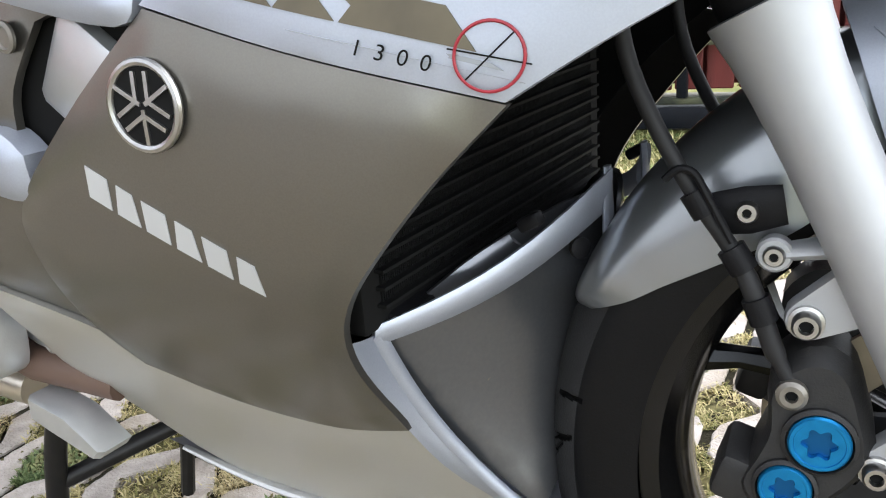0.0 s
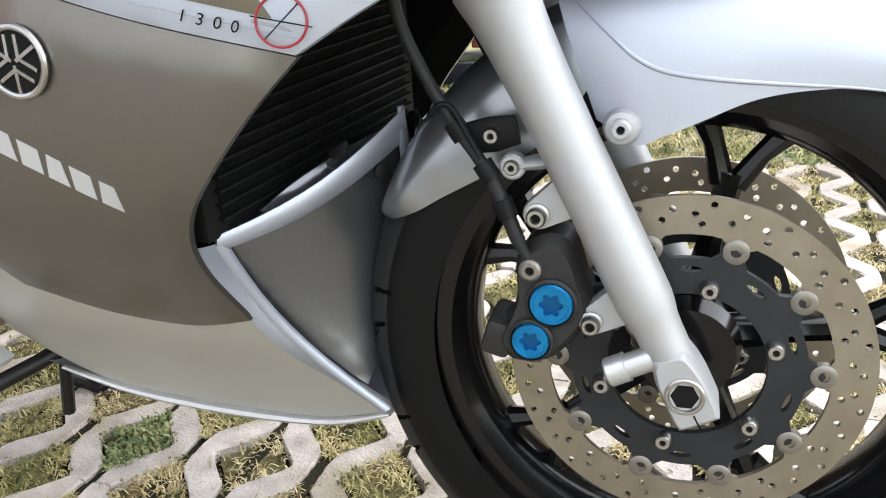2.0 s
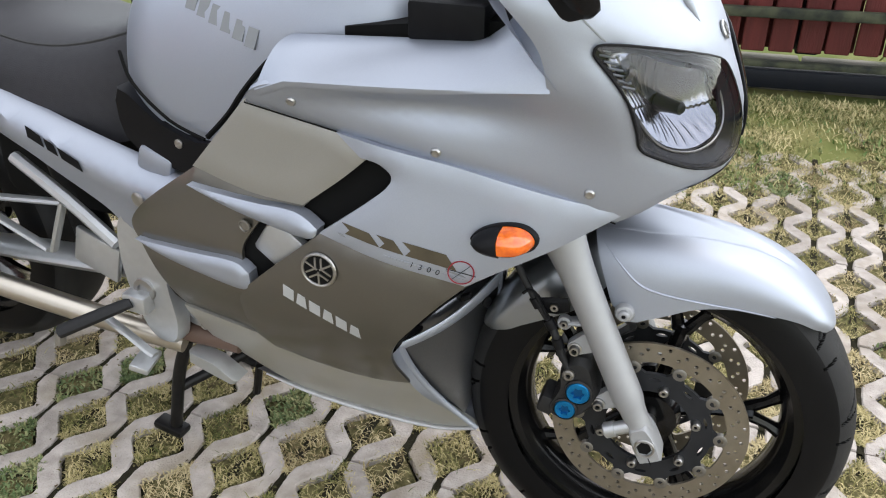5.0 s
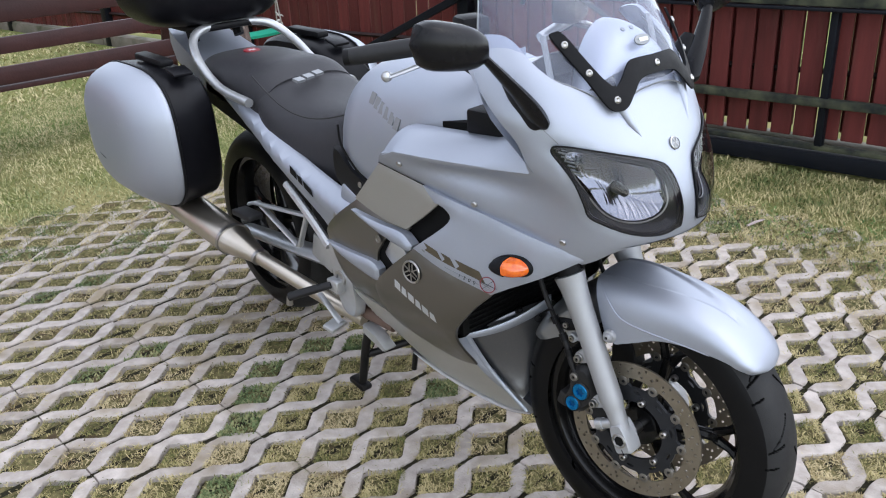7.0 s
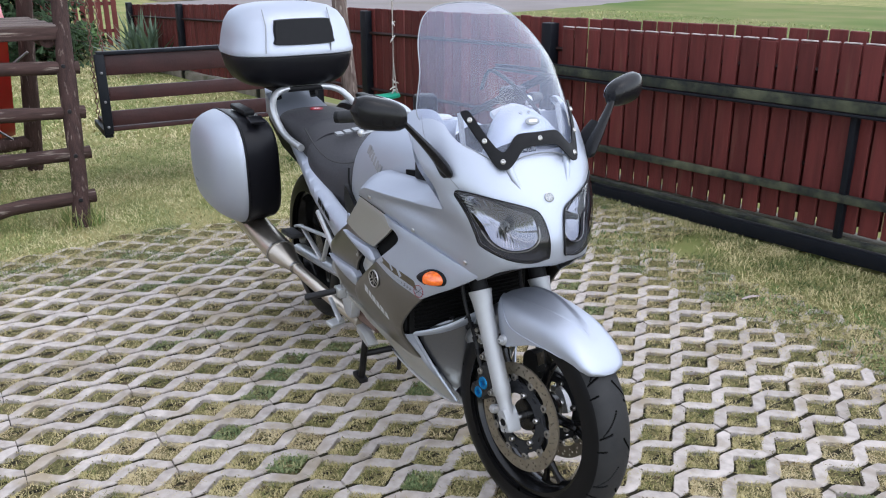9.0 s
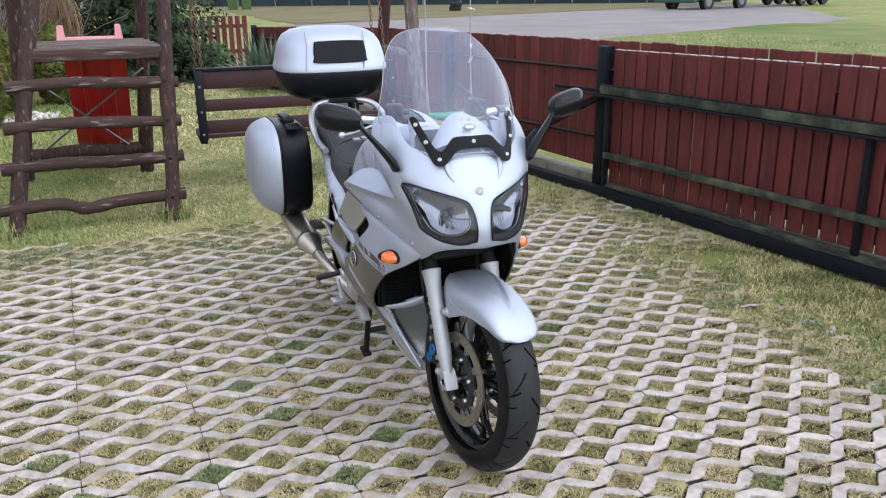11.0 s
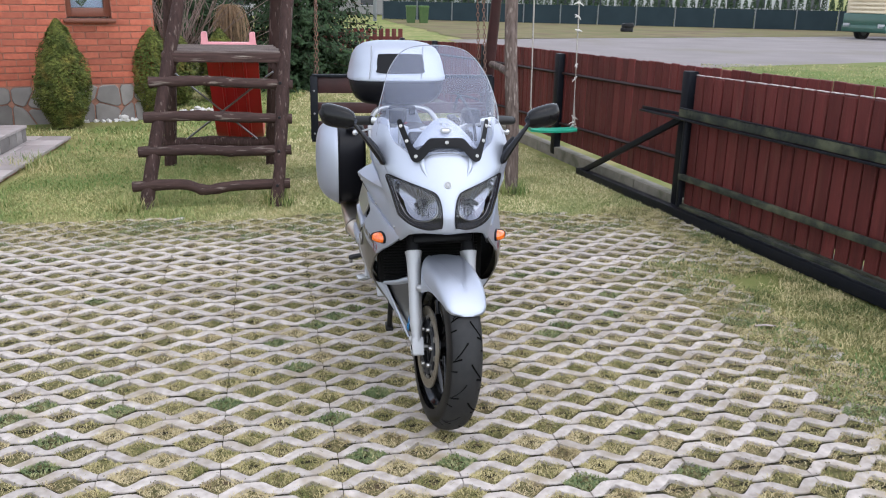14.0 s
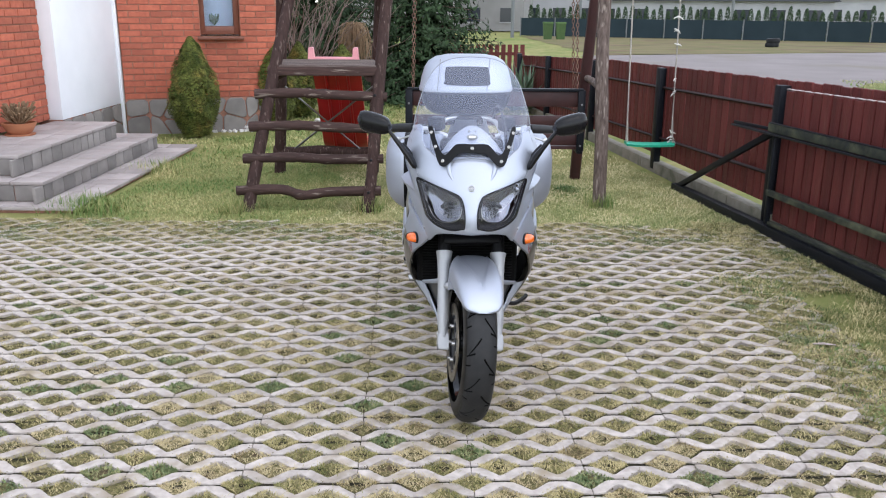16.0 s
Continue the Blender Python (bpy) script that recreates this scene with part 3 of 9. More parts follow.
def build_pavers():
    r = random.Random(5)
    meshes = [paver_mesh(k, k % 2) for k in range(12)]
    rest_v, rest_f = [], []
    joint_v, joint_f = [], []
    holes = []
    near = 0
    for j in range(-46, 36):
        for i in range(-14, 10):
            m = paver_pose(i, j, r)
            mid = m @ Vector((PERIOD, ROW / 2, 0))
            if not in_yard(mid):
                continue
            for k in (0, 1):
                h = m @ Vector((k * PERIOD + (PERIOD / 2 if j % 2 else 0), 0, 0))
                holes.append((h.x, h.y))
            me = meshes[2 * r.randrange(6) + j % 2]
            wob = 0.22 * noise.noise((mid.x * 1.7, mid.y * 1.7, 4)) + 0.1 * noise.noise((mid.x * 5, mid.y * 5, 9))
            sink = max((mid.y - yard_edge(mid.x) + 0.62) / 0.6 + wob * 3.6, (-2.25 - mid.x) / 0.8 + wob * 2.0, 0.0)
            m = Matrix.Translation((0, 0, -0.016 * min(1.5, sink))) @ m
            # soil that fills the joint between this row and the one before
            o = len(joint_v)
            for k in range(9):
                for v in (-0.0095, 0.0095):
                    joint_v.append(tuple(m @ Vector((k * PERIOD / 4, v, -0.0065 + r.uniform(-0.0015, 0.0012)))))
            joint_f.extend((o + 2 * k, o + 2 * k + 2, o + 2 * k + 3, o + 2 * k + 1) for k in range(8))
            if -0.95 < mid.x < 0.62 and -1.75 < mid.y < 1.6 and near < 300:
                near += 1
                PAVERS.append((me, m))
            else:
                o = len(rest_v)
                rest_v.extend(tuple(m @ v.co) for v in me.vertices)
                rest_f.extend(tuple(o + q for q in f.vertices) for f in me.polygons)
    me = bpy.data.meshes.new("far_pavers")
    me.from_pydata(rest_v, [], rest_f)
    joints = bpy.data.meshes.new("joint_soil")
    joints.from_pydata(joint_v, [], joint_f)
    tagged(link("joint_soil", joints, M_SOIL), "dark soil filling the joints between the pavers", "soil", kind="stuff")
    return holes, me


HOLES, REST = build_pavers()
pave = thing("pavement", (0, 0, 0), "grey concrete grass pavers with diamond openings", "pavement", kind="structure")
tagged(link("paver_field", REST, M_CONCRETE, pave, "worn concrete grass pavers further off"), kind="stuff")


def hole_grass():
    """Each opening has a growth of its own: olive turf, green weed, dry straw or almost bare soil."""
    g = np.random.default_rng(3)
    sets = {"olive": [], "green": [], "dry": [], "rim": []}
    for hx, hy in HOLES:
        d = math.hypot(hx + 0.1, hy + 0.2)
        n = 640 if d < 1.1 else 260 if d < 2.2 else 130
        dice = g.random() + 0.25 * noise.noise((hx * 1.3, hy * 1.3, 5.0))
        over = max(0.0, min(1.0, (hy - yard_edge(hx) + 0.95) / 0.9), min(1.0, (-2.1 - hx) / 0.8))
        kind = "green" if dice < 0.11 else "dry" if dice > 0.74 else "olive"
        n = int(n * (1 + 1.5 * over) * (0.45 if dice > 0.95 else 1.0))
        lop = g.normal(0, 0.006, 2)
        spread = 1.06 + 0.75 * over + 0.10 * g.random() + 0.35 * max(0.0, noise.noise((hx * 4.3, hy * 4.3, 15.0)))
        a = g.uniform(-1, 1, (n, 2))
        a = np.sign(a) * np.abs(a) ** 0.85
        u = a[:, 0] * HOLE_W * 0.95 * spread
        lim = np.array([hole_edge(q / spread) for q in u]) * 0.95 * spread
        v = a[:, 1] * lim
        u, v = u + lop[0], v + lop[1]
        rows = np.stack([hx + u * PU.x + v * PV.x, hy + u * PU.y + v * PV.y, np.full(n, -0.006)], 1)
        sets[kind].append(rows)
        # crumbs of soil, moss and clippings round the rim and along the joint
        k = 26 if d < 2.4 else 14
        t = g.uniform(-1, 1, k)
        side = g.choice((-1, 1), k)
        u = t * HOLE_W * 1.35
        v = side * (np.array([hole_edge(q) for q in u]) + np.abs(g.normal(0, 0.007, k)))
        sets["rim"].append(np.stack([hx + u * PU.x + v * PV.x, hy + u * PU.y + v * PV.y, np.full(k, -0.001)], 1))
    blades("grass_in_openings", M_GRASS_HOLE, np.concatenate(sets["olive"]), 0.014, 0.0012, (0.7, 1.55), 8, label="short trodden olive grass in the paver openings", category="grass")
    blades("weeds_in_openings", M_GRASS_GREEN, np.concatenate(sets["green"]), 0.013, 0.0026, (0.5, 1.4), 9, label="small-leaved green weed filling some paver openings", category="weeds")
    blades("straw_in_openings", M_GRASS_DRY, np.concatenate(sets["dry"]), 0.016, 0.0011, (0.9, 1.57), 10, label="dry straw-coloured grass in some paver openings", category="grass")
    blades("crumbs_on_pavers", M_TURF, np.concatenate(sets["rim"]), 0.007, 0.0022, (1.2, 1.57), 11, label="crumbs of soil and moss along the paver edges", category="soil crumbs")


hole_grass()


def turf_pads():
    """A low cushion of turf and soil in each opening."""
    r = random.Random(14)
    v, f = [], []
    for hx, hy in HOLES:
        o = len(v)
        for a, b in ((HOLE_W, 0), (HOLE_W / 2, HOLE_H / 2), (0, HOLE_H), (-HOLE_W / 2, HOLE_H / 2), (-HOLE_W, 0), (-HOLE_W / 2, -HOLE_H / 2), (0, -HOLE_H), (HOLE_W / 2, -HOLE_H / 2)):
            v.append((hx + a * 0.98 * PU.x + b * 0.98 * PV.x, hy + a * 0.98 * PU.y + b * 0.98 * PV.y, -0.010 + r.uniform(-0.002, 0.002)))
        v.append((hx, hy, -0.005 + r.uniform(-0.004, 0.003)))
        f.extend((o + k, o + (k + 1) % 8, o + 8) for k in range(8))
    me = bpy.data.meshes.new("turf_in_openings")
    me.from_pydata(v, [], f)
    tagged(link("turf_in_openings", me, M_TURF), "short turf, straw and soil filling the paver openings", "turf", kind="stuff")


turf_pads()


def moss_in_joints():
    bm = bmesh.new()
    r = random.Random(4)
    for me, m in PAVERS[::1]:
        c = m @ Vector((r.choice((0.5, 1.5)) * PERIOD, 0, -0.013))
        box(bm, c, (0.09, 0.008, 0.008), Euler((0, 0, math.atan2(PU.y, PU.x))))
    tagged(part("moss_in_joints", bm, M_MOSS), "yellow-green moss in the paver joints", "moss", kind="stuff")


moss_in_joints()


def lawn():
    g = np.random.default_rng(21)

    def scatter(n, x0, x1, y0, y1, ok, root=-0.022):
        p = np.stack([g.uniform(x0, x1, n), g.uniform(y0, y1, n)], 1)
        p = p[[ok(a, b) for a, b in p]]
        z = np.array([root + fall(a, b) for a, b in p])
        return np.column_stack([p, z])

    def fence_y(x):
        return 2.12 + 0.1673 * (x + 2.931)
    near = scatter(105000, -5.6, -2.5, -3.4, 2.2, lambda x, y: g.random() < ((-2.55 - x) / 0.6 + 0.5 * noise.noise((x * 2, y * 2, 2))) and y < fence_y(x) and not (y < -2.95))
    dry = np.array([y + 0.9 * noise.noise((x * 0.8, y * 0.8, 11)) + 0.4 * noise.noise((x * 3, y * 3, 5)) > -0.95 for x, y, z in near])
    blades("lawn", M_LAWN, near[~dry], 0.030, 0.0022, (0.6, 1.5), 31, label="mown lawn with yellowed patches beside the paved yard", category="lawn")
    blades("dry_lawn", M_LAWN_DRY, near[dry], 0.028, 0.0022, (0.7, 1.52), 38, label="worn straw-coloured lawn in front of the bench swing", category="lawn")
    far = scatter(50000, -14, -5.6, -4.2, 2.0, lambda x, y: y < fence_y(x) and not (x > -6.4 and y < -3.0) and not (x < -7.3 and y < -2.6))
    pale = np.array([y + 0.9 * noise.noise((x * 0.6, y * 0.6, 21)) > -1.25 for x, y, z in far])
    blades("lawn", M_LAWN, far[~pale], 0.045, 0.005, (0.5, 1.4), 32, label="greener lawn behind the climbing frame and slide", category="lawn")
    blades("dry_lawn", M_LAWN_DRY, far[pale], 0.040, 0.005, (0.7, 1.5), 39, label="paler lawn behind the bench swing", category="lawn")
    edge = scatter(340000, -3.2, 4.6, 0.9, 3.4, lambda x, y: y < fence_y(x) - 0.03 and g.random() < 1.1 * (max(0.0, y - yard_edge(x) + 0.98 + 0.55 * noise.noise((x * 2, y * 2, 0)) + 0.4 * noise.noise((x * 6, y * 6, 3))) / 1.05) ** 2.4 * (0.62 + 0.9 * noise.noise((x * 3.1, y * 3.1, 6))), -0.014)
    blades("grass_strip", M_GRASS_STRIP, edge, 0.032, 0.0021, (0.6, 1.52), 33, label="straw-coloured grass strip along the gate", category="grass")
    weeds = []
    for cx, cy, rad, n in ((-1.62, 1.72, 0.18, 420), (-0.72, 1.74, 0.18, 420), (-0.25, 1.98, 0.2, 380), (-0.1, 1.66, 0.14, 260), (0.5, 2.1, 0.2, 380), (-4.35, 0.9, 0.1, 400)):
        a = g.normal(0, rad * 0.5, (n, 2))
        weeds.append(np.column_stack([cx + a[:, 0] * 1.4, cy + a[:, 1], np.full(n, -0.012)]))
    blades("weeds", M_WEED, np.concatenate(weeds), 0.032, 0.0034, (0.6, 1.5), 34, label="low green weeds on the grass strip", category="weeds")
    tuft = []
    for cx, cy, rad, n in ((-3.5, -0.78, 0.12, 500), (-3.42, -1.8, 0.14, 500), (-3.75, 1.08, 0.1, 350), (-3.4, -2.95, 0.25, 900), (-5.0, -2.93, 0.3, 500)):
        a = g.normal(0, rad * 0.5, (n, 2))
        tuft.append(np.column_stack([cx + a[:, 0], cy + a[:, 1], np.full(n, -0.02)]))
    blades("long_grass", M_LAWN, np.concatenate(tuft), 0.11, 0.003, (0.1, 1.1), 35, label="longer grass round the timber posts and steps", category="grass")

    meadow = scatter(42000, -19, 5, 3.0, 15, lambda x, y: y > fence_y(x) + 0.4 and y > 4.6 - 0.33 * (x + 4.5) and x > -18, 0.0)
    blades("meadow_grass", M_LAWN, meadow, 0.06, 0.007, (0.6, 1.5), 37, label="rough green meadow grass beyond the fence", category="grass")
    litter = scatter(24000, -3.0, 4.0, -3.6, 1.9, lambda x, y: noise.noise((x * 1.3, y * 1.3, 8)) + 0.25 * g.random() > 0.02, 0.0015)
    blades("straw_litter", M_GRASS_STRIP, litter, 0.02, 0.0009, (1.45, 1.57), 36, label="loose bits of straw lying on the pavers", category="straw")
    bm = bmesh.new()
    tube(bm, [(-0.778, 1.644, 0.010), (-0.772, 1.69, 0.014), (-0.766, 1.745, 0.010)], [0.006, 0.009, 0.005], 6, flat=0.5)
    tagged(part("pale_stick", bm, M_FENCE_EDGE), "short pale bare stick lying in the grass strip", "stick")


lawn()


# ---- fence and sliding gate ----
def board_mesh(w, h, t, pointed=False):
    bm = bmesh.new()
    box(bm, (0, 0, h / 2), (w, t, h), None, 0.006)
    me = bpy.data.meshes.new("fence_board")
    bm.to_mesh(me)
    bm.free()
    me.materials.append(M_FENCE)
    return me


def set_piece(name, me, m, parent):
    ob = new(name, me)
    ob.parent = parent
    ob.matrix_parent_inverse = base_of(parent).inverted()
    ob.matrix_world = m
    ob.matrix_basis = m
    return ob


def rot_m(p, ang, tilt=0.0):
    return Matrix.Translation(p) @ Matrix.Rotation(ang, 4, "Z") @ Matrix.Rotation(tilt, 4, "Y")


def build_fence():
    r = random.Random(12)
    f = thing("board_fence", fence_point(0), "dark red-brown vertical board fence with black posts", "fence", kind="structure")
    boards = [board_mesh(w, 1.0, 0.02) for w in (0.097, 0.099, 0.094)]
    s = -8.3
    while s < 8.6:
        # level feet above the kerb, tops that climb with the ground
        foot = 0.142 if s > -3.2 else 0.142 + 0.024 * (s + 3.2)
        top = fence_point(s, 0.0, 1.058 + r.uniform(-0.004, 0.004))
        m = rot_m(Vector((top.x, top.y, foot + fall(top.x, top.y))), FENCE_ANG, r.uniform(-0.006, 0.006))
        set_piece("fence_board", r.choice(boards), m @ Matrix.Diagonal((1, 1, top.z - foot, 1)), f)
        s += 0.105 + (0.007 if r.random() < 0.2 else 0)
    for z in (0.38, 0.86):
        bm = bmesh.new()
        tube(bm, [fence_point(-8.3, -0.03, z), fence_point(-4.5, -0.03, z), fence_point(4.0, -0.03, z), fence_point(8.6, -0.03, z)], 0.014, 4)
        part("fence_rail", bm, M_RAIL, f, "dark stained rail")
    for s in (-8.35, -6.56, -4.50, -2.40, 3.0, 6.0):
        bm = bmesh.new()
        p = fence_point(s, -0.045, 0)
        box(bm, (p.x, p.y, p.z + 0.555), (0.088, 0.068, 0.97), Euler((0, 0, FENCE_ANG)), 0.006)
        part("fence_post", bm, M_STEEL, f, "black square fence post")
    for k in range(9):
        bm = bmesh.new()
        s = -8.4 + k * 1.9 + 0.945
        p = fence_point(s, -0.02, -0.005 - 0.020 * max(-9.0, min(4.0, s)))
        box(bm, p, (1.885, 0.11, 0.2), Euler((0, -0.004, FENCE_ANG)), 0.008)
        part("base_board", bm, M_KERB, f, "mossy concrete base board")


build_fence()


def build_gate():
    g = thing("sliding_gate", fence_point(0, -0.17), "open cantilever sliding gate, brown boards on a dark steel frame", "gate")
    r = random.Random(6)
    off = -0.16

    def bar(name, s0, z0, s1, z1, w, h, mat, o=off, label="", owner=g):
        a, b = fence_point(s0, o, z0), fence_point(s1, o, z1)
        d = b - a
        bm = bmesh.new()
        q = d.to_track_quat("X", "Z")
        box(bm, (a + b) / 2, (d.length, w, h), q, min(0.004, 0.3 * w))
        return part(name, bm, mat, owner, label)
    bar("bottom_rail", -1.62, 0.030, 7.2, 0.030, 0.07, 0.076, M_STEEL, off, "heavy black bottom rail")
    bar("sill", 0.02, 0.078, 7.2, 0.078, 0.05, 0.022, M_STEEL_TOP, off + 0.005, "mossy ledge under the gate boards")
    for s in (0.02, 2.0, 4.0, 6.0, 7.1):
        bar("upright", s, 0.07, s, 0.715, 0.035, 0.035, M_STEEL, off - 0.015)
    # guide profile: a mossy web with a dark edge above and a dark lip below
    guide = bar("guide_rail", -0.02, 0.748, 7.2, 0.748, 0.022, 0.056, M_STEEL_TOP, off - 0.05, "mossy grey guide rail projecting past the gate")
    bar("lip", -0.53, 0.713, 7.2, 0.713, 0.055, 0.014, M_STEEL, off - 0.055, "", guide)
    bar("tail", -0.53, 0.732, -0.02, 0.738, 0.012, 0.024, M_STEEL, off - 0.05, "", guide)
    bar("top_edge", -0.02, 0.780, 7.2, 0.780, 0.028, 0.009, M_STEEL, off - 0.048, "", guide)
    bar("middle_rail", 0.02, 0.296, 7.2, 0.296, 0.035, 0.040, M_STEEL_TOP, off - 0.03)
    bar("brace", -1.55, 0.05, -0.02, 0.72, 0.035, 0.045, M_STEEL, off, "diagonal steel brace of the gate's tail")
    boards = [board_mesh(w, h, 0.02) for w, h in ((0.096, 0.915), (0.094, 0.92), (0.090, 0.91))]
    tops = []
    s = 0.07
    while s < 7.1:
        tops.append(s)
        set_piece("gate_board", r.choice(boards), rot_m(fence_point(s, off + 0.03, 0.092), FENCE_ANG, r.uniform(-0.003, 0.003)), g)
        s += 0.1065 + r.choice((0, 0, 0.002, 0.005))
    # thin pale cap set on the top of each gate board
    bm = bmesh.new()
    box(bm, (0, 0, 0), (0.082, 0.0215, 0.006), None, 0.0015)
    end = bpy.data.meshes.new("board_end")
    bm.to_mesh(end)
    bm.free()
    end.materials.append(M_FENCE_EDGE)
    for s in tops:
        set_piece("board_end", end, rot_m(fence_point(s, off + 0.03, 1.0105), FENCE_ANG), g)
    bm = bmesh.new()
    p = fence_point(-0.17, -0.055, 0)
    box(bm, (p.x, p.y, 0.50), (0.085, 0.08, 1.04), Euler((0, 0, FENCE_ANG)), 0.006)
    tagged(part("gate_post", bm, M_STEEL), "thick black steel guide post beside the gate", "post")


build_gate()


def build_picket():
    f = thing("picket_fence", (-14.2, 0.4, fall(-14.2, 0)), "low brown picket fence at the lawn's far end", "fence")
    bm = bmesh.new()
    box(bm, (0, 0, 0.45), (0.02, 0.085, 0.9), None, 0.003)
    me = bpy.data.meshes.new("picket")
    bm.to_mesh(me)
    bm.free()
    me.materials.append(M_FENCE)
    z0 = fall(-14.2, 0)
    for k in range(30):
        set_piece("picket", me, Matrix.Translation((-14.2, 1.12 - k * 0.125, z0 - 0.02)), f)
    for z in (0.25, 0.7):
        bm = bmesh.new()
        box(bm, (-14.23, -0.68, z0 + z), (0.03, 3.7, 0.06))
        part("rail", bm, M_FENCE, f)


build_picket()


# ---- climbing frame with slide ----
def log(bm, a, b, r0, r1, seed, knots=6, seg=10):
    """A rough tapered round timber."""
    a, b = Vector(a), Vector(b)
    n = 9
    pts, rad = [], []
    u, v = frame_of(b - a)
    for i in range(n + 1):
        t = i / n
        k = noise.noise((seed * 3.1, t * 5, 0.5))
        k2 = noise.noise((seed * 3.1, t * 5, 7.5))
        pts.append(a.lerp(b, t) + (u * k + v * k2) * r0 * 0.3)
        rad.append((r0 + (r1 - r0) * t) * (1 + 0.16 * noise.noise((seed * 1.7, t * 9, 2))))
    return tube(bm, pts, rad, seg)


def build_climber():
    c = thing("climbing_frame", (-4.2, -1.25, 0), "weathered dark brown log climbing frame with ladder and platform", "playground")

    def timber(name, a, b, r, seed, mat=M_LOG, label=""):
        bm = bmesh.new()
        log(bm, a, b, r, r * 0.9, seed)
        return part(name, bm, mat, c, label)
    timber("side_pole", (-3.42, -1.715, -0.03), (-4.28, -1.30, 2.35), 0.05, 1)
    timber("side_pole", (-3.45, -0.772, -0.03), (-4.30, -0.60, 2.35), 0.05, 2)
    timber("back_post", (-5.05, -1.80, -0.03), (-4.55, -1.55, 2.35), 0.055, 3)
    timber("back_post", (-5.05, -0.90, -0.03), (-4.60, -0.72, 2.35), 0.055, 4)
    for k, (z, yl, yr) in enumerate(((0.135, -1.80, -0.675), (0.375, -1.755, -0.66), (0.615, -1.715, -0.65), (0.86, -1.675, -0.64))):
        x = -3.46 - 0.34 * z + 0.02
        bm = bmesh.new()
        pts = [(x + 0.02, yl, z), (x + 0.01, yl + 0.35, z + 0.012), (x, (yl + yr) / 2 - 0.05, z + (0.008 if k else -0.035)), (x - 0.02, yr - 0.4, z - 0.005 if k else z - 0.01), (x - 0.04, yr, z - 0.02 if k > 1 else z)]
        tube(bm, spline(pts, 5, False), [0.039 * (1 + 0.2 * noise.noise((k * 7.1, i * 0.6, 0))) for i in range(21)], 10)
        rung = part("rung", bm, M_RUNG, c, "bark-worn round rung")
        for y in (yl + 0.13, yr - 0.09):
            bm = bmesh.new()
            lathe(bm, [(0.012, 0), (0.012, 0.008), (0.006, 0.01)], Matrix.Translation((x + 0.035, y, z)) @ Matrix.Rotation(radians(90), 4, "Y"), 10)
            part("bolt", bm, M_BLACK, rung)
    for k in range(4):
        x = -3.88 - k * 0.19
        bm = bmesh.new()
        box(bm, (x, -1.15 - 0.02 * k, 1.065), (0.17, 0.86 - 0.02 * k, 0.035), Euler((0.0, 0, 0.03)), 0.006)
        part("platform_plank", bm, M_DECK, c)
    bm = bmesh.new()
    box(bm, (-3.80, -1.15, 1.035), (0.035, 0.87, 0.07), Euler((0, 0, 0.03)), 0.006)
    part("platform_fascia", bm, M_RUNG, c)
    for y in (-1.55, -0.78):
        timber("joist", (-3.83, y, 0.985), (-4.7, y - 0.05, 0.985), 0.045, 8 + y)
    timber("cross_beam", (-5.0, -1.84, 0.19), (-5.0, -0.86, 0.19), 0.055, 9)
    for a, b in (((-4.8, -1.66, 0.82), (-5.02, -0.9, 0.12)), ((-4.8, -0.84, 0.84), (-5.02, -1.76, 0.12))):
        bm = bmesh.new()
        tube(bm, [a, b], 0.021, 6, flat=0.45)
        part("cross_strap", bm, M_GALV, c, "grey steel cross strap")
    for k in range(6):
        bm = bmesh.new()
        box(bm, (-4.36, -1.5 + k * 0.15, 1.84), (0.02, 0.145, 0.5), None, 0.004)
        part("wall_board", bm, M_LOG, c)
    bm = bmesh.new()
    box(bm, (-4.33, -1.32, 1.80), (0.01, 0.24, 0.32), None, 0.002)
    part("notice_board", bm, M_WHITE_WALL, c, "plain pale board on the hut")
    # slide
    s = thing("slide", (-5.6, -1.25, 0), "red plastic slide with faded pink handles", "slide")
    bm = bmesh.new()
    rings = []
    for i in range(13):
        t = i / 12
        x = -4.64 - 1.3 * t
        z = max(0.985 - 1.52 * t, 0.16 - 0.05 * (t - 0.55))
        w = 0.185
        yc = -1.165 - 0.05 * t
        rings.append([(x, yc - w - 0.03, z + 0.02), (x, yc - w - 0.03, z + 0.085), (x, yc - w, z + 0.085), (x, yc - w + 0.01, z + 0.02), (x, yc, z + 0.0), (x, yc + w - 0.01, z + 0.02), (x, yc + w, z + 0.085), (x, yc + w + 0.03, z + 0.085), (x, yc + w + 0.03, z + 0.02), (x, yc, z - 0.03)])
    loft(bm, rings)
    part("chute", bm, M_RED, s)
    for y in (-0.07, 0.0, 0.07):
        bm = bmesh.new()
        tube(bm, [(-4.65, -1.165 + y * 1.4, 0.955), (-5.33, -1.19 + y * 1.4, 0.165)], 0.016, 6)
        part("rib", bm, M_RED, s)
    for y in (-1.375, -0.985):
        bm = bmesh.new()
        loft(bm, [[(-4.60 + dx, y + dy * w, z) for dx, dy in ((-0.03, -1), (0.03, -1), (0.03, 1), (-0.03, 1))] for z, w in ((1.05, 0.034), (1.09, 0.028), (1.14, 0.022), (1.176, 0.02), (1.182, 0.012))])
        part("handle", bm, M_PINK, s, "faded pink handle knob")
    bm = bmesh.new()
    rounded(bm, (-4.60, -1.18, 1.085), (0.05, 0.40, 0.03), None, 0.01)
    part("top_bar", bm, M_PINK, s, "faded pink bar joining the handles")


build_climber()


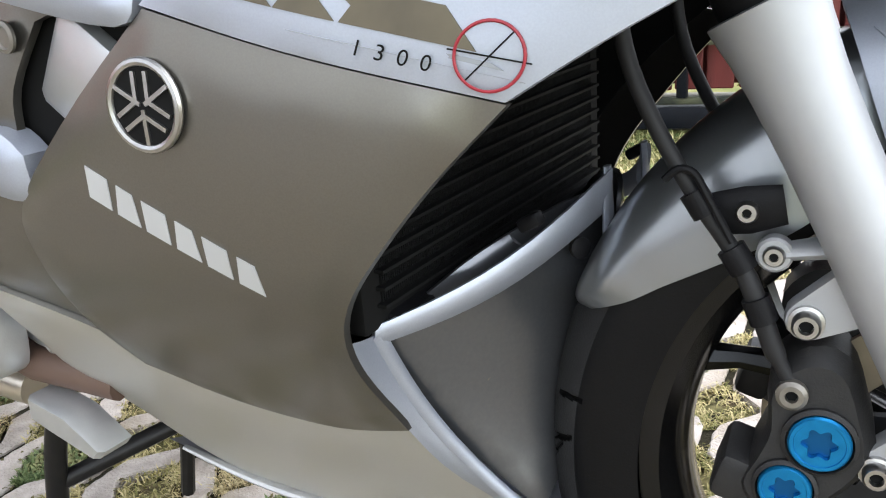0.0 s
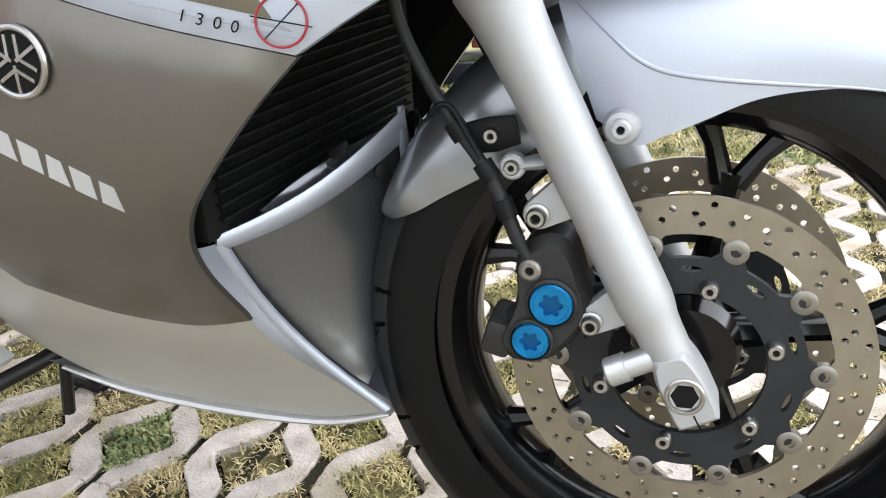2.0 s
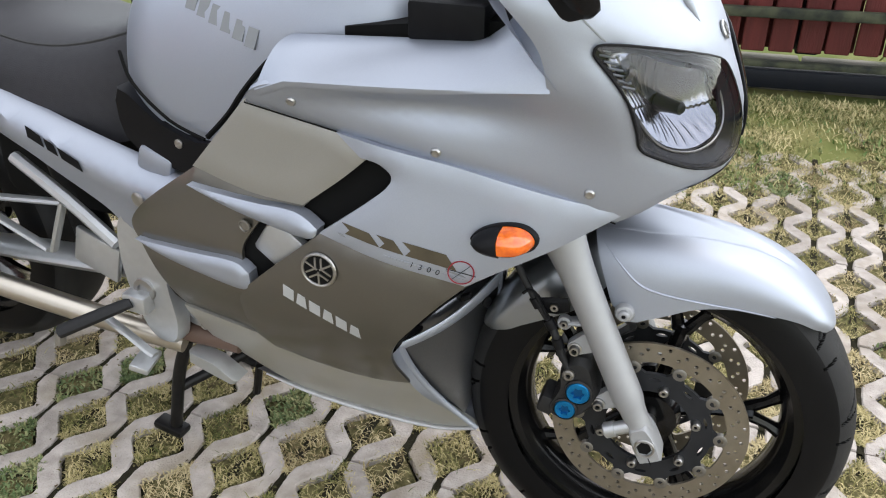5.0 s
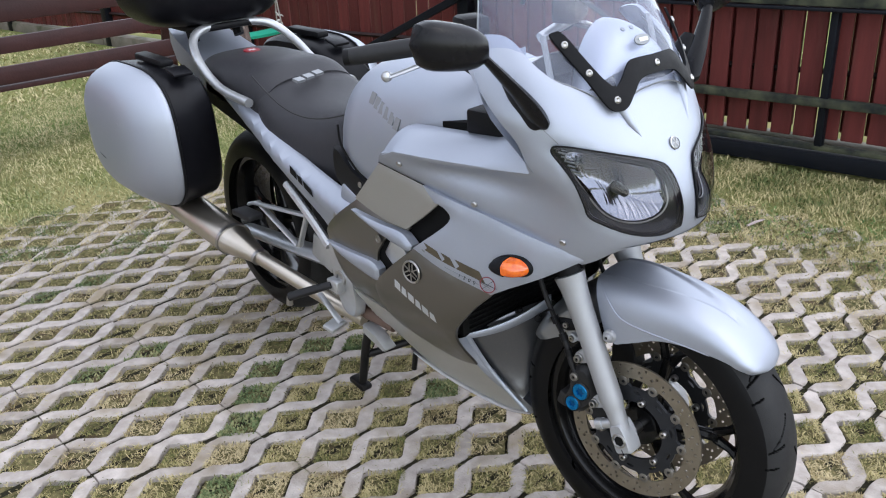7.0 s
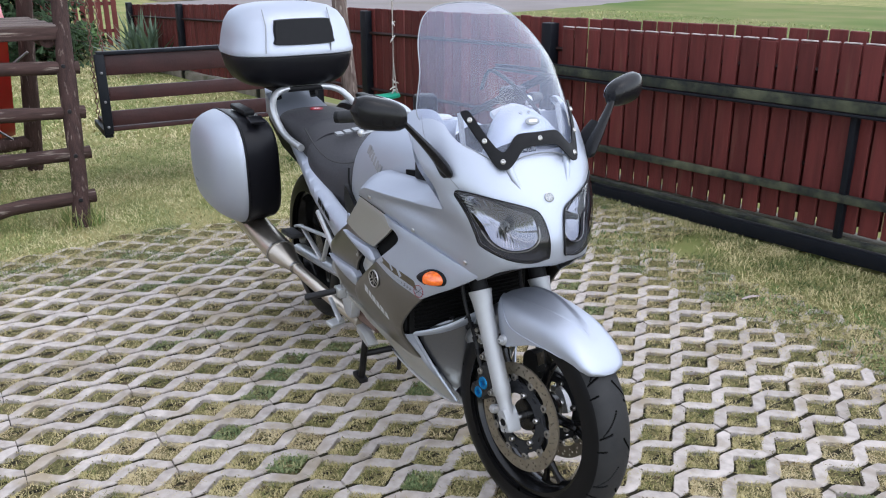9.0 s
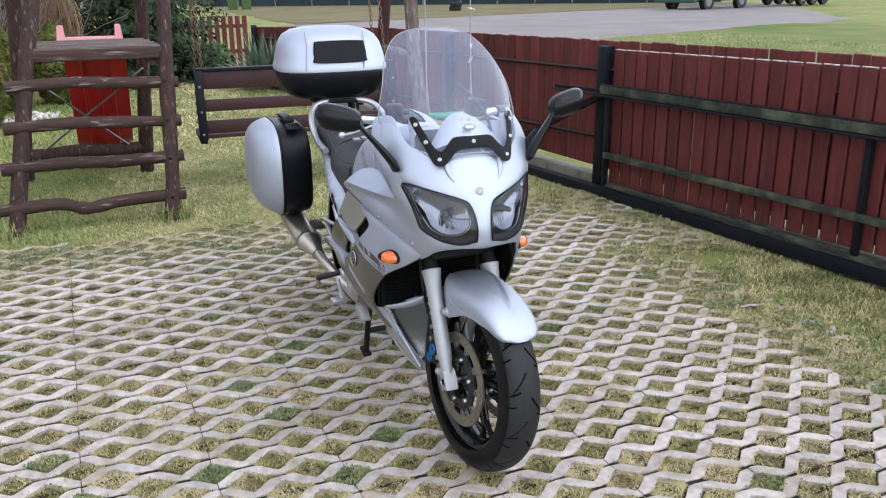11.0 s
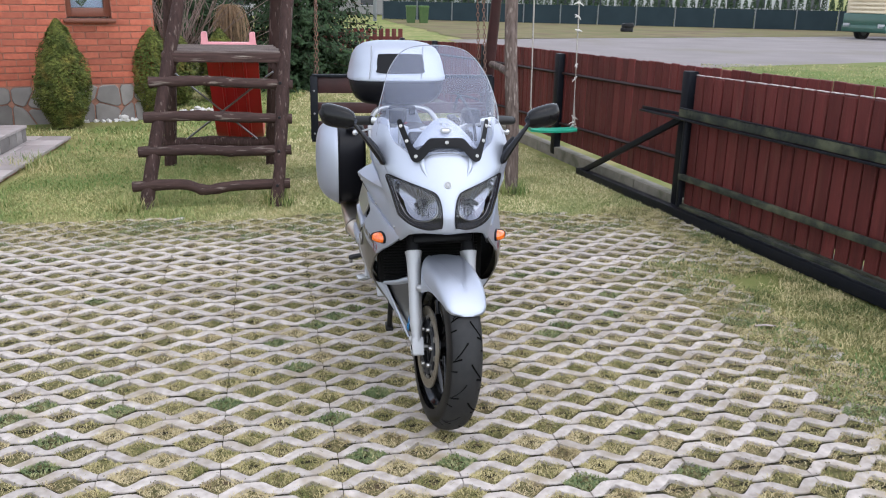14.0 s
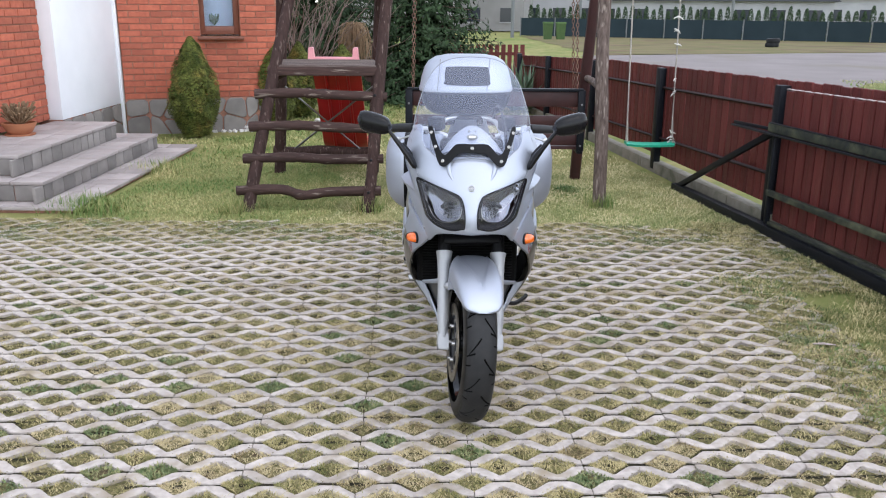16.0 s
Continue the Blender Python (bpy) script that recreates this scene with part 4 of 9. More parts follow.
# ---- swing frame, bench swing, board swing ----
def chain(name, a, b, parent):
    """A hanging chain of oval links."""
    a, b = Vector(a), Vector(b)
    n = int((b - a).length / 0.034)
    bm = bmesh.new()
    d = (b - a).normalized()
    u, v = frame_of(d)
    for i in range(n):
        c = a.lerp(b, (i + 0.5) / n)
        s = u if i % 2 else v
        tube(bm, [c + d * 0.021 * math.cos(q) + s * 0.011 * math.sin(q) for q in [k * math.pi / 4 for k in range(8)]], 0.0035, 5, closed=True)
    part(name, bm, M_CHAIN, parent)


def build_swings():
    f = thing("swing_frame", (-4.2, 0.5, 0), "round timber swing frame with bare grey and dark poles", "swing frame")
    for a, b, r, mat, sd in (((-3.75, 1.08, -0.03), (-4.15, 1.07, 2.35), 0.055, M_LOG_PALE, 21), ((-4.9, 1.02, -0.05), (-4.45, 1.10, 2.4), 0.05, M_PLANK, 22)):
        bm = bmesh.new()
        log(bm, a, b, r, r * 0.85, sd)
        part("pole", bm, mat, f)
    bm = bmesh.new()
    log(bm, (-4.4, -1.3, 2.33), (-4.75, 2.1, 2.33), 0.06, 0.055, 25)
    part("top_beam", bm, M_LOG, f)
    bm = bmesh.new()
    log(bm, (-3.86, 1.05, 0.93), (-4.7, 1.07, 0.93), 0.03, 0.03, 26)
    part("cross_beam", bm, M_LOG_PALE, f)
    s = thing("bench_swing", (-4.2, 0.23, 0.35), "dark red plank bench swing hung on rusty chains", "swing")
    x = -4.1
    for y in (-0.485, 0.945):
        bm = bmesh.new()
        box(bm, (x + 0.015, y, 0.625), (0.03, 0.06, 0.50), Euler((0, -0.04, 0)), 0.005)
        post = part("end_post", bm, M_STEEL, s)
        for z in (0.42, 0.58, 0.76):
            bm = bmesh.new()
            lathe(bm, [(0.009, 0), (0.009, 0.006), (0.004, 0.009)], Matrix.Translation((x + 0.034, y, z)) @ Matrix.Rotation(radians(90), 4, "Y"), 8)
            part("bolt", bm, M_GALV, post)
    for z, h in ((0.800, 0.125), (0.620, 0.085), (0.465, 0.095)):
        bm = bmesh.new()
        box(bm, (x - 0.02, 0.23, z), (0.028, 1.42, h), None, 0.005)
        part("back_plank", bm, M_PLANK, s)
    bm = bmesh.new()
    box(bm, (x - 0.01, 0.23, 0.876), (0.06, 1.46, 0.022), None, 0.004)
    part("top_rail", bm, M_STEEL, s)
    for k in range(4):
        bm = bmesh.new()
        box(bm, (x - 0.07 - 0.115 * k, 0.23, 0.395), (0.105, 1.42, 0.028), None, 0.004)
        part("seat_plank", bm, M_PLANK, s)
    for y in (-0.485, 0.945):
        bm = bmesh.new()
        box(bm, (x - 0.22, y, 0.37), (0.48, 0.05, 0.04), None, 0.004)
        part("seat_bearer", bm, M_STEEL, s)
    for y in (-0.485, 0.945):
        chain("chain", (x - 0.02, y + (0.03 if y < 0 else -0.04), 0.88), (-4.5, y + (0.03 if y < 0 else -0.05), 2.3), s)
        chain("chain", (x - 0.42, y, 0.40), (-4.52, y + (0.05 if y < 0 else -0.09), 2.3), s)
    b = thing("board_swing", (-4.8, 1.74, 0.33), "green plastic swing seat on pale knotted ropes", "swing")
    bm = bmesh.new()
    rings = []
    for i in range(9):
        t = i / 8
        y = 1.462 + 0.435 * t
        z = 0.308 + 0.012 * abs(2 * t - 1) ** 3
        rings.append([(-4.8 + dx, y, z + dz) for dx, dz in ((-0.07, 0.0), (-0.075, 0.02), (-0.05, 0.03), (0.05, 0.03), (0.075, 0.02), (0.07, 0.0))])
    loft(bm, rings)
    part("seat", bm, M_GREEN_PLASTIC, b)
    for y in (1.475, 1.885):
        for dx in (-0.04, 0.04):
            bm = bmesh.new()
            tube(bm, [(-4.8 + dx, y, 0.33), (-4.8, y - 0.01, 0.6), (-4.7, y - 0.06, 2.3)], 0.007 if y < 1.7 else 0.006, 6)
            part("rope", bm, M_ROPE, b)
    # pale ties knotted round the outer rope
    kr = random.Random(8)
    for z in (0.37, 0.40, 0.44, 0.80, 0.92, 1.22, 1.34, 1.46):
        bm = bmesh.new()
        c = Vector((-4.80 + 0.045 * z, 1.885 - 0.028 * z, z))
        for _ in range(3):
            e = Vector((kr.uniform(-0.01, 0.03), kr.uniform(-0.045, 0.045), kr.uniform(-0.03, 0.03)))
            tube(bm, [c - e * 0.3, c, c + e * 0.7, c + e + Vector((0, 0, -0.008))], [0.006, 0.008, 0.005, 0.003], 6)
        part("knot", bm, M_TIE, b, "pale ribbon tied round the rope")


build_swings()


# ---- plants ----
def foliage(bm_v, bm_f, centre, normal, size, rng):
    """One small leaf clump: a folded kite of two triangles."""
    n = Vector(normal).normalized()
    u, v = frame_of(n)
    a = rng.uniform(0, 6.28)
    d = (u * math.cos(a) + v * math.sin(a))
    s = d.cross(n)
    i = len(bm_v)
    bm_v.extend([tuple(centre - d * size * 0.3 + n * size * 0.1), tuple(centre + s * size * 0.32), tuple(centre + d * size + n * size * 0.25), tuple(centre - s * size * 0.32)])
    bm_f.extend([(i, i + 1, i + 2), (i, i + 2, i + 3)])


def shrub(name, base, height, radius, profile, mat, count, leaf, seed, label, category, up=0.6, trunk=True):
    rng = random.Random(seed)
    t = thing(name, base, label, category)
    V, F = [], []
    for _ in range(count):
        h = rng.random()
        a = rng.uniform(0, 2 * math.pi)
        lump = 1 + 0.28 * noise.noise((math.cos(a) * 2.2 + seed, math.sin(a) * 2.2, h * 5)) + 0.12 * noise.noise((math.cos(a) * 7 + seed, math.sin(a) * 7, h * 16))
        r = radius * profile(h) * lump * (1 - 0.35 * rng.random() ** 2)
        c = Vector((base[0] + r * math.cos(a), base[1] + r * math.sin(a), base[2] + 0.03 + h * height * (0.96 + 0.06 * lump)))
        foliage(V, F, c, (math.cos(a), math.sin(a), up + rng.uniform(-0.5, 0.5)), leaf * rng.uniform(0.6, 1.4), rng)
    me = bpy.data.meshes.new("foliage")
    me.from_pydata(V, [], F)
    tagged(link("foliage", me, mat, t), kind="stuff")
    bm = bmesh.new()
    log(bm, base, (base[0], base[1], base[2] + height * 0.9), radius * 0.09 + 0.015, 0.01, seed)
    part("trunk", bm, M_BARK, t)
    return t


def egg(h):
    if h < 0.36:
        return 0.50 + 0.50 * math.sin(math.pi / 2 * h / 0.36)
    return max(0.04, 1 - ((h - 0.36) / 0.66) ** 1.9)


shrub("thuja", (-7.25, -3.28, -0.03), 1.13, 0.285, egg, M_THUJA, 26000, 0.026, 1, "dense yellow-green columnar thuja against the stone base", "shrub", 1.2)
shrub("thuja", (-8.05, -2.45, -0.03), 1.08, 0.25, egg, M_THUJA, 14000, 0.028, 2, "green columnar thuja at the house corner", "shrub", 1.2)
shrub("thuja", (-9.4, -2.4, -0.04), 1.0, 0.28, egg, M_THUJA, 9000, 0.034, 3, "yellowish thuja behind the climbing frame", "shrub", 1.2)
shrub("thuja", (-9.9, -1.85, -0.05), 0.95, 0.3, egg, M_THUJA, 9000, 0.034, 9, "small yellow conifer behind the slide", "shrub", 1.2)


def spruce(base, height, radius, seed, label):
    rng = random.Random(seed)
    t = thing("spruce", base, label, "tree")
    V, F = [], []
    bm = bmesh.new()
    log(bm, base, (base[0], base[1], base[2] + height), 0.11, 0.015, seed)
    part("trunk", bm, M_BARK, t)
    limbs = bmesh.new()
    tiers = int(height / 0.17)
    for k in range(tiers):
        h = 0.12 + (k / tiers) * (height - 0.15)
        rad = radius * (1 - k / tiers) ** 0.8 + 0.12
        for q in range(12):
            a = q * 2 * math.pi / 12 + rng.uniform(-0.25, 0.25) + k
            ln = rad * rng.uniform(0.7, 1.12)
            d = Vector((math.cos(a), math.sin(a), -0.22))
            p0 = Vector((base[0], base[1], base[2] + h))
            p1 = p0 + d * ln + Vector((0, 0, 0.12 * ln))
            tube(limbs, [p0, p1], [0.014, 0.004], 4, cap=False)
            for w in range(int(58 * ln) + 8):
                f = rng.uniform(0.25, 1.0)
                c = p0.lerp(p1, f) + Vector((rng.gauss(0, 0.09), rng.gauss(0, 0.09), rng.gauss(-0.03, 0.05)))
                foliage(V, F, c, (math.cos(a) + rng.uniform(-0.7, 0.7), math.sin(a) + rng.uniform(-0.7, 0.7), rng.uniform(0.0, 1.2)), rng.uniform(0.05, 0.11), rng)
    tagged(part("branchwork", limbs, M_BARK, t), kind="stuff")
    me = bpy.data.meshes.new("needles")
    me.from_pydata(V, [], F)
    tagged(link("needles", me, M_SPRUCE, t), kind="stuff")


spruce((-12.2, -0.82, -0.06), 3.85, 1.42, 4, "dark green spruce with drooping boughs on the lawn")
spruce((-14.6, -2.9, -0.08), 4.0, 1.5, 5, "dark spruce beyond the climbing frame")
spruce((-15.6, -4.4, -0.1), 4.4, 1.6, 6, "dark spruce in the garden's back corner")


def yucca():
    rng = random.Random(8)
    base = (-10.2, 0.84, fall(-10.2, 0.84))
    t = thing("yucca", base, "spiky grey-green yucca clump by the fence", "plant")
    me = None
    for k in range(110):
        a = rng.uniform(0, 6.28)
        el = rng.uniform(0.25, 1.45)
        ln = rng.uniform(0.5, 0.92)
        d = Vector((math.cos(a) * math.cos(el), math.sin(a) * math.cos(el), math.sin(el)))
        s = Vector((-math.sin(a), math.cos(a), 0)) * 0.022
        p = Vector(base) + Vector((rng.uniform(-0.15, 0.15), rng.uniform(-0.15, 0.15), 0.04))
        m1, tip = p + d * ln * 0.55, p + d * ln - Vector((0, 0, ln * 0.14 * math.cos(el)))
        n = Vector((0, 0, 0.006))
        me = bpy.data.meshes.new("leaf")
        me.from_pydata([tuple(q) for q in (p - s * 0.7, p + s * 0.7, m1 + s, m1 - s, tip, p - n, m1 - n)], [], [(0, 3, 6, 5), (5, 6, 2, 1), (0, 1, 2, 3), (3, 2, 4), (3, 4, 6), (6, 4, 2)])
        link("leaf", me, M_YUCCA, t)


yucca()


def low_hedge():
    rng = random.Random(15)
    base = (-12.6, 0.3, fall(-12.6, 0.3))
    t = thing("juniper", base, "low spreading green juniper at the lawn edge", "shrub")
    V, F = [], []
    for _ in range(5200):
        x, y = rng.uniform(-13.5, -11.9), rng.uniform(-2.2, 0.55)
        h = 0.42 + 0.2 * noise.noise((x * 1.4, y * 1.4, 2))
        c = Vector((x, y, base[2] + h * rng.uniform(0.25, 1.05)))
        foliage(V, F, c, (rng.uniform(-0.4, 1.0), rng.uniform(-0.6, 0.6), 0.7), rng.uniform(0.06, 0.14), rng)
    me = bpy.data.meshes.new("foliage")
    me.from_pydata(V, [], F)
    tagged(link("foliage", me, M_HEDGE, t), kind="stuff")


low_hedge()


def weeping_shrub():
    rng = random.Random(17)
    base = (-10.6, -1.75, -0.05)
    t = thing("weeping_shrub", base, "dry straw-brown weeping shrub behind the slide", "shrub")
    bm = bmesh.new()
    log(bm, base, (-10.6, -1.75, 1.16), 0.05, 0.035, 5)
    part("trunk", bm, M_BARK, t)
    bm = bmesh.new()
    for _ in range(300):
        a = rng.uniform(0, 6.28)
        r = rng.uniform(0.04, 0.25)
        top = 1.20 + rng.uniform(-0.05, 0.10) * (1 - r)
        wob = rng.uniform(-0.04, 0.04)
        pts = [(-10.6, -1.75, 1.14), (-10.6 + 0.6 * r * math.cos(a), -1.75 + 0.6 * r * math.sin(a), top), (-10.6 + r * math.cos(a) + wob, -1.75 + r * math.sin(a), top - 0.12), (-10.6 + r * 1.2 * math.cos(a), -1.75 + r * 1.2 * math.sin(a) + wob, rng.uniform(0.60, 1.0))]
        tube(bm, spline(pts, 3, False), 0.0028, 3, cap=False)
    tagged(part("twig_curtain", bm, M_STRAW, t), kind="stuff")
    s = thing("bare_shrub", (-10.3, -2.7, -0.05), "leafless shrub with thin tangled branches", "shrub")
    bm = bmesh.new()
    for _ in range(46):
        a = rng.uniform(0, 6.28)
        el = rng.uniform(0.5, 1.4)
        p = Vector((-10.3, -2.7, -0.05))
        d = Vector((math.cos(a) * math.cos(el), math.sin(a) * math.cos(el), math.sin(el)))
        pts = [p]
        for k in range(5):
            d = (d + Vector((rng.uniform(-0.3, 0.3), rng.uniform(-0.3, 0.3), rng.uniform(-0.15, 0.2)))).normalized()
            pts.append(pts[-1] + d * 0.36)
            q = (d + Vector((rng.uniform(-0.9, 0.9), rng.uniform(-0.9, 0.9), rng.uniform(-0.3, 0.5)))).normalized()
            tube(bm, [pts[-1], pts[-1] + q * 0.3, pts[-1] + q * 0.5 + Vector((0, 0, 0.08))], [0.006, 0.004, 0.002], 3, cap=False)
        tube(bm, pts, [0.014, 0.012, 0.01, 0.008, 0.006, 0.003], 4, cap=False)
    tagged(part("branchwork", bm, M_TWIG, s), kind="stuff")


weeping_shrub()


# ---- house ----
def brick_wall(name, a, b, z0, z1, parent, seed, holes=(), courses=0.075, length=0.25):
    """Bricks laid in running bond on a mortar wall from a to b, around rectangular openings (s0, s1, z0, z1)."""
    a, b = Vector((*a, 0)), Vector((*b, 0))
    d = (b - a).normalized()
    n = Vector((d.y, -d.x, 0))
    L = (b - a).length
    ang = math.atan2(d.y, d.x)
    w = parent
    rng = random.Random(seed)
    bm = bmesh.new()
    cuts = sorted({0.0, L, *(q for h in holes for q in h[:2])})
    for s0, s1 in zip(cuts, cuts[1:]):
        zs = [(z0, z1)]
        for h in holes:
            if h[0] <= s0 + 1e-6 and h[1] >= s1 - 1e-6:
                zs = [(z0, h[2]), (h[3], z1)]
        for q0, q1 in zs:
            c = a + d * (s0 + s1) / 2 - n * 0.13
            box(bm, (c.x, c.y, (q0 + q1) / 2), (s1 - s0, 0.24, q1 - q0), Euler((0, 0, ang)))
    part("mortar_wall", bm, M_MORTAR, w, "", False)
    meshes = {}

    def brick(ln):
        key = round(ln, 2)
        if key not in meshes:
            bm = bmesh.new()
            box(bm, (0, 0, 0), (key - 0.012, 0.03, courses - 0.013), None, 0.003)
            me = bpy.data.meshes.new("brick")
            bm.to_mesh(me)
            bm.free()
            me.materials.append(M_BRICK)
            meshes[key] = me
        return meshes[key]
    k = 0
    z = z0 + courses / 2
    while z < z1:
        s = -length / 2 if k % 2 else 0.0
        while s < L:
            s0, s1 = max(0, s), min(L, s + length)
            s += length
            for h in holes:
                if h[2] < z < h[3]:
                    if s0 >= h[0] and s1 <= h[1]:
                        s1 = s0
                    elif s0 < h[0] < s1:
                        s1 = h[0]
                    elif s0 < h[1] < s1:
                        s0 = h[1]
            if s1 - s0 > 0.05:
                p = a + d * (s0 + s1) / 2 - n * (0.012 + rng.uniform(-0.002, 0.002))
                set_piece("brick", brick(s1 - s0), Matrix.Translation((p.x, p.y, z)) @ Matrix.Rotation(ang, 4, "Z"), w)
        z += courses
        k += 1


def stones(a, b, z0, z1, parent, seed, cell=0.24):
    """Irregular facing stones, each proud of the joint bed."""
    a, b = Vector((*a, 0)), Vector((*b, 0))
    d = (b - a).normalized()
    n = Vector((d.y, -d.x, 0))
    L = (b - a).length
    rng = random.Random(seed)
    bm = bmesh.new()
    c = (a + b) / 2 - n * 0.12
    box(bm, (c.x, c.y, (z0 + z1) / 2), (L, 0.25, z1 - z0), Euler((0, 0, math.atan2(d.y, d.x))))
    part("stone_bed", bm, M_MORTAR, parent, "", False)
    nx, nz = max(1, round(L / cell)), max(1, round((z1 - z0) / (cell * 0.85)))
    g = [[(min(L, max(0, L * i / nx + (rng.uniform(-0.07, 0.07) if 0 < i < nx else 0))), z0 + (z1 - z0) * j / nz + (rng.uniform(-0.06, 0.06) if 0 < j < nz else 0)) for j in range(nz + 1)] for i in range(nx + 1)]
    for i in range(nx):
        for j in range(nz):
            q = [g[i][j], g[i + 1][j], g[i + 1][j + 1], g[i][j + 1]]
            cx, cz = sum(p[0] for p in q) / 4, sum(p[1] for p in q) / 4
            q = [(cx + (p[0] - cx) * 0.94, cz + (p[1] - cz) * 0.94) for p in q]
            q = [(x[0] * (1 - t) + y[0] * t, x[1] * (1 - t) + y[1] * t) for x, y in zip(q, q[1:] + q[:1]) for t in (0.15, 0.85)]
            bm = bmesh.new()
            prism(bm, q, lambda s, z, h: a + d * s + n * (h + 0.002) + Vector((0, 0, z)), 0.022, 0.008)
            part("stone", bm, M_STONE, parent)


def build_house():
    h = thing("house", (-7.4, -4.3, 0), "orange-red brick house with fieldstone base and white rendered porch wall", "house", kind="structure")
    # wall with the window, facing the yard
    A, B = (-7.42, -4.19), (-8.02, -2.39)
    brick_wall("brick_wall", A, B, 0.40, 2.9, h, 3, holes=((0.95, 1.43, 1.15, 2.4),))
    stones(A, B, -0.08, 0.40, h, 5)
    stones(B, (-10.6, -3.12), -0.08, 0.40, h, 6)
    brick_wall("brick_wall", B, (-10.6, -3.12), 0.40, 2.9, h, 4)
    a, b = Vector((*A, 0)), Vector((*B, 0))
    d = (b - a).normalized()
    n = Vector((d.y, -d.x, 0))
    ang = math.atan2(d.y, d.x)
    w = thing("window_1", a + d * 1.19 + Vector((0, 0, 1.15)), "brown wooden window with net curtain and sill", "window", kind="structure")

    def bar(s0, s1, z0, z1, depth, t, name, mat):
        c = a + d * (s0 + s1) / 2 - n * depth
        bm = bmesh.new()
        box(bm, (c.x, c.y, (z0 + z1) / 2), (s1 - s0, t, z1 - z0), Euler((0, 0, ang)), 0.006)
        return part(name, bm, mat, w)
    bar(0.95, 1.01, 1.17, 2.4, 0.10, 0.07, "window_frame", M_WOODFRAME)
    bar(1.36, 1.43, 1.17, 2.4, 0.10, 0.07, "window_frame", M_WOODFRAME)
    bar(1.01, 1.36, 1.17, 1.27, 0.10, 0.07, "window_frame", M_WOODFRAME)
    bar(1.01, 1.36, 2.32, 2.4, 0.10, 0.07, "window_frame", M_WOODFRAME)
    bar(0.91, 1.47, 1.11, 1.148, 0.02, 0.22, "window_sill", M_WOODFRAME)
    pane = bar(1.01, 1.36, 1.27, 2.32, 0.105, 0.006, "pane", M_PANE)
    pane.visible_shadow = False
    bar(1.01, 1.36, 1.27, 2.32, 0.22, 0.01, "curtain", M_CURTAIN)
    bm = bmesh.new()
    c = a + d * 1.13 - n * 0.155
    for k in range(34):
        q = 2.4 * k
        tube(bm, [(c.x, c.y, 1.28), (c.x + 0.03 * math.cos(q), c.y + 0.06 * math.sin(q), 1.34 + 0.0025 * k)], [0.003, 0.008], 4)
    part("pot_plant", bm, M_HEDGE, w, "small green plant on the inner sill")
    # porch walls
    brick_wall("brick_wall", (-4.41, -4.36), (-5.80, -4.36), 0.36, 2.9, h, 7)
    # unseen stretch, added and kept white for pale reflections on the motorcycle's flank
    bm = bmesh.new()
    box(bm, (-2.045, -4.42, 1.62), (4.70, 0.24, 2.52), None, 0.006)
    part("white_wall", bm, M_WHITE_WALL, h, "smooth white rendered porch wall, one stretch of it unseen and added")
    bm = bmesh.new()
    box(bm, (-6.59, -4.34, 1.62), (1.58, 0.24, 2.52), None, 0.006)
    part("white_wall", bm, M_WHITE_WALL, h, "smooth white rendered porch wall, one stretch of it unseen and added")
    # stone base; its first run stands under the unseen added stretch
    stones((0.3, -4.32), (-3.64, -4.32), -0.06, 0.36, h, 9)
    stones((-5.8, -4.24), (-7.36, -4.24), -0.06, 0.36, h, 8)
    bm = bmesh.new()
    box(bm, (-7.375, -4.205, 1.4), (0.035, 0.04, 2.9), None, 0.005)
    part("corner_trim", bm, M_WHITE_WALL, h, "thin white corner strip")
    for c, q in (((-3.6, -6.5, 2.98), (7.6, 4.6, 0.16)), ((-9.1, -5.6, 2.98), (3.3, 5.0, 0.16))):
        bm = bmesh.new()
        box(bm, c, q, None, 0.02)
        part("roof", bm, M_FAR_ROOF, h)
    for p, q in (((-4.2, -7.5), (8.6, 0.25)), ((-10.6, -5.6), (0.25, 4.6)), ((0.2, -6.0), (0.25, 3.4))):
        bm = bmesh.new()
        box(bm, (p[0], p[1], 1.45), (q[0], q[1], 2.9))
        part("plain_wall", bm, M_WHITE_WALL, h)
    # steps
    st = thing("porch_steps", (-4.8, -3.8, 0), "grey stone-clad porch steps with paved treads", "steps", kind="structure")
    for z0, z1, y1, x0, x1 in ((-0.1, 0.03, -3.0, -6.36, -3.26), (0.03, 0.19, -3.32, -6.06, -3.44), (0.19, 0.36, -3.61, -5.70, -3.66)):
        bm = bmesh.new()
        box(bm, ((x0 + x1) / 2, (y1 - 4.3) / 2, (z0 + z1 - 0.028) / 2), (x1 - x0 - 0.05, y1 + 4.3 - 0.06, z1 - z0 - 0.028))
        part("step_core", bm, M_MORTAR, st, "", False)
        rng = random.Random(int(z1 * 100))
        x = x0
        while x < x1:
            ww = rng.uniform(0.22, 0.36)
            y = y1
            while y > -4.25:
                dd = rng.uniform(0.2, 0.34)
                bm = bmesh.new()
                lo = max(y - dd, -4.3)
                box(bm, ((x + min(x + ww, x1)) / 2, (y + lo) / 2, z1 - 0.014 + rng.uniform(-0.002, 0.002)), (min(ww, x1 - x) - 0.006, y - lo - 0.006, 0.028), None, 0.004)
                part("tread_slab", bm, M_STEP, st)
                y -= dd
            x += ww
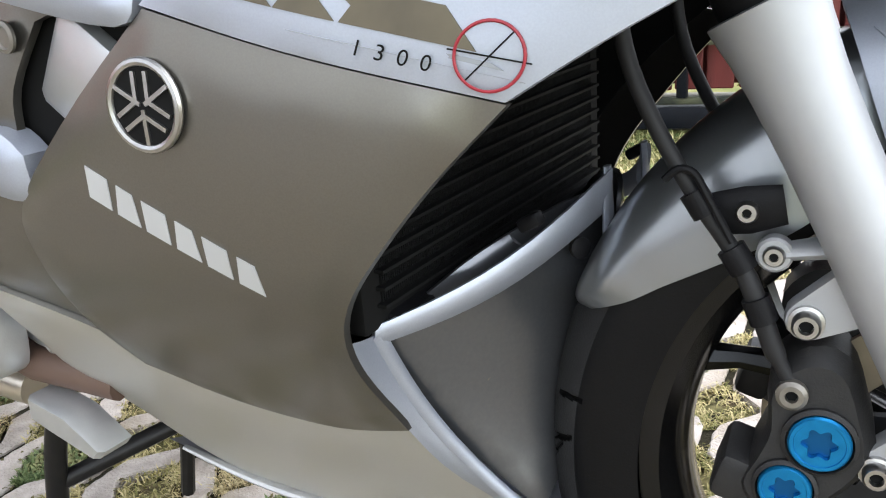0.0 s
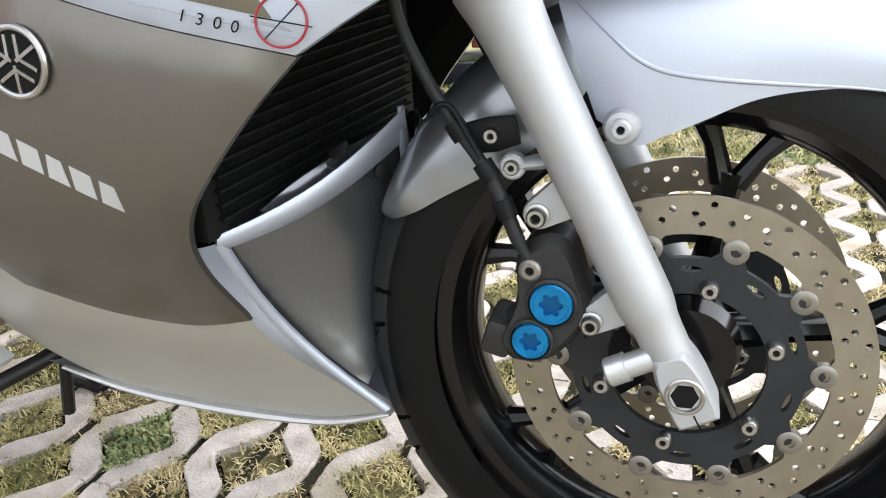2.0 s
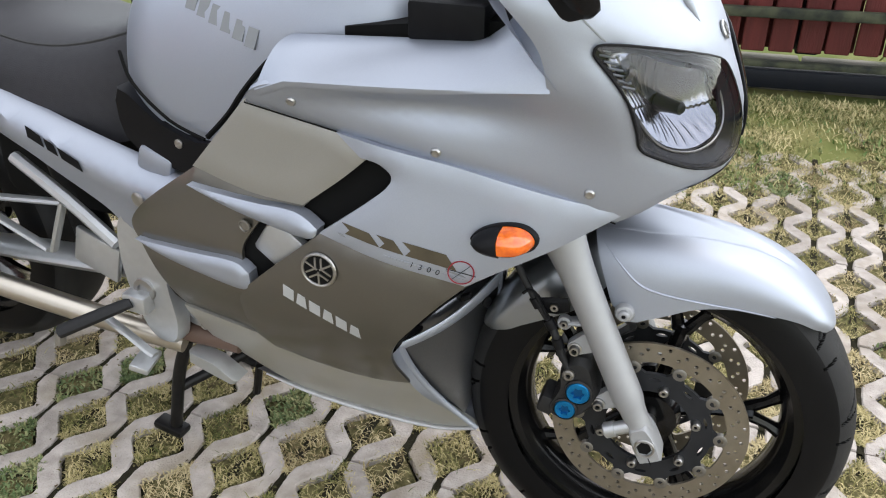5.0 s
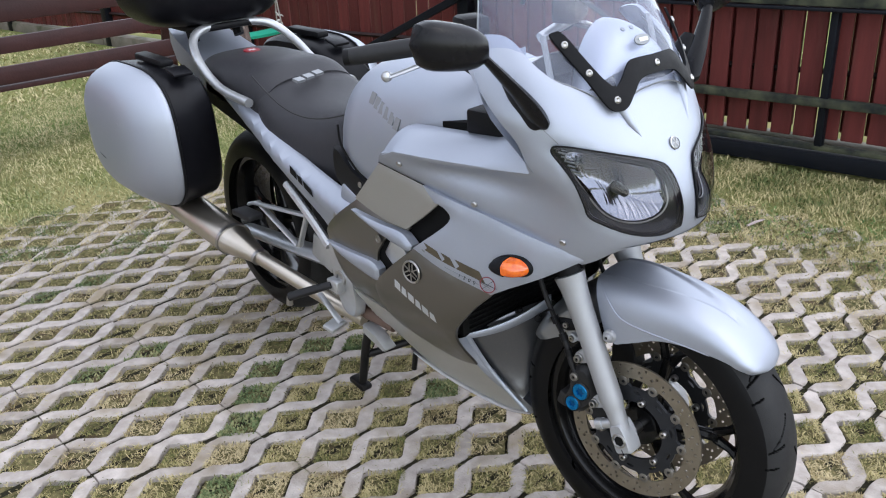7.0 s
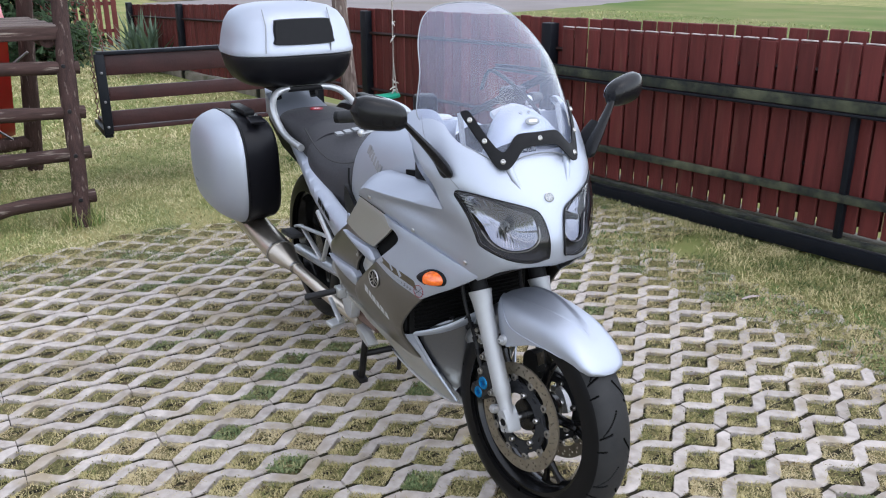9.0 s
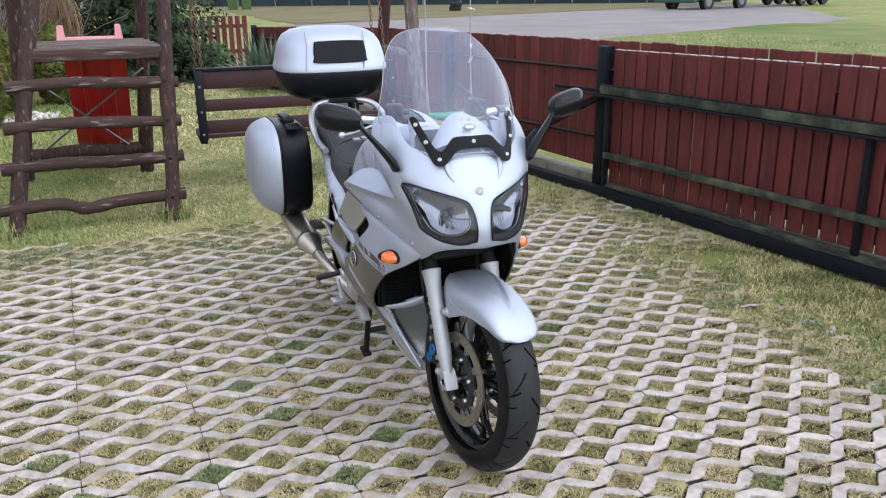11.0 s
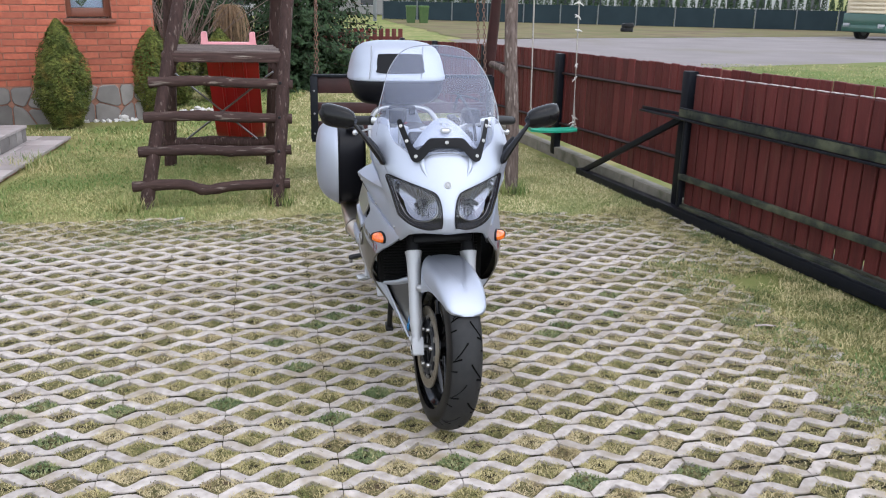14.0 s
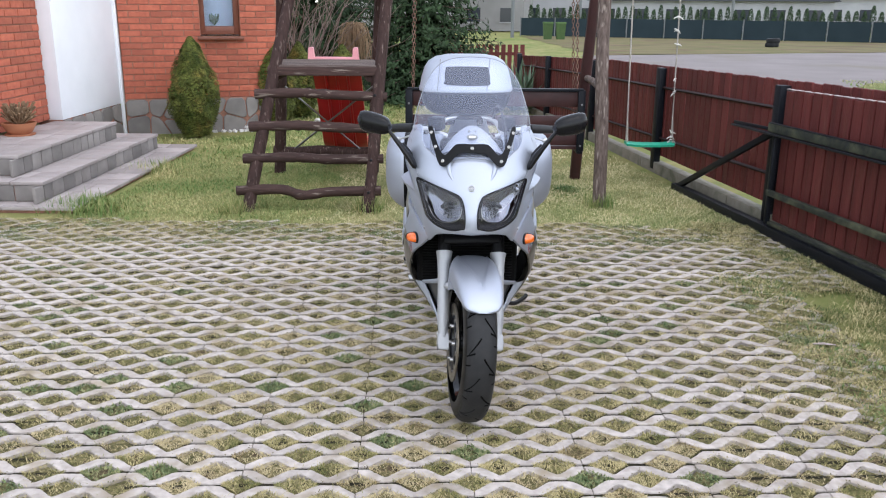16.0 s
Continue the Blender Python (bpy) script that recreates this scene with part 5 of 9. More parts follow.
        if z0 >= 0.03:
            x = x0 + 0.01
            while x < x1:
                ww = rng.uniform(0.12, 0.24)
                bm = bmesh.new()
                box(bm, (x + ww / 2, y1 - 0.028, (z0 + z1 - 0.028) / 2), (ww - 0.01, 0.03, z1 - z0 - 0.034), None, 0.006)
                part("riser_stone", bm, M_STONE, st)
                x += ww
            y = y1 - 0.05
            while y > -4.2:
                ww = rng.uniform(0.14, 0.24)
                bm = bmesh.new()
                box(bm, (x0 + 0.022, y - ww / 2, (z0 + z1 - 0.028) / 2), (0.03, ww - 0.01, z1 - z0 - 0.034), None, 0.006)
                part("riser_stone", bm, M_STONE, st)
                bm = bmesh.new()
                box(bm, (x1 - 0.022, y - ww / 2, (z0 + z1 - 0.028) / 2), (0.03, ww - 0.01, z1 - z0 - 0.034), None, 0.006)
                part("riser_stone", bm, M_STONE, st)
                y -= ww
    # flower pot
    pt = thing("flower_pot", (-4.75, -4.14, 0.36), "terracotta bowl with dry heather on the porch", "flower pot")
    bm = bmesh.new()
    lathe(bm, [(0.13, 0), (0.135, 0.012), (0.09, 0.014), (0.11, 0.03), (0.15, 0.10), (0.155, 0.115), (0.135, 0.115), (0.12, 0.08)], Matrix.Translation((-4.75, -4.14, 0.36)), 28)
    part("bowl", bm, M_TERRACOTTA, pt)
    rng = random.Random(2)
    bm = bmesh.new()
    for _ in range(160):
        a2 = rng.uniform(0, 6.28)
        r = rng.uniform(0.02, 0.16)
        tube(bm, [(-4.75, -4.14, 0.44), (-4.75 + r * math.cos(a2), -4.14 + r * math.sin(a2), 0.50 + rng.uniform(0.02, 0.16))], [0.004, 0.010], 4)
    tagged(part("heather", bm, M_STRAW, pt), kind="stuff")
    for k, (x, y, r) in enumerate(((-8.0, -2.95, 0.10), (-7.9, -2.8, 0.05), (-8.75, -2.05, 0.035))):
        bm = bmesh.new()
        bmesh.ops.create_icosphere(bm, subdivisions=3, radius=r, matrix=Matrix.Translation((x, y, fall(x, y) + r * 0.45)) @ Matrix.Diagonal((1.1, 1.4, 0.75, 1)))
        for v in bm.verts:
            v.co += 0.35 * r * noise.noise_vector(v.co * 9 + Vector((k, 0, 0)))
        tagged(part("garden_rock", bm, M_ROCK), "pale rough garden rock in the gravel bed", "rock", "rocks by the house")
    g = np.random.default_rng(4)
    bm = bmesh.new()
    for _ in range(380):
        x, y = g.uniform(-8.9, -7.7), g.uniform(-3.2, -1.8)
        if abs((y + 3.0) + 1.15 * (x + 7.75)) < 0.28:
            box(bm, (x, y, -0.012 + fall(x, y)), (0.035, 0.045, 0.03), Euler((g.uniform(0, 1), g.uniform(0, 1), g.uniform(0, 3))))
    tagged(part("gravel", bm, M_ROCK), "pale gravel along the house base", "gravel", kind="stuff")


build_house()


# ---- far side of the road ----
def build_far():
    a, b = Vector((-60, 4.0, -0.6)), Vector((-47.5, 37.0, -0.6))
    f = thing("far_fence", (-54, 20, -0.6), "long dark green privacy fence beyond the road", "fence", kind="structure")
    d = (b - a).normalized()
    ang = math.atan2(d.y, d.x)
    n = 14
    for k in range(n):
        p = a.lerp(b, (k + 0.5) / n)
        bm = bmesh.new()
        box(bm, (p.x, p.y, -0.55 + 0.62), ((b - a).length / n - 0.08, 0.04, 1.22), Euler((0, 0, ang)))
        part("fence_panel", bm, M_SCREEN_GREEN, f)
        q = a.lerp(b, k / n)
        bm = bmesh.new()
        tube(bm, [(q.x + 0.06, q.y, -0.6), (q.x + 0.06, q.y, 0.76)], 0.04, 6)
        part("fence_post", bm, M_POST_GREY, f)
    rng = random.Random(77)
    t = thing("conifer_hedge", (-55, 20, -0.6), "row of small pointed conifers behind the far fence", "hedge")
    V, F = [], []
    m = 72
    for k in range(m):
        c = a.lerp(b, (k + 0.5) / m) + Vector((-1.6, 0.6, 0))
        hgt = rng.uniform(1.8, 2.25)
        for _ in range(560):
            h = rng.random()
            an = rng.uniform(0, 6.28)
            r = (0.30 * (1 - h) ** 0.5 + 0.02) * rng.uniform(0.8, 1.05)
            foliage(V, F, Vector((c.x + r * math.cos(an), c.y + r * math.sin(an), c.z + h * hgt)), (math.cos(an), math.sin(an), 0.7), rng.uniform(0.07, 0.13), rng)
    me = bpy.data.meshes.new("foliage")
    me.from_pydata(V, [], F)
    tagged(link("foliage", me, M_SPRUCE, t), kind="stuff")

    def far_house(x, y, w, dpt, h, roof, ang, mat, label, hip=0.0):
        z0 = -0.7
        hs = thing("far_house", (x, y, z0), label, "house")
        m = Matrix.Translation((x, y, z0)) @ Matrix.Rotation(ang, 4, "Z")
        bm = bmesh.new()
        box(bm, m @ Vector((0, 0, h / 2)), (w, dpt, h), Euler((0, 0, ang)))
        part("wall", bm, mat, hs)
        bm = bmesh.new()
        o = 0.5
        lo = [m @ Vector((sx * (w / 2 + o), sy * (dpt / 2 + o), h)) for sx, sy in ((-1, -1), (1, -1), (1, 1), (-1, 1))]
        hi = [m @ Vector((-w / 2 + hip, 0, h + roof)), m @ Vector((w / 2 - hip, 0, h + roof))]
        vl, vh = [bm.verts.new(p) for p in lo], [bm.verts.new(p) for p in hi]
        bm.faces.new((vl[0], vl[1], vh[1], vh[0]))
        bm.faces.new((vl[2], vl[3], vh[0], vh[1]))
        bm.faces.new((vl[1], vl[2], vh[1]))
        bm.faces.new((vl[3], vl[0], vh[0]))
        bm.faces.new(vl[::-1])
        part("roof", bm, M_FAR_ROOF, hs, "", False)
        k = max(2, int(w / 2.6))
        for i in range(k):
            for zz in ([1.4] if h < 4 else [1.4, 4.1]):
                for sy in (-1, 1):
                    win = bmesh.new()
                    box(win, m @ Vector((-w / 2 + (i + 0.5) * w / k, sy * (dpt / 2 + 0.02), zz)), (1.2, 0.08, 1.2), Euler((0, 0, ang)))
                    part("window", win, M_FAR_GLASS, hs)
                    win = bmesh.new()
                    box(win, m @ Vector((-w / 2 + (i + 0.5) * w / k, sy * (dpt / 2 + 0.03), zz - 0.66)), (1.35, 0.14, 0.08), Euler((0, 0, ang)))
                    part("sill", win, M_FAR_WHITE, hs)
    far_house(-78, 22.5, 20, 9, 2.7, 3.2, radians(70), M_FAR_WHITE, "distant white bungalow with dark hipped roof", 3.5)
    far_house(-98, 50, 18, 9, 3.2, 2.6, radians(70), M_FAR_WHITE, "distant white house with broad dark roof", 3.5)
    far_house(-80, 1.5, 9, 8, 5.5, 3.5, radians(80), M_FAR_GREY, "distant grey two-storey house", 0.2)
    far_house(-70, -6, 10, 8, 5.5, 3.5, radians(85), M_FAR_GREY, "distant weathered grey house behind the spruces", 0.2)
    far_house(-92, 9, 11, 8, 5.6, 4.0, radians(80), M_FAR_WHITE, "distant pale house with steep roof", 0.2)
    # old tyre on the verge
    ty = thing("old_tyre", (-41.4, 15.5, fall(-41.4, 15.5)), "discarded black tyres lying on the verge", "tyre")
    for k, (dx, dy, z, tl) in enumerate(((0, 0, 0.11, 2), (0.04, 0.03, 0.32, 4))):
        bm = bmesh.new()
        lathe(bm, [(0.2, -0.1), (0.31, -0.11), (0.33, -0.05), (0.33, 0.05), (0.31, 0.11), (0.2, 0.1), (0.18, 0.0)], Matrix.Translation((-41.4 + dx, 15.5 + dy, fall(-41.4, 15.5) + z)) @ Matrix.Rotation(radians(tl), 4, "X"), 24, closed=True)
        part("tyre", bm, M_BLACK, ty)
    # bins and small street things
    for y in (5.2, 6.0):
        bm = bmesh.new()
        zb = fall(-52, y)
        loft(bm, [[(-52 + sx * w, y + sy * w, zb + z) for sx, sy in ((-1, -1), (1, -1), (1, 1), (-1, 1))] for z, w in ((0, 0.24), (0.95, 0.3), (0.96, 0.33), (1.05, 0.31))])
        tagged(part("wheelie_bin", bm, M_HEDGE), "green wheelie bin by the far road", "bin", "street bins")
    for y, x in ((3.2, -56), (9.0, -66), (22, -70)):
        bm = bmesh.new()
        tube(bm, [(x, y, -0.8), (x, y, 8)], [0.12, 0.08], 8)
        tagged(part("utility_pole", bm, M_POST_GREY), "grey utility pole beside the far road", "pole", "street poles")


build_far()


def build_truck():
    """A tractor unit with a box trailer, seen from its near side, facing down the road."""
    z0 = -0.52
    M = Matrix.Translation((-36.4, 25.6, z0)) @ Matrix.Rotation(radians(110), 4, "Z")
    t = thing("lorry", (-36.4, 25.6, z0), "cream and green lorry with pale box trailer on the road", "lorry")

    def bx(name, c, s, mat, bev=0.03, parent=None, label=""):
        bm = bmesh.new()
        box(bm, M @ Vector(c), s, M.to_3x3(), bev)
        return part(name, bm, mat, parent or t, label)
    # local: x to the rear, y across, cab front at x = 0
    bx("chassis", (4.5, 0, 0.75), (8.5, 0.9, 0.3), M_BLACK)
    cab = bx("cab", (1.15, 0, 2.35), (2.1, 2.4, 2.3), M_TRUCK_CREAM, 0.12)
    bx("cab_lower", (1.0, 0, 0.95), (2.0, 2.42, 0.75), M_TRUCK_GREEN, 0.06)
    bx("door", (1.05, 1.21, 1.75), (1.1, 0.03, 0.95), M_TRUCK_GREEN, 0.02)
    bx("door", (1.05, -1.21, 1.75), (1.1, 0.03, 0.95), M_TRUCK_GREEN, 0.02)
    bx("side_window", (0.85, 1.21, 2.6), (0.75, 0.03, 0.65), M_FAR_GLASS, 0.02)
    bx("side_window", (0.85, -1.21, 2.6), (0.75, 0.03, 0.65), M_FAR_GLASS, 0.02)
    bx("windscreen", (0.08, 0, 2.65), (0.06, 2.1, 0.8), M_FAR_GLASS, 0.02)
    for k in range(5):
        bx("grille_bar", (0.07, 0, 1.2 + k * 0.19), (0.08, 1.9, 0.11), M_TRUCK_CREAM, 0.02)
    bx("bumper", (0.1, 0, 0.62), (0.3, 2.42, 0.35), M_TRUCK_GREEN, 0.05)
    for y in (-0.95, 0.95):
        bx("headlight", (0.0, y, 0.75), (0.1, 0.35, 0.2), M_FAR_WHITE, 0.02)
        bx("mirror", (0.15, y * 1.42, 2.7), (0.1, 0.15, 0.5), M_BLACK, 0.02)
    bx("side_skirt", (3.1, 1.15, 0.8), (1.3, 0.1, 0.6), M_TRUCK_GREEN, 0.03)
    bx("side_skirt", (3.1, -1.15, 0.8), (1.3, 0.1, 0.6), M_TRUCK_GREEN, 0.03)
    bx("trailer_body", (9.4, 0, 2.75), (13.2, 2.5, 2.9), M_TRUCK_WHITE, 0.04)
    bx("trailer_frame", (9.4, 0, 1.15), (13.0, 1.2, 0.25), M_BLACK)
    for x in (1.35, 4.4, 10.8, 12.1, 13.4):
        for y in (-1.05, 1.05):
            bm = bmesh.new()
            lathe(bm, [(0.12, -0.12), (0.28, -0.13), (0.46, -0.14), (0.5, -0.08), (0.5, 0.08), (0.46, 0.14), (0.28, 0.13), (0.26, 0.06), (0.12, 0.1)], M @ Matrix.Translation((x, y, 0.5)) @ Matrix.Rotation(radians(90), 4, "X"), 24)
            wh = part("wheel", bm, M_BLACK, t)
            bm = bmesh.new()
            lathe(bm, [(0.05, -0.16), (0.26, -0.14), (0.26, 0.14), (0.05, 0.16)], M @ Matrix.Translation((x, y, 0.5)) @ Matrix.Rotation(radians(90), 4, "X"), 20)
            part("hub", bm, M_POST_GREY, wh)


build_truck()


# ---- motorcycle: materials ----
M_SILVER = material("silver_metallic_paint", (0.364, 0.390, 0.450), 0.50, 0.78, coat=0.06, second=(0.384, 0.411, 0.472), scale=900, mix=0.3)
M_BRONZE = material("dark_grey_bronze_paint", (0.162, 0.154, 0.138), 0.30, 0.88, coat=0.08, second=(0.175, 0.166, 0.149), scale=900, mix=0.3)
# belly's silver paint, the ground's beige reflection put into its colour
M_SILVER_BEIGE = material("silver_paint_beige_from_ground", (0.47, 0.462, 0.425), 0.44, 0.66, coat=0.2, second=(0.48, 0.474, 0.445), scale=900, mix=0.3)
M_MIDPAINT = material("grey_champagne_paint", (0.30, 0.29, 0.265), 0.42, 0.62, coat=0.2, second=(0.315, 0.307, 0.282), scale=900, mix=0.3)
M_GREYPAINT = material("dark_grey_metallic_plastic", (0.135, 0.14, 0.15), 0.3, 0.85, second=(0.15, 0.155, 0.165), scale=300, third=(0.2, 0.19, 0.17), third_scale=160, third_cut=(0.74, 0.78))
M_FENDREAR = material("graphite_metallic_paint", (0.27, 0.285, 0.305), 0.28, 0.8, coat=0.6)
M_TREAD = material("worn_dusty_tread", (0.013, 0.013, 0.014), 0.6, second=(0.021, 0.021, 0.021), scale=25, mix=0.5, bump=0.2, bump_scale=600, spec=0.25)
M_TYRE = material("tyre_rubber", (0.0035, 0.0035, 0.004), 0.36, second=(0.005, 0.005, 0.0055), scale=18, mix=0.6, bump=0.08, bump_scale=500, spec=0.15)
# clean rubber in the tread cuts, darkened further to paint their shade
M_GROOVE = material("clean_groove_shaded", (0.003, 0.003, 0.003), 0.95, spec=0.05)
M_RIM = material("gloss_black_wheel", (0.003, 0.003, 0.0035), 0.16, second=(0.005, 0.005, 0.005), scale=30, spec=0.32)
M_TUBES = material("radiator_tube_metal", (0.006, 0.006, 0.006), 0.6, 0.0, spec=0.1, second=(0.009, 0.009, 0.009), scale=60)
M_DISC = material("brake_disc_steel", (0.215, 0.186, 0.142), 0.42, 0.8, second=(0.27, 0.238, 0.188), scale=40, mix=0.5, rough_var=0.08)
M_CARRIER = material("dark_disc_carrier", (0.013, 0.014, 0.016), 0.5, 0.2, second=(0.02, 0.021, 0.024), scale=40, spec=0.3)
M_CHROME = material("bright_steel", (0.40, 0.395, 0.39), 0.3, 1.0, second=(0.42, 0.41, 0.395), scale=60)
M_BUTTON = material("dull_steel_button", (0.22, 0.205, 0.18), 0.42, 0.7, second=(0.17, 0.158, 0.138), scale=80)
M_ALU = material("cast_aluminium_silver", (0.52, 0.53, 0.54), 0.36, 0.75, second=(0.47, 0.48, 0.49), scale=60, bump=0.05, bump_scale=600)
M_FORK = material("silver_fork_paint", (0.35, 0.355, 0.365), 0.56, 0.55, second=(0.365, 0.37, 0.38), scale=80)
M_CALIPER = material("black_caliper_cast", (0.011, 0.011, 0.012), 0.55, second=(0.018, 0.0175, 0.017), scale=80, bump=0.15, bump_scale=700, spec=0.35)
# darker copy of the blue anodising: the recess's shade put into its colour
M_BLUE_DEEP = material("blue_anodised_recess_shade", (0.003, 0.085, 0.24), 0.35, 0.7)
M_BLUE = material("blue_anodised", (0.006, 0.165, 0.40), 0.33, 0.75, second=(0.008, 0.23, 0.52), scale=100)
M_PLASTIC = material("black_plastic", (0.005, 0.005, 0.0058), 0.48, second=(0.008, 0.008, 0.009), scale=60, bump=0.1, bump_scale=900, spec=0.13)
M_MIRROR = material("glossy_black_mirror_shell", (0.005, 0.005, 0.0058), 0.26, second=(0.007, 0.007, 0.008), scale=60, bump=0.04, bump_scale=900, spec=0.2)
M_CASE = material("black_case_plastic", (0.004, 0.004, 0.0055), 0.36, second=(0.006, 0.006, 0.0075), scale=40, bump=0.1, bump_scale=900, spec=0.14)
M_INNER = material("dark_inner_parts", (0.004, 0.004, 0.004), 0.8, spec=0.15)
M_RAD = material("radiator_core", (0.006, 0.006, 0.0065), 0.7, 0.0, spec=0.08, second=(0.005, 0.005, 0.0048), scale=120, mix=0.4, bump=0.5, bump_scale=700)
M_SEAT = material("seat_vinyl_dark", (0.017, 0.0165, 0.020), 0.5, second=(0.024, 0.0235, 0.027), scale=80, bump=0.25, bump_scale=900, spec=0.35)
M_SEAM = material("seat_seam", (0.02, 0.02, 0.02), 0.8)
M_AMBER = material("amber_lens", (0.78, 0.155, 0.008), 0.18, coat=0.8, second=(0.6, 0.09, 0.005), scale=120, mix=0.3)
M_RED_MARK = material("red_mark", (0.24, 0.006, 0.016), 0.45)
M_MARK_LIGHT = material("silver_mark", (0.52, 0.54, 0.56), 0.35, 0.5)
M_MARK_GREY = material("grey_mark", (0.22, 0.23, 0.24), 0.4, 0.4)
M_MARK_DARK = material("dark_bronze_mark", (0.085, 0.072, 0.052), 0.3, 0.6, second=(0.13, 0.11, 0.075), scale=30)
M_MARK_WHITE = material("white_mark", (0.6, 0.6, 0.6), 0.5)
M_EXHAUST = material("satin_stainless", (0.56, 0.52, 0.46), 0.3, 0.95, second=(0.5, 0.45, 0.38), scale=12)
M_SMOKE = material("lamp_housing", (0.018, 0.018, 0.021), 0.36, 0.2, second=(0.012, 0.012, 0.014), scale=8, spec=0.3)
M_REFLECTOR = material("lamp_reflector", (0.33, 0.34, 0.38), 0.18, 1.0)
M_LENS = glass("headlamp_lens", (0.70, 0.71, 0.74), 0.0, 0.0)
# the screen's pale bluish haze is mixed in as flat diffuse colour
M_SCREEN = glass("windscreen_clear_with_haze", (0.93, 0.945, 0.985), 0.0, 0.13, (0.56, 0.62, 0.84))
M_HOSE = material("rubber_hose", (0.008, 0.008, 0.009), 0.6, second=(0.013, 0.013, 0.014), scale=60, spec=0.35)
M_STAND = material("stand_black_paint", (0.005, 0.005, 0.006), 0.4, second=(0.012, 0.011, 0.01), scale=50, spec=0.25)
M_COPPER = material("scuffed_brown_guard", (0.10, 0.06, 0.042), 0.6, second=(0.1, 0.06, 0.045), scale=40)

BIKE = thing("motorcycle", (-0.75, 0, 0), "silver and dark bronze sport touring motorcycle on its centre stand", "motorcycle")

# half width of the side fairing over height and length
side_z = curve1([.18, .22, .264, .30, .36, .43, .48, .54, .594, .65, .73, .80, .86], [.085, .10, .124, .15, .187, .233, .257, .271, .273, .268, .258, .253, .248])
side_x = curve1([-1.1, -.9, -.76, -.65, -.55, -.45, -.35, -.285, -.18, -.1, -.04], [.95, 1.02, 1.07, 1.07, 1.035, 1.0, .95, .875, .755, .64, .55])


def side_w(x, z):
    return side_z(z) * side_x(x)


def on_side(sgn, extra=0.0):
    return lambda a, b, h: Vector((a, sgn * (side_w(a, b) + h + extra), b))


# front cowl: plan curve at each height, u = 0 at the nose, 1 where the flank begins
nose_x = curve1([.66, .72, .763, .80, .85, .907, .96, 1.0, 1.05, 1.1], [.02, .036, .043, .043, .028, 0, -.03, -.052, -.075, -.1])
nose_w = curve1([.66, .72, .80, .86, .93, .963, 1.0, 1.05, 1.1], [.172, .178, .187, .208, .222, .228, .222, .205, .175])
nose_t = curve1([-.6, -.549, -.285, -.2, -.12, .05], [1.46, 1.44, 1.22, 1.1, 1, 1])
NOSE_D, NOSE_N = 0.17, 2.2


def nose_point(u, z):
    v = abs(u)
    if v <= 1:
        x = nose_x(z) - NOSE_D * (1 - abs(math.cos(v * math.pi / 2)) ** (2 / NOSE_N))
        s = abs(math.sin(v * math.pi / 2)) ** (2 / NOSE_N)
    else:
        x, s = nose_x(z) - NOSE_D - (v - 1) * 0.3, 1.0
    k = min(1.0, max(0.0, (v - 0.85) / 0.5))
    if k:
        low = .700 + (v - .8) * .073
        high = .868 - (v - 1.0) * .021
        q = min(1.0, max(0.0, (z - low) / max(0.03, high - low)))
        k *= min(1.0, max(0.0, (2.15 - v) / 0.6))
        s *= 1 + k * (0.022 * math.sin(math.pi * min(1.0, q / 0.42)) * (q < 0.42) - 0.095 * math.sin(math.pi * max(0.0, (q - 0.42) / 0.58) ** 1.5))
    return Vector((x, -math.copysign(1, u) * nose_w(z) * nose_t(x) * s, z))


UK = 0.26


def on_nose(sgn):
    """Places (a, z) on the front cowl, a = u times UK, with h out along the normal; sgn 1 is the right flank."""
    def f(a, b, h):
        u = sgn * a / UK
        p = nose_point(u, b)
        du = nose_point(u + 0.02, b) - nose_point(u - 0.02, b)
        dz = nose_point(u, b + 0.01) - nose_point(u, b - 0.01)
        n = du.cross(dz)
        n = n.normalized() if n.length > 1e-9 else Vector((1, 0, 0))
        if n.dot(p - Vector((-0.6, 0, b))) < 0:
            n = -n
        return p + n * h
    return f


def flip_out(bm, centre):
    """Turns all faces away from a point inside."""
    bm.normal_update()
    c = Vector(centre)
    bad = [f for f in bm.faces if f.normal.dot(f.calc_center_median() - c) < 0]
    bmesh.ops.reverse_faces(bm, faces=bad)
    return bm


def side_part(name, pts, mat, lift=0.0, label="", thick=0.006, edge=0.003, holes=(), extra=0.0, parent=None, n=4, step=0.016):
    for sgn in (-1, 1):
        bm = bmesh.new()
        panel(bm, [(p.x, p.y) for p in spline(pts, n)], on_side(sgn, extra), step, edge, thick, holes, lift)
        part(name, bm, mat, parent or BIKE, label)


def rep(p):
    return [p, p]


# ---- side fairing ----
side_part("fairing_mid_panel", rep((-.552, .816)) + [(-.479, .801), (-.416, .786)] + rep((-.380, .757)) + [(-.416, .724)] + rep((-.470, .681)) + [(-.551, .687)] + rep((-.640, .711)), M_MIDPAINT, 0.005)
side_part("fairing_side_panel", rep((-.418, .790)) + [(-.281, .761), (-.211, .743), (-.128, .721)] + rep((-.060, .708)) + [(-.090, .687), (-.146, .650), (-.205, .617)] + rep((-.246, .592)) + [(-.305, .607), (-.373, .626)] + rep((-.444, .647)) + [(-.385, .693), (-.352, .722), (-.345, .740), (-.362, .755)] + rep((-.385, .760)), M_SILVER, 0.009, thick=0.009)
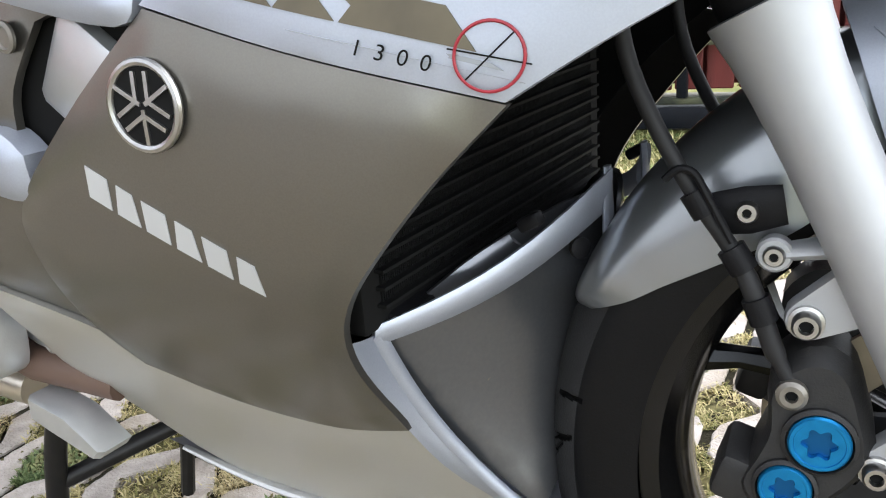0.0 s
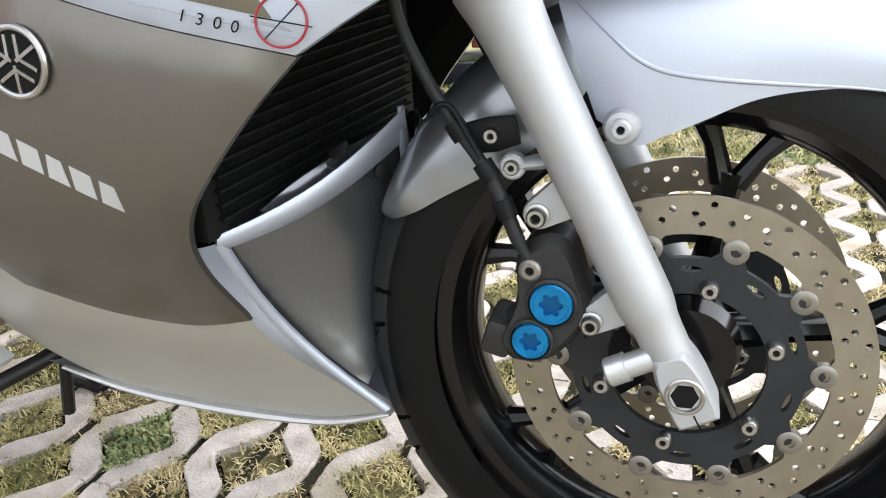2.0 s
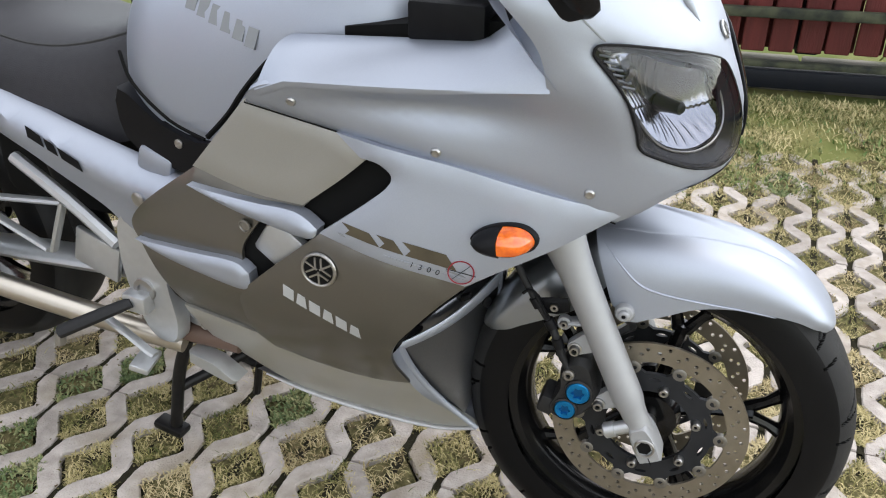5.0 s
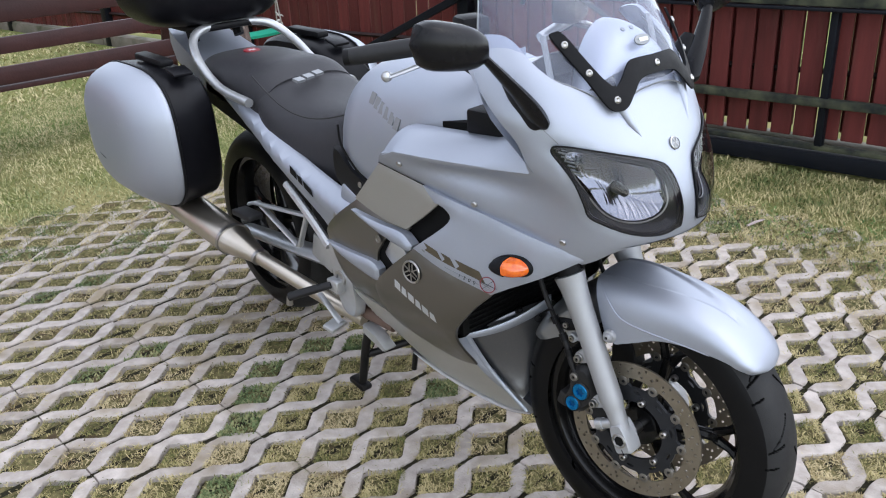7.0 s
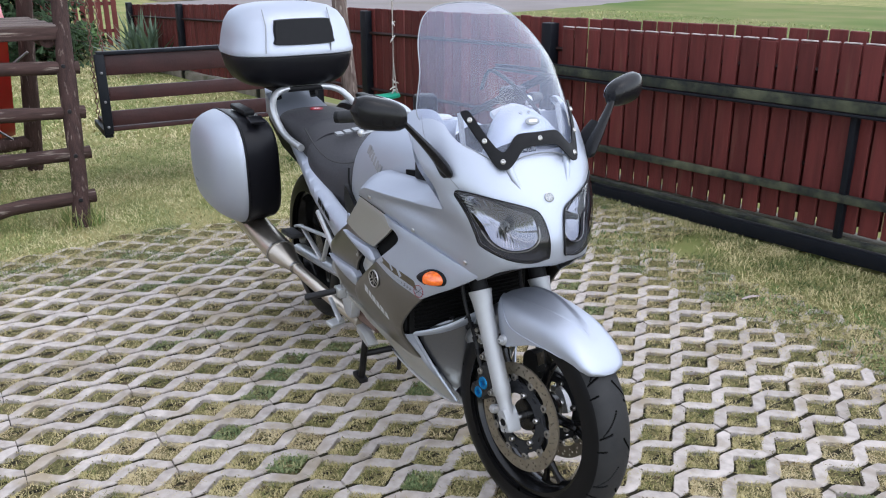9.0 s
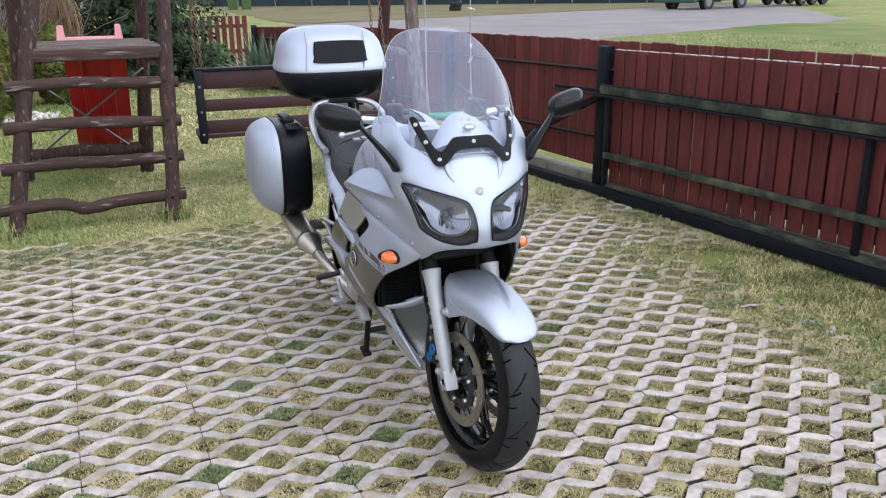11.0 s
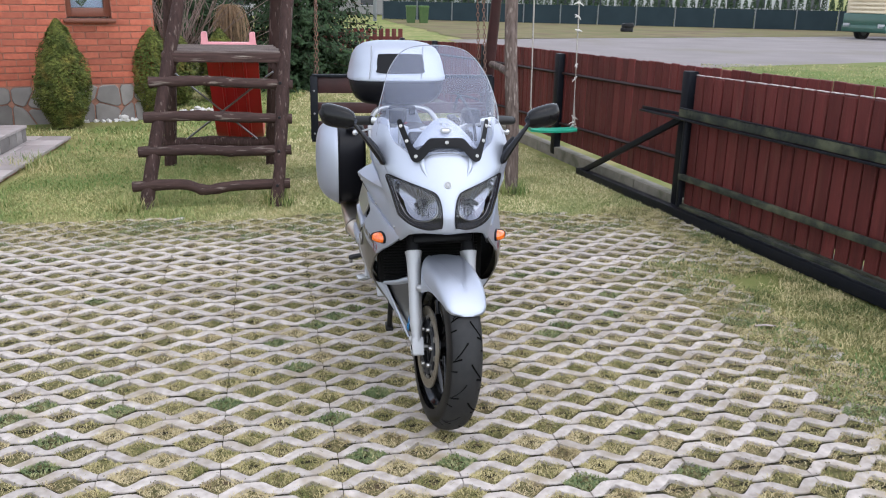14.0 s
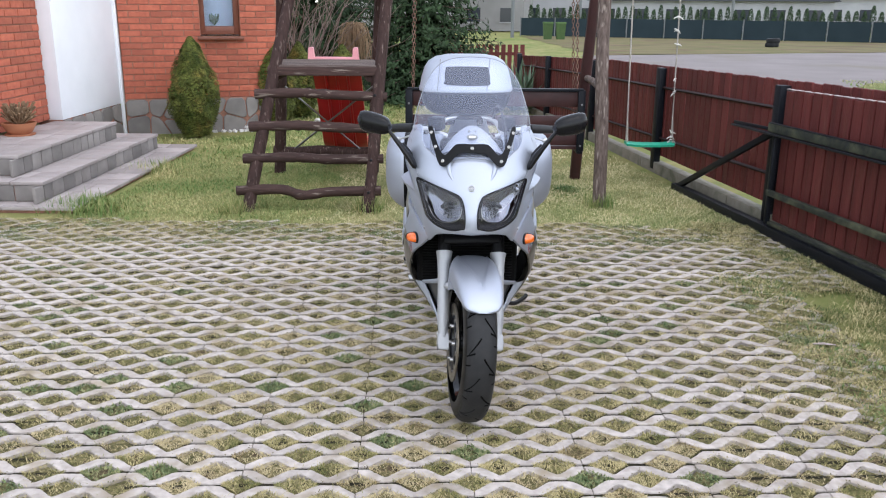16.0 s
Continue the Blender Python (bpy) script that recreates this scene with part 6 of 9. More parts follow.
side_part("fairing_logo_panel", rep((-.444, .645)) + [(-.373, .6245), (-.305, .6055)] + rep((-.246, .5905)) + [(-.284, .552), (-.319, .511), (-.347, .474), (-.362, .440), (-.366, .400)] + rep((-.361, .352)) + [(-.425, .336), (-.490, .338), (-.540, .349)] + rep((-.589, .372)) + [(-.594, .42), (-.589, .483), (-.578, .524), (-.520, .580)], M_BRONZE, 0.007, "dark bronze logo panel", thick=0.006)
side_part("fairing_rear_panel", rep((-.640, .709)) + [(-.551, .685)] + rep((-.470, .679)) + [(-.50, .655)] + rep((-.545, .640)) + [(-.572, .600)] + rep((-.577, .572)) + [(-.66, .572)] + rep((-.764, .570)) + [(-.772, .598), (-.735, .640)], M_BRONZE, -0.006)
side_part("air_spear", rep((-.648, .684)) + [(-.551, .675), (-.480, .672)] + rep((-.446, .652)) + [(-.462, .636), (-.551, .653), (-.605, .669)], M_SILVER, 0.013, "bright silver air duct blade", thick=0.02, edge=0.006, step=0.0045)
side_part("air_spear", rep((-.759, .575)) + [(-.656, .577), (-.585, .576)] + rep((-.561, .560)) + [(-.571, .528), (-.645, .543), (-.712, .559)], M_SILVER, 0.009, "bright silver air duct blade", thick=0.02, edge=0.006, step=0.0045)
side_part("fairing_lower_stripe", rep((-.762, .568)) + [(-.645, .541)] + rep((-.570, .524)) + [(-.586, .480)] + rep((-.589, .400)) + [(-.645, .424)] + rep((-.724, .444)) + [(-.742, .500)], M_BRONZE, -0.006)
side_part("belly_panel", rep((-.724, .443)) + [(-.645, .423), (-.600, .398)] + rep((-.589, .371)) + [(-.540, .348), (-.490, .337), (-.425, .335)] + rep((-.361, .351)) + [(-.345, .298), (-.318, .256)] + rep((-.282, .212)) + [(-.350, .190), (-.437, .182), (-.535, .180)] + rep((-.625, .186)) + [(-.700, .224), (-.752, .32)], M_SILVER_BEIGE, 0.0, thick=0.012)
# black sheet added behind the panels so their silver backs look dark
side_part("fairing_liner", [(-.55, .80), (-.42, .77), (-.28, .745), (-.16, .71), (-.15, .69), (-.25, .612), (-.34, .54), (-.395, .46), (-.41, .36), (-.43, .30), (-.6, .23), (-.74, .33), (-.755, .55), (-.64, .70)], M_INNER, -0.020, "black liner added to darken the inside of the fairing", thick=0.002)


def fairing_trim():
    for sgn in (-1, 1):
        # rolled silver lip under the belly
        bm = bmesh.new()
        pts = [(x, sgn * (side_w(x, z) + 0.001), z) for x, z in ((-.283, .214), (-.35, .192), (-.437, .183), (-.535, .181), (-.62, .187), (-.70, .205))]
        tube(bm, spline(pts, 4, False), [0.0035 + 0.004 * math.sin(math.pi * k / 20) for k in range(21)], 8, flat=0.7)
        part("belly_lip", bm, M_ALU, BIKE, "bright rolled belly edge")
        # underside between lip and centre
        bm = bmesh.new()
        rings = []
        for x, z in ((-.30, .205), (-.40, .184), (-.5, .178), (-.6, .183), (-.72, .21)):
            w = side_w(x, z)
            rings.append([(x, sgn * w * t, z - 0.022 * (1 - t * t)) for t in (1.0, 0.8, 0.6, 0.3, 0.0)])
        loft(bm, rings, False, False)
        part("belly_pan", bm, M_SILVER, BIKE)
        # end plate of the belly and the scuffed guard behind it
        bm = bmesh.new()
        prism(bm, [(-.790, .292), (-.735, .282), (-.690, .256), (-.70, .246), (-.765, .262), (-.792, .270)], lambda a, b, h: Vector((a, sgn * (0.165 + h), b)), 0.035, 0.005)
        part("belly_end_plate", bm, M_ALU, BIKE)
        bm = bmesh.new()
        tube(bm, [(-.90, sgn * .165, .325), (-.80, sgn * .17, .312), (-.71, sgn * .15, .30)], 0.018, 10)
        part("exhaust_header", bm, M_COPPER, BIKE, "scorched brown header pipe")
        # front duct: silver frame with a dark triangular insert
        a, b, c = Vector((-.369, sgn * .196, .430)), Vector((-.276, sgn * .106, .232)), Vector((-.268, sgn * .040, .503))
        n = (b - a).cross(c - a).normalized()
        if n.y * sgn < 0:
            n = -n

        def tri_place(p, q, h):
            base = a + (b - a) * p + (c - a) * q
            base.x -= 0.024 * math.sin(math.pi * min(1, max(0, p))) * max(0.0, 1 - 2 * max(0, q))
            return base + n * (h - 0.02 * 4 * p * q)
        bm = bmesh.new()
        out = spline([(0.05, 0.05)] + [(0.45, 0.03)] + rep((0.92, 0.05)) + [(0.80, 0.36), (0.50, 0.74)] + [(0.16, 1.02), (0.03, 0.93), (-0.005, 0.5), (0.02, 0.2)], 4)
        panel(bm, [(p.x, p.y) for p in out], tri_place, 0.06, 0.004, 0.004, (), -0.012)
        part("duct_insert", bm, M_GREYPAINT, BIKE, "stone-chipped dark grey duct panel")
        bm = bmesh.new()
        rings = []
        for t in [k / 10 for k in range(11)]:
            p = a.lerp(b, t) - Vector((0.024 * math.sin(math.pi * t), 0, 0))
            r = 0.0065 - 0.002 * t
            rings.append([p + n * r * math.cos(q) * 0.6 + (c - a).normalized() * (r * 1.0 * math.sin(q) + 0.002) for q in [2 * math.pi * k / 10 for k in range(10)]])
        loft(bm, rings)
        part("duct_rim", bm, M_SILVER, BIKE)
        # lip that joins the rim to the panels' front edge
        bm = bmesh.new()
        ex = curve1([.205, .256, .298, .352, .40, .445], [-.280, -.318, -.345, -.361, -.366, -.362])
        rings = []
        for k in range(15):
            t = k / 14
            z = .440 - .228 * t
            p = Vector((ex(z) - 0.002, sgn * (side_w(ex(z), z) + 0.002), z))
            q = a.lerp(b, t) - Vector((0.024 * math.sin(math.pi * t), 0, 0)) + (c - a).normalized() * 0.001
            mid = (p + q) / 2 + Vector((0.001, sgn * 0.001, 0))
            rings.append([p, p.lerp(mid, 0.5), mid, q])
        loft(bm, rings, False, False)
        part("duct_lip", bm, M_SILVER, BIKE)
        bm = bmesh.new()
        rings = []
        for t in [k / 10 for k in range(11)]:
            p = a.lerp(c, t) + n * 0.008 * math.sin(math.pi * t) + Vector((0, 0, -0.01 * math.sin(math.pi * t) - 0.008 * t))
            r = 0.008 + 0.010 * t
            rings.append([p + n * min(r * 0.40, 0.005) * math.cos(q) + Vector((0.2, 0, 1)).normalized() * r * math.sin(q) for q in [2 * math.pi * k / 10 for k in range(10)]])
        loft(bm, rings)
        part("duct_rim", bm, M_SILVER, BIKE)
        bm = bmesh.new()
        box(bm, a.lerp(c, 0.62) + n * 0.012 + Vector((0, 0, 0.012)), (0.018, 0.012, 0.010), Euler((0, -0.5, 0)), 0.003)
        part("duct_clip", bm, M_PLASTIC, BIKE)
        bm = bmesh.new()
        p0 = c + Vector((0.004, sgn * 0.004, -0.09))
        tube(bm, [c + Vector((0, 0, 0.01)), p0, b + Vector((0.012, -sgn * 0.035, 0.05))], [0.006, 0.012, 0.004], 8, flat=0.4)
        part("duct_edge", bm, M_SILVER, BIKE)
        bm = bmesh.new()
        lathe(bm, [(0.008, 0), (0.008, 0.004), (0.0, 0.006)], Matrix.Translation(a.lerp(c, 0.86) + n * 0.001 + Vector((0, 0, -0.035))) @ n.to_track_quat("Z", "Y").to_matrix().to_4x4(), 12)
        part("duct_fastener", bm, M_PLASTIC, BIKE)
        # recessed silver block seen through the side vent
        bm = bmesh.new()
        box(bm, (-.512, sgn * .251, .598), (.085, .03, .07), Euler((0, 0.6, 0)), 0.008)
        part("frame_casting", bm, M_ALU, BIKE)
        # dzus screw on the rear panel
        bm = bmesh.new()
        lathe(bm, [(0.010, 0), (0.010, 0.002), (0.0075, 0.003), (0.0065, 0.001), (0.0, 0.001)], Matrix.Translation((-.565, sgn * (side_w(-.565, .632) - .004), .632)) @ Matrix.Rotation(radians(90 if sgn < 0 else -90), 4, "X"), 16)
        part("fairing_screw", bm, M_BUTTON, BIKE)


fairing_trim()


def figure_mesh(text, place, size=0.0115):
    """One flat written figure, laid on a surface by place(u, v)."""
    cu = bpy.data.curves.new("figure", "FONT")
    cu.body, cu.size, cu.shear = text, size, 0.3
    tmp = bpy.data.objects.new("figure", cu)
    me = bpy.data.meshes.new_from_object(tmp)
    bm = bmesh.new()
    bm.from_mesh(me)
    for v in bm.verts:
        v.co = place(v.co.x, v.co.y)
    bpy.data.objects.remove(tmp)
    bpy.data.meshes.remove(me)
    bpy.data.curves.remove(cu)
    return bm


def marks():
    """Emblem, word marks and decals, as plain shapes in their colours."""
    for sgn in (-1, 1):
        pl = on_side(sgn, 0.0075)
        c = Vector((-.443, .594))
        em = bmesh.new()
        R = 0.026
        ring = [(c.x + R * math.cos(q), c.y + R * math.sin(q)) for q in [2 * math.pi * k / 32 for k in range(32)]]
        tube(em, [pl(c.x + (p[0] - c.x) * 0.93, c.y + (p[1] - c.y) * 0.93, 0.003) for p in ring], 0.0026, 8, closed=True)
        em = part("emblem", em, M_CHROME, BIKE, "round chrome and black emblem")
        bm = bmesh.new()
        prism(bm, [(c.x + (p[0] - c.x) * 0.93, c.y + (p[1] - c.y) * 0.93) for p in ring], pl, 0.0035)
        part("emblem_face", bm, M_INNER, em)
        for k in range(6):
            q = math.pi / 6 + k * math.pi / 3
            d, s = Vector((math.cos(q), math.sin(q))), Vector((-math.sin(q), math.cos(q)))
            for o, ln in (((-0.0044, 0.019), (0.0044, 0.019)) if k % 2 else ((0.0, 0.022),)):
                w = 0.0013
                quad = [c + s * (o - w) + d * 0.002, c + d * ln + s * (o - w), c + d * ln + s * (o + w), c + s * (o + w) + d * 0.002]
                bm = bmesh.new()
                prism(bm, [(p.x, p.y) for p in quad], pl, 0.0048)
                part("emblem_bar", bm, M_CHROME, em)
        # word mark on the dark panel: six plain blocks
        a, b = Vector((-.506, .537)), Vector((-.393, .476))
        d = (b - a).normalized()
        up = Vector((0.16, 1.0)).normalized()
        for k in range(6):
            p = a + d * (b - a).length * (k / 6)
            w = d * (b - a).length / 6 * 0.80
            bm = bmesh.new()
            h = up * 0.0205
            lean = w * (0.16 if k % 2 else 0.0)
            prism(bm, [(v.x, v.y) for v in (p, p + w, p + w + h - lean, p + h + lean)], on_side(sgn, 0.0072), 0.0006)
            part("word_mark", bm, M_MARK_LIGHT, BIKE)
        # model decal on the silver panel: slanted bronze blocks, a grey line and a red ring
        a, b = Vector((-.404, .655)), Vector((-.258, .617))
        d = (b - a).normalized()
        for k, (t0, t1, h, m) in enumerate(((0.0, 0.30, .017, M_MARK_DARK), (0.33, 0.52, .019, M_MARK_DARK), (0.56, 0.98, .021, M_MARK_DARK))):
            p, q = a.lerp(b, t0), a.lerp(b, t1)
            bm = bmesh.new()
            u = Vector((-0.010, h))
            prism(bm, [(v.x, v.y) for v in (p, q - d * 0.012, q + d * 0.004, q + u, p + u + d * 0.006, p + u * 0.5 + d * 0.012)], on_side(sgn, 0.0094), 0.0006)
            part("model_mark", bm, m, BIKE)
        for o0, o1, s0, s1 in ((-.006, -.002, -0.006, 0.165), (-.0095, -.008, 0.06, 0.175)):
            bm = bmesh.new()
            p, q = a + d * s0, a + d * s1
            prism(bm, [(v.x, v.y) for v in (p + Vector((0, o0)), q + Vector((0, o0)), q + Vector((-.006, o1)), p + Vector((-.004, o1)))], on_side(sgn, 0.0094), 0.0006)
            part("decal_line", bm, M_MARK_GREY, BIKE)
        # the engine size in small slanted figures beside the ring
        mid = Vector((-.251, .6145))
        p0, p1 = mid + Vector((-.0665, .0040)), mid + Vector((-.0225, -.0076))
        if sgn > 0:
            p0, p1 = p1, p0
        put = on_side(sgn, 0.0094)
        for k, figure in enumerate("1300"):
            o = p0.lerp(p1, k / 4)
            r = (p1 - p0).normalized()
            part("decal_figure", figure_mesh(figure, lambda u, v, o=o, r=r: put(o.x + r.x * u, o.y + r.y * u + v, 0.0008)), M_INNER, BIKE)
        bm = bmesh.new()
        cc = Vector((-.251, .6145))
        tube(bm, [on_side(sgn, 0.0098)(cc.x + 0.0165 * math.cos(q), cc.y + 0.0165 * math.sin(q), 0) for q in [2 * math.pi * k / 36 for k in range(36)]], 0.0009, 6, closed=True)
        part("decal_ring", bm, M_RED_MARK, BIKE, "thin red ring decal")

        for ang, ln in ((0.75, 0.0155), (-0.22, 0.020)):
            e = Vector((math.cos(ang), math.sin(ang)))
            w = Vector((-e.y, e.x)) * 0.00035
            bm = bmesh.new()
            prism(bm, [(v.x, v.y) for v in (cc - e * ln - w, cc + e * ln - w, cc + e * ln + w, cc - e * ln + w)], on_side(sgn, 0.0096), 0.0006)
            part("decal_slash", bm, M_INNER, BIKE)


marks()


# ---- front cowl with headlamps ----
LAMP = [(0.76, .921), (0.72, .926), (0.60, .923), (0.39, .910), (0.15, .887), (0.085, .866), (0.062, .820), (0.068, .770), (0.10, .7645), (0.23, .758), (0.44, .767), (0.66, .788), (0.735, .800), (0.735, .822), (0.725, .860), (0.75, .893), (0.772, .912)]

BOWL = [(p.x * UK, p.y) for p in spline([(0.122, .874), (0.102, .846), (0.125, .810), (0.22, .787), (0.39, .780), (0.57, .789), (0.68, .811), (0.722, .856), (0.722, .903), (0.59, .9165), (0.39, .905), (0.21, .889)], 4)]


def build_cowl():
    lamp = [(p.x * UK, p.y) for p in spline(LAMP, 3)]
    half = [(.12, .743), (.31, .742), (.52, .729), (.66, .706)] + rep((.76, .691)) + [(1.0, .712), (1.28, .733), (1.53, .752), (1.96, .785)] + rep((2.37, .816)) + [(2.30, .836), (2.15, .852), (1.9, .858), (1.59, .862)] + rep((1.02, .868)) + [(0.97, .915), (0.98, .960), (1.04, 1.01), (1.13, 1.06), (1.16, 1.088), (1.06, 1.100), (0.92, 1.104), (0.81, 1.092), (.70, 1.060), (.58, 1.032), (.44, 1.018), (.3, 1.012)]
    full = [(0.0, .741)] + half + [(0.0, 1.012)] + [(-a, b) for a, b in half[::-1]]
    bm = bmesh.new()
    panel(bm, [(p.x * UK, p.y) for p in spline(full, 3)], on_nose(1), 0.013, 0.0025, 0.008, (lamp, [(-a, b) for a, b in lamp]))
    flip_out(bm, (-0.35, 0, 0.86))
    part("front_cowl", bm, M_SILVER, BIKE)
    for sgn in (1, -1):
        # top shelf of the flank, from its ridge to the cockpit edge
        bm = bmesh.new()
        rings = []
        for k in range(15):
            t = k / 14
            u = 2.26 + (1.01 - 2.26) * t
            zr = .838 + .018 * min(1, t / .15) + .012 * t
            r = nose_point(sgn * u, zr)
            out = Vector((0, -sgn, 0))
            inner = Vector((-.520 + .32 * t, -sgn * (.185 - .01 * t), .886 + .026 * t))
            e = 1 - t ** 3
            row = [nose_point(sgn * u, zr - 0.006 * e - 0.001) + out * 0.0004, nose_point(sgn * u, zr - 0.003 * e) + out * (0.0004 + 0.0014 * e)]
            for q in [j / 8 for j in range(9)]:
                p = r.lerp(inner, q)
                p.z += 0.016 * math.sin(math.pi * q) + 0.0025 * (1 - q) * e + 0.05 * max(0.0, (t - 0.8) / 0.2) ** 2 * min(1.0, q * 2)
                row.append(p + out * (0.0002 + 0.001 * e) * (1 - q))
            rings.append(row)
        loft(bm, rings, False, False)
        flip_out(bm, (-0.35, 0, 0.6))
        part("cowl_shelf", bm, M_SILVER, BIKE)
        # step that closes the shelf against the front bulge
        bm = bmesh.new()
        rings = []
        for q in [j / 8 for j in range(9)]:
            z = .872 + .19 * q
            a = nose_point(sgn * (0.98 + 0.09 * q), z)
            b = Vector((-.235 - 0.03 * q, -sgn * (.15 - .04 * q), z + 0.004))
            rings.append([a.lerp(b, s) for s in (0, .25, .5, .75, 1)])
        loft(bm, rings, False, False)
        part("cowl_step", bm, M_SILVER, BIKE)
        bm = bmesh.new()
        box(bm, (-.30, -sgn * .165, .925), (.10, .05, .05), Euler((0, 0, 0.1)), 0.006)
        part("fuse_cover", bm, M_PLASTIC, BIKE)
        # headlamp
        m = on_nose(sgn)

        def well(p):
            return 0.006 + 0.013 * min(1.0, rim_distance(p, lamp) / 0.010)
        bm = bmesh.new()
        panel(bm, lamp, m, 0.012, 0.001, 0.002, (), 0.0035)
        flip_out(bm, (-0.35, 0, 0.84))
        lens = part("headlamp", bm, M_LENS, BIKE, "clear headlamp lens with dark lower reflector")
        lens.visible_shadow = False
        bm = bmesh.new()
        tube(bm, [m(a, b, 0.0012) for a, b in lamp], 0.0020, 6, closed=True)
        part("lamp_seal", bm, M_PLASTIC, lens)
        bm = bmesh.new()
        panel(bm, lamp, lambda a, b, h: m(0.11 + (a - 0.11) * 0.97, .845 + (b - .845) * 0.97, h - well((a, b))), 0.010, 0.001, 0.003, (BOWL,))
        part("lamp_housing", bm, M_SMOKE, lens, "dark smoked lamp housing")
        bm = bmesh.new()
        loft(bm, [[m(a, b, 0.001) for a, b in lamp], [m(0.11 + (a - 0.11) * 0.97, .845 + (b - .845) * 0.97, -well((a, b))) for a, b in lamp]], False)
        part("lamp_wall", bm, M_SMOKE, lens)
        for k in range(7):
            bm = bmesh.new()
            z = .872 + .0075 * k
            tube(bm, [m((0.655 + 0.004 * k) * UK, z, -0.016), m((0.715 + 0.006 * k) * UK, z + .004, -0.012)], 0.0016, 6)
            part("lamp_flute", bm, M_MARK_GREY, lens)
        # fluted chrome bowl

        def dish(a, b, h):
            r = ((a / UK - 0.42) / 0.37) ** 2 + ((b - .849) / 0.074) ** 2
            flute = 0.0013 * abs(math.sin(a * 340)) * min(1.0, r * 1.6)
            return m(a, b, h - 0.016 - 0.046 * max(0.0, 1 - r) + flute - (0.004 if b < .836 else 0) * min(1, r))
        bm = bmesh.new()
        panel(bm, BOWL, dish, 0.0042, 0.0005, 0.002)
        flip_out(bm, m(0.37 * UK, .853, -0.3))
        part("reflector", bm, M_REFLECTOR, lens, "fluted chrome reflector bowl", False)
        bm = bmesh.new()
        tube(bm, [m(a, b, -0.0165) for a, b in BOWL], 0.0016, 6, closed=True)
        part("bowl_rim", bm, M_CHROME, lens)
        c = m(0.40 * UK, .848, -0.062)
        aim = Vector((1, -sgn * 0.42, 0.02)).normalized()
        bm = bmesh.new()
        tube(bm, [c, c + aim * 0.018, c + aim * 0.034, c + aim * 0.037], [0.012, 0.009, 0.008, 0.005], 14)
        part("bulb_shield", bm, M_SMOKE, lens, "dark bulb cap")
        bm = bmesh.new()
        box(bm, m(0.645 * UK, .893, -0.020), (0.012, 0.022, 0.022), Euler((0.3, 0.4, sgn * 0.9)), 0.005)
        part("side_lamp", bm, M_REFLECTOR, lens)
        # flank screws
        for a, b in ((2.12, .829), (1.55, .775), (0.92, .733)):
            p = m(a * UK, b, 0.001)
            n = (m(a * UK, b, 0.01) - p).normalized()
            bm = bmesh.new()
            lathe(bm, [(0.0068, -0.002), (0.0068, 0.001), (0.005, 0.003), (0.0025, 0.0026), (0.0, 0.0014)], Matrix.Translation(p) @ n.to_track_quat("Z", "Y").to_matrix().to_4x4(), 14)
            part("cowl_screw", bm, M_CHROME, BIKE)
        # raised rib from the screen base down the nose
        bm = bmesh.new()
        q = [m(a * UK, b, -0.002) for a, b in ((0.25, 1.008), (0.235, .985), (0.21, .955), (0.18, .930))]
        tube(bm, q, [0.0125, 0.0115, 0.0085, 0.002], 14, flat=0.95)
        part("nose_rib", bm, M_SILVER, BIKE)
        bm = bmesh.new()
        tube(bm, [m(0.25 * UK, 1.012, 0.012), m(0.235 * UK, .994, 0.0115)], [0.006, 0.003], 8, flat=0.5)
        part("nose_vent", bm, M_INNER, BIKE)
        # fine panel seam beside the screen
        bm = bmesh.new()
        tube(bm, [m(a * UK, b, 0.0005) for a, b in ((.99, 1.088), (.93, 1.05), (.83, 1.0), (.74, .955), (.70, .93))], 0.0011, 4)
        part("cowl_seam", bm, M_MARK_GREY, BIKE)
        # seam line between cowl and side panel
        bm = bmesh.new()
        tube(bm, [m(a * UK, b - 0.002, 0.000) for a, b in ((.76, .693), (1.0, .716), (1.28, .738), (1.53, .757), (1.96, .789), (2.37, .819))], 0.0012, 5)
        part("cowl_seam", bm, M_INNER, BIKE)
    # nose emblem
    p = nose_point(0, .907)
    n = Vector((1, 0, 0.52)).normalized()
    em = bmesh.new()
    mm = Matrix.Translation(p + n * 0.001) @ n.to_track_quat("Z", "Y").to_matrix().to_4x4()
    lathe(em, [(0.0125, 0), (0.0125, 0.002), (0.0105, 0.003), (0.0105, 0.002), (0, 0.002)], mm, 24)
    em = part("emblem", em, M_CHROME, BIKE, "small round chrome nose emblem")
    bm = bmesh.new()
    for k in range(6):
        q = k * math.pi / 3
        box(bm, mm @ Vector((0.005 * math.cos(q), 0.005 * math.sin(q), 0.0026)), (0.0095, 0.0011, 0.0012), mm.to_3x3() @ Matrix.Rotation(q, 3, "Z"))
    part("emblem_bars", bm, M_CHROME, em)
    bm = bmesh.new()
    lathe(bm, [(0.0103, 0.0018), (0.0103, 0.0023), (0, 0.0023)], mm, 24)
    part("emblem_face", bm, M_MARK_GREY, em)
    # chin under the lamps
    bm = bmesh.new()
    rings = []
    for k in range(13):
        t = -0.62 + 1.24 * k / 12
        p = nose_point(t, .745 - 0.03 * abs(t) ** 2)
        rings.append([p, p + Vector((-0.03, 0, -0.006)), p + Vector((-0.10, -p.y * 0.3, 0.012)), p + Vector((-0.16, -p.y * 0.4, 0.02))])
    loft(bm, rings, False, False)
    part("cowl_chin", bm, M_PLASTIC, BIKE)


build_cowl()


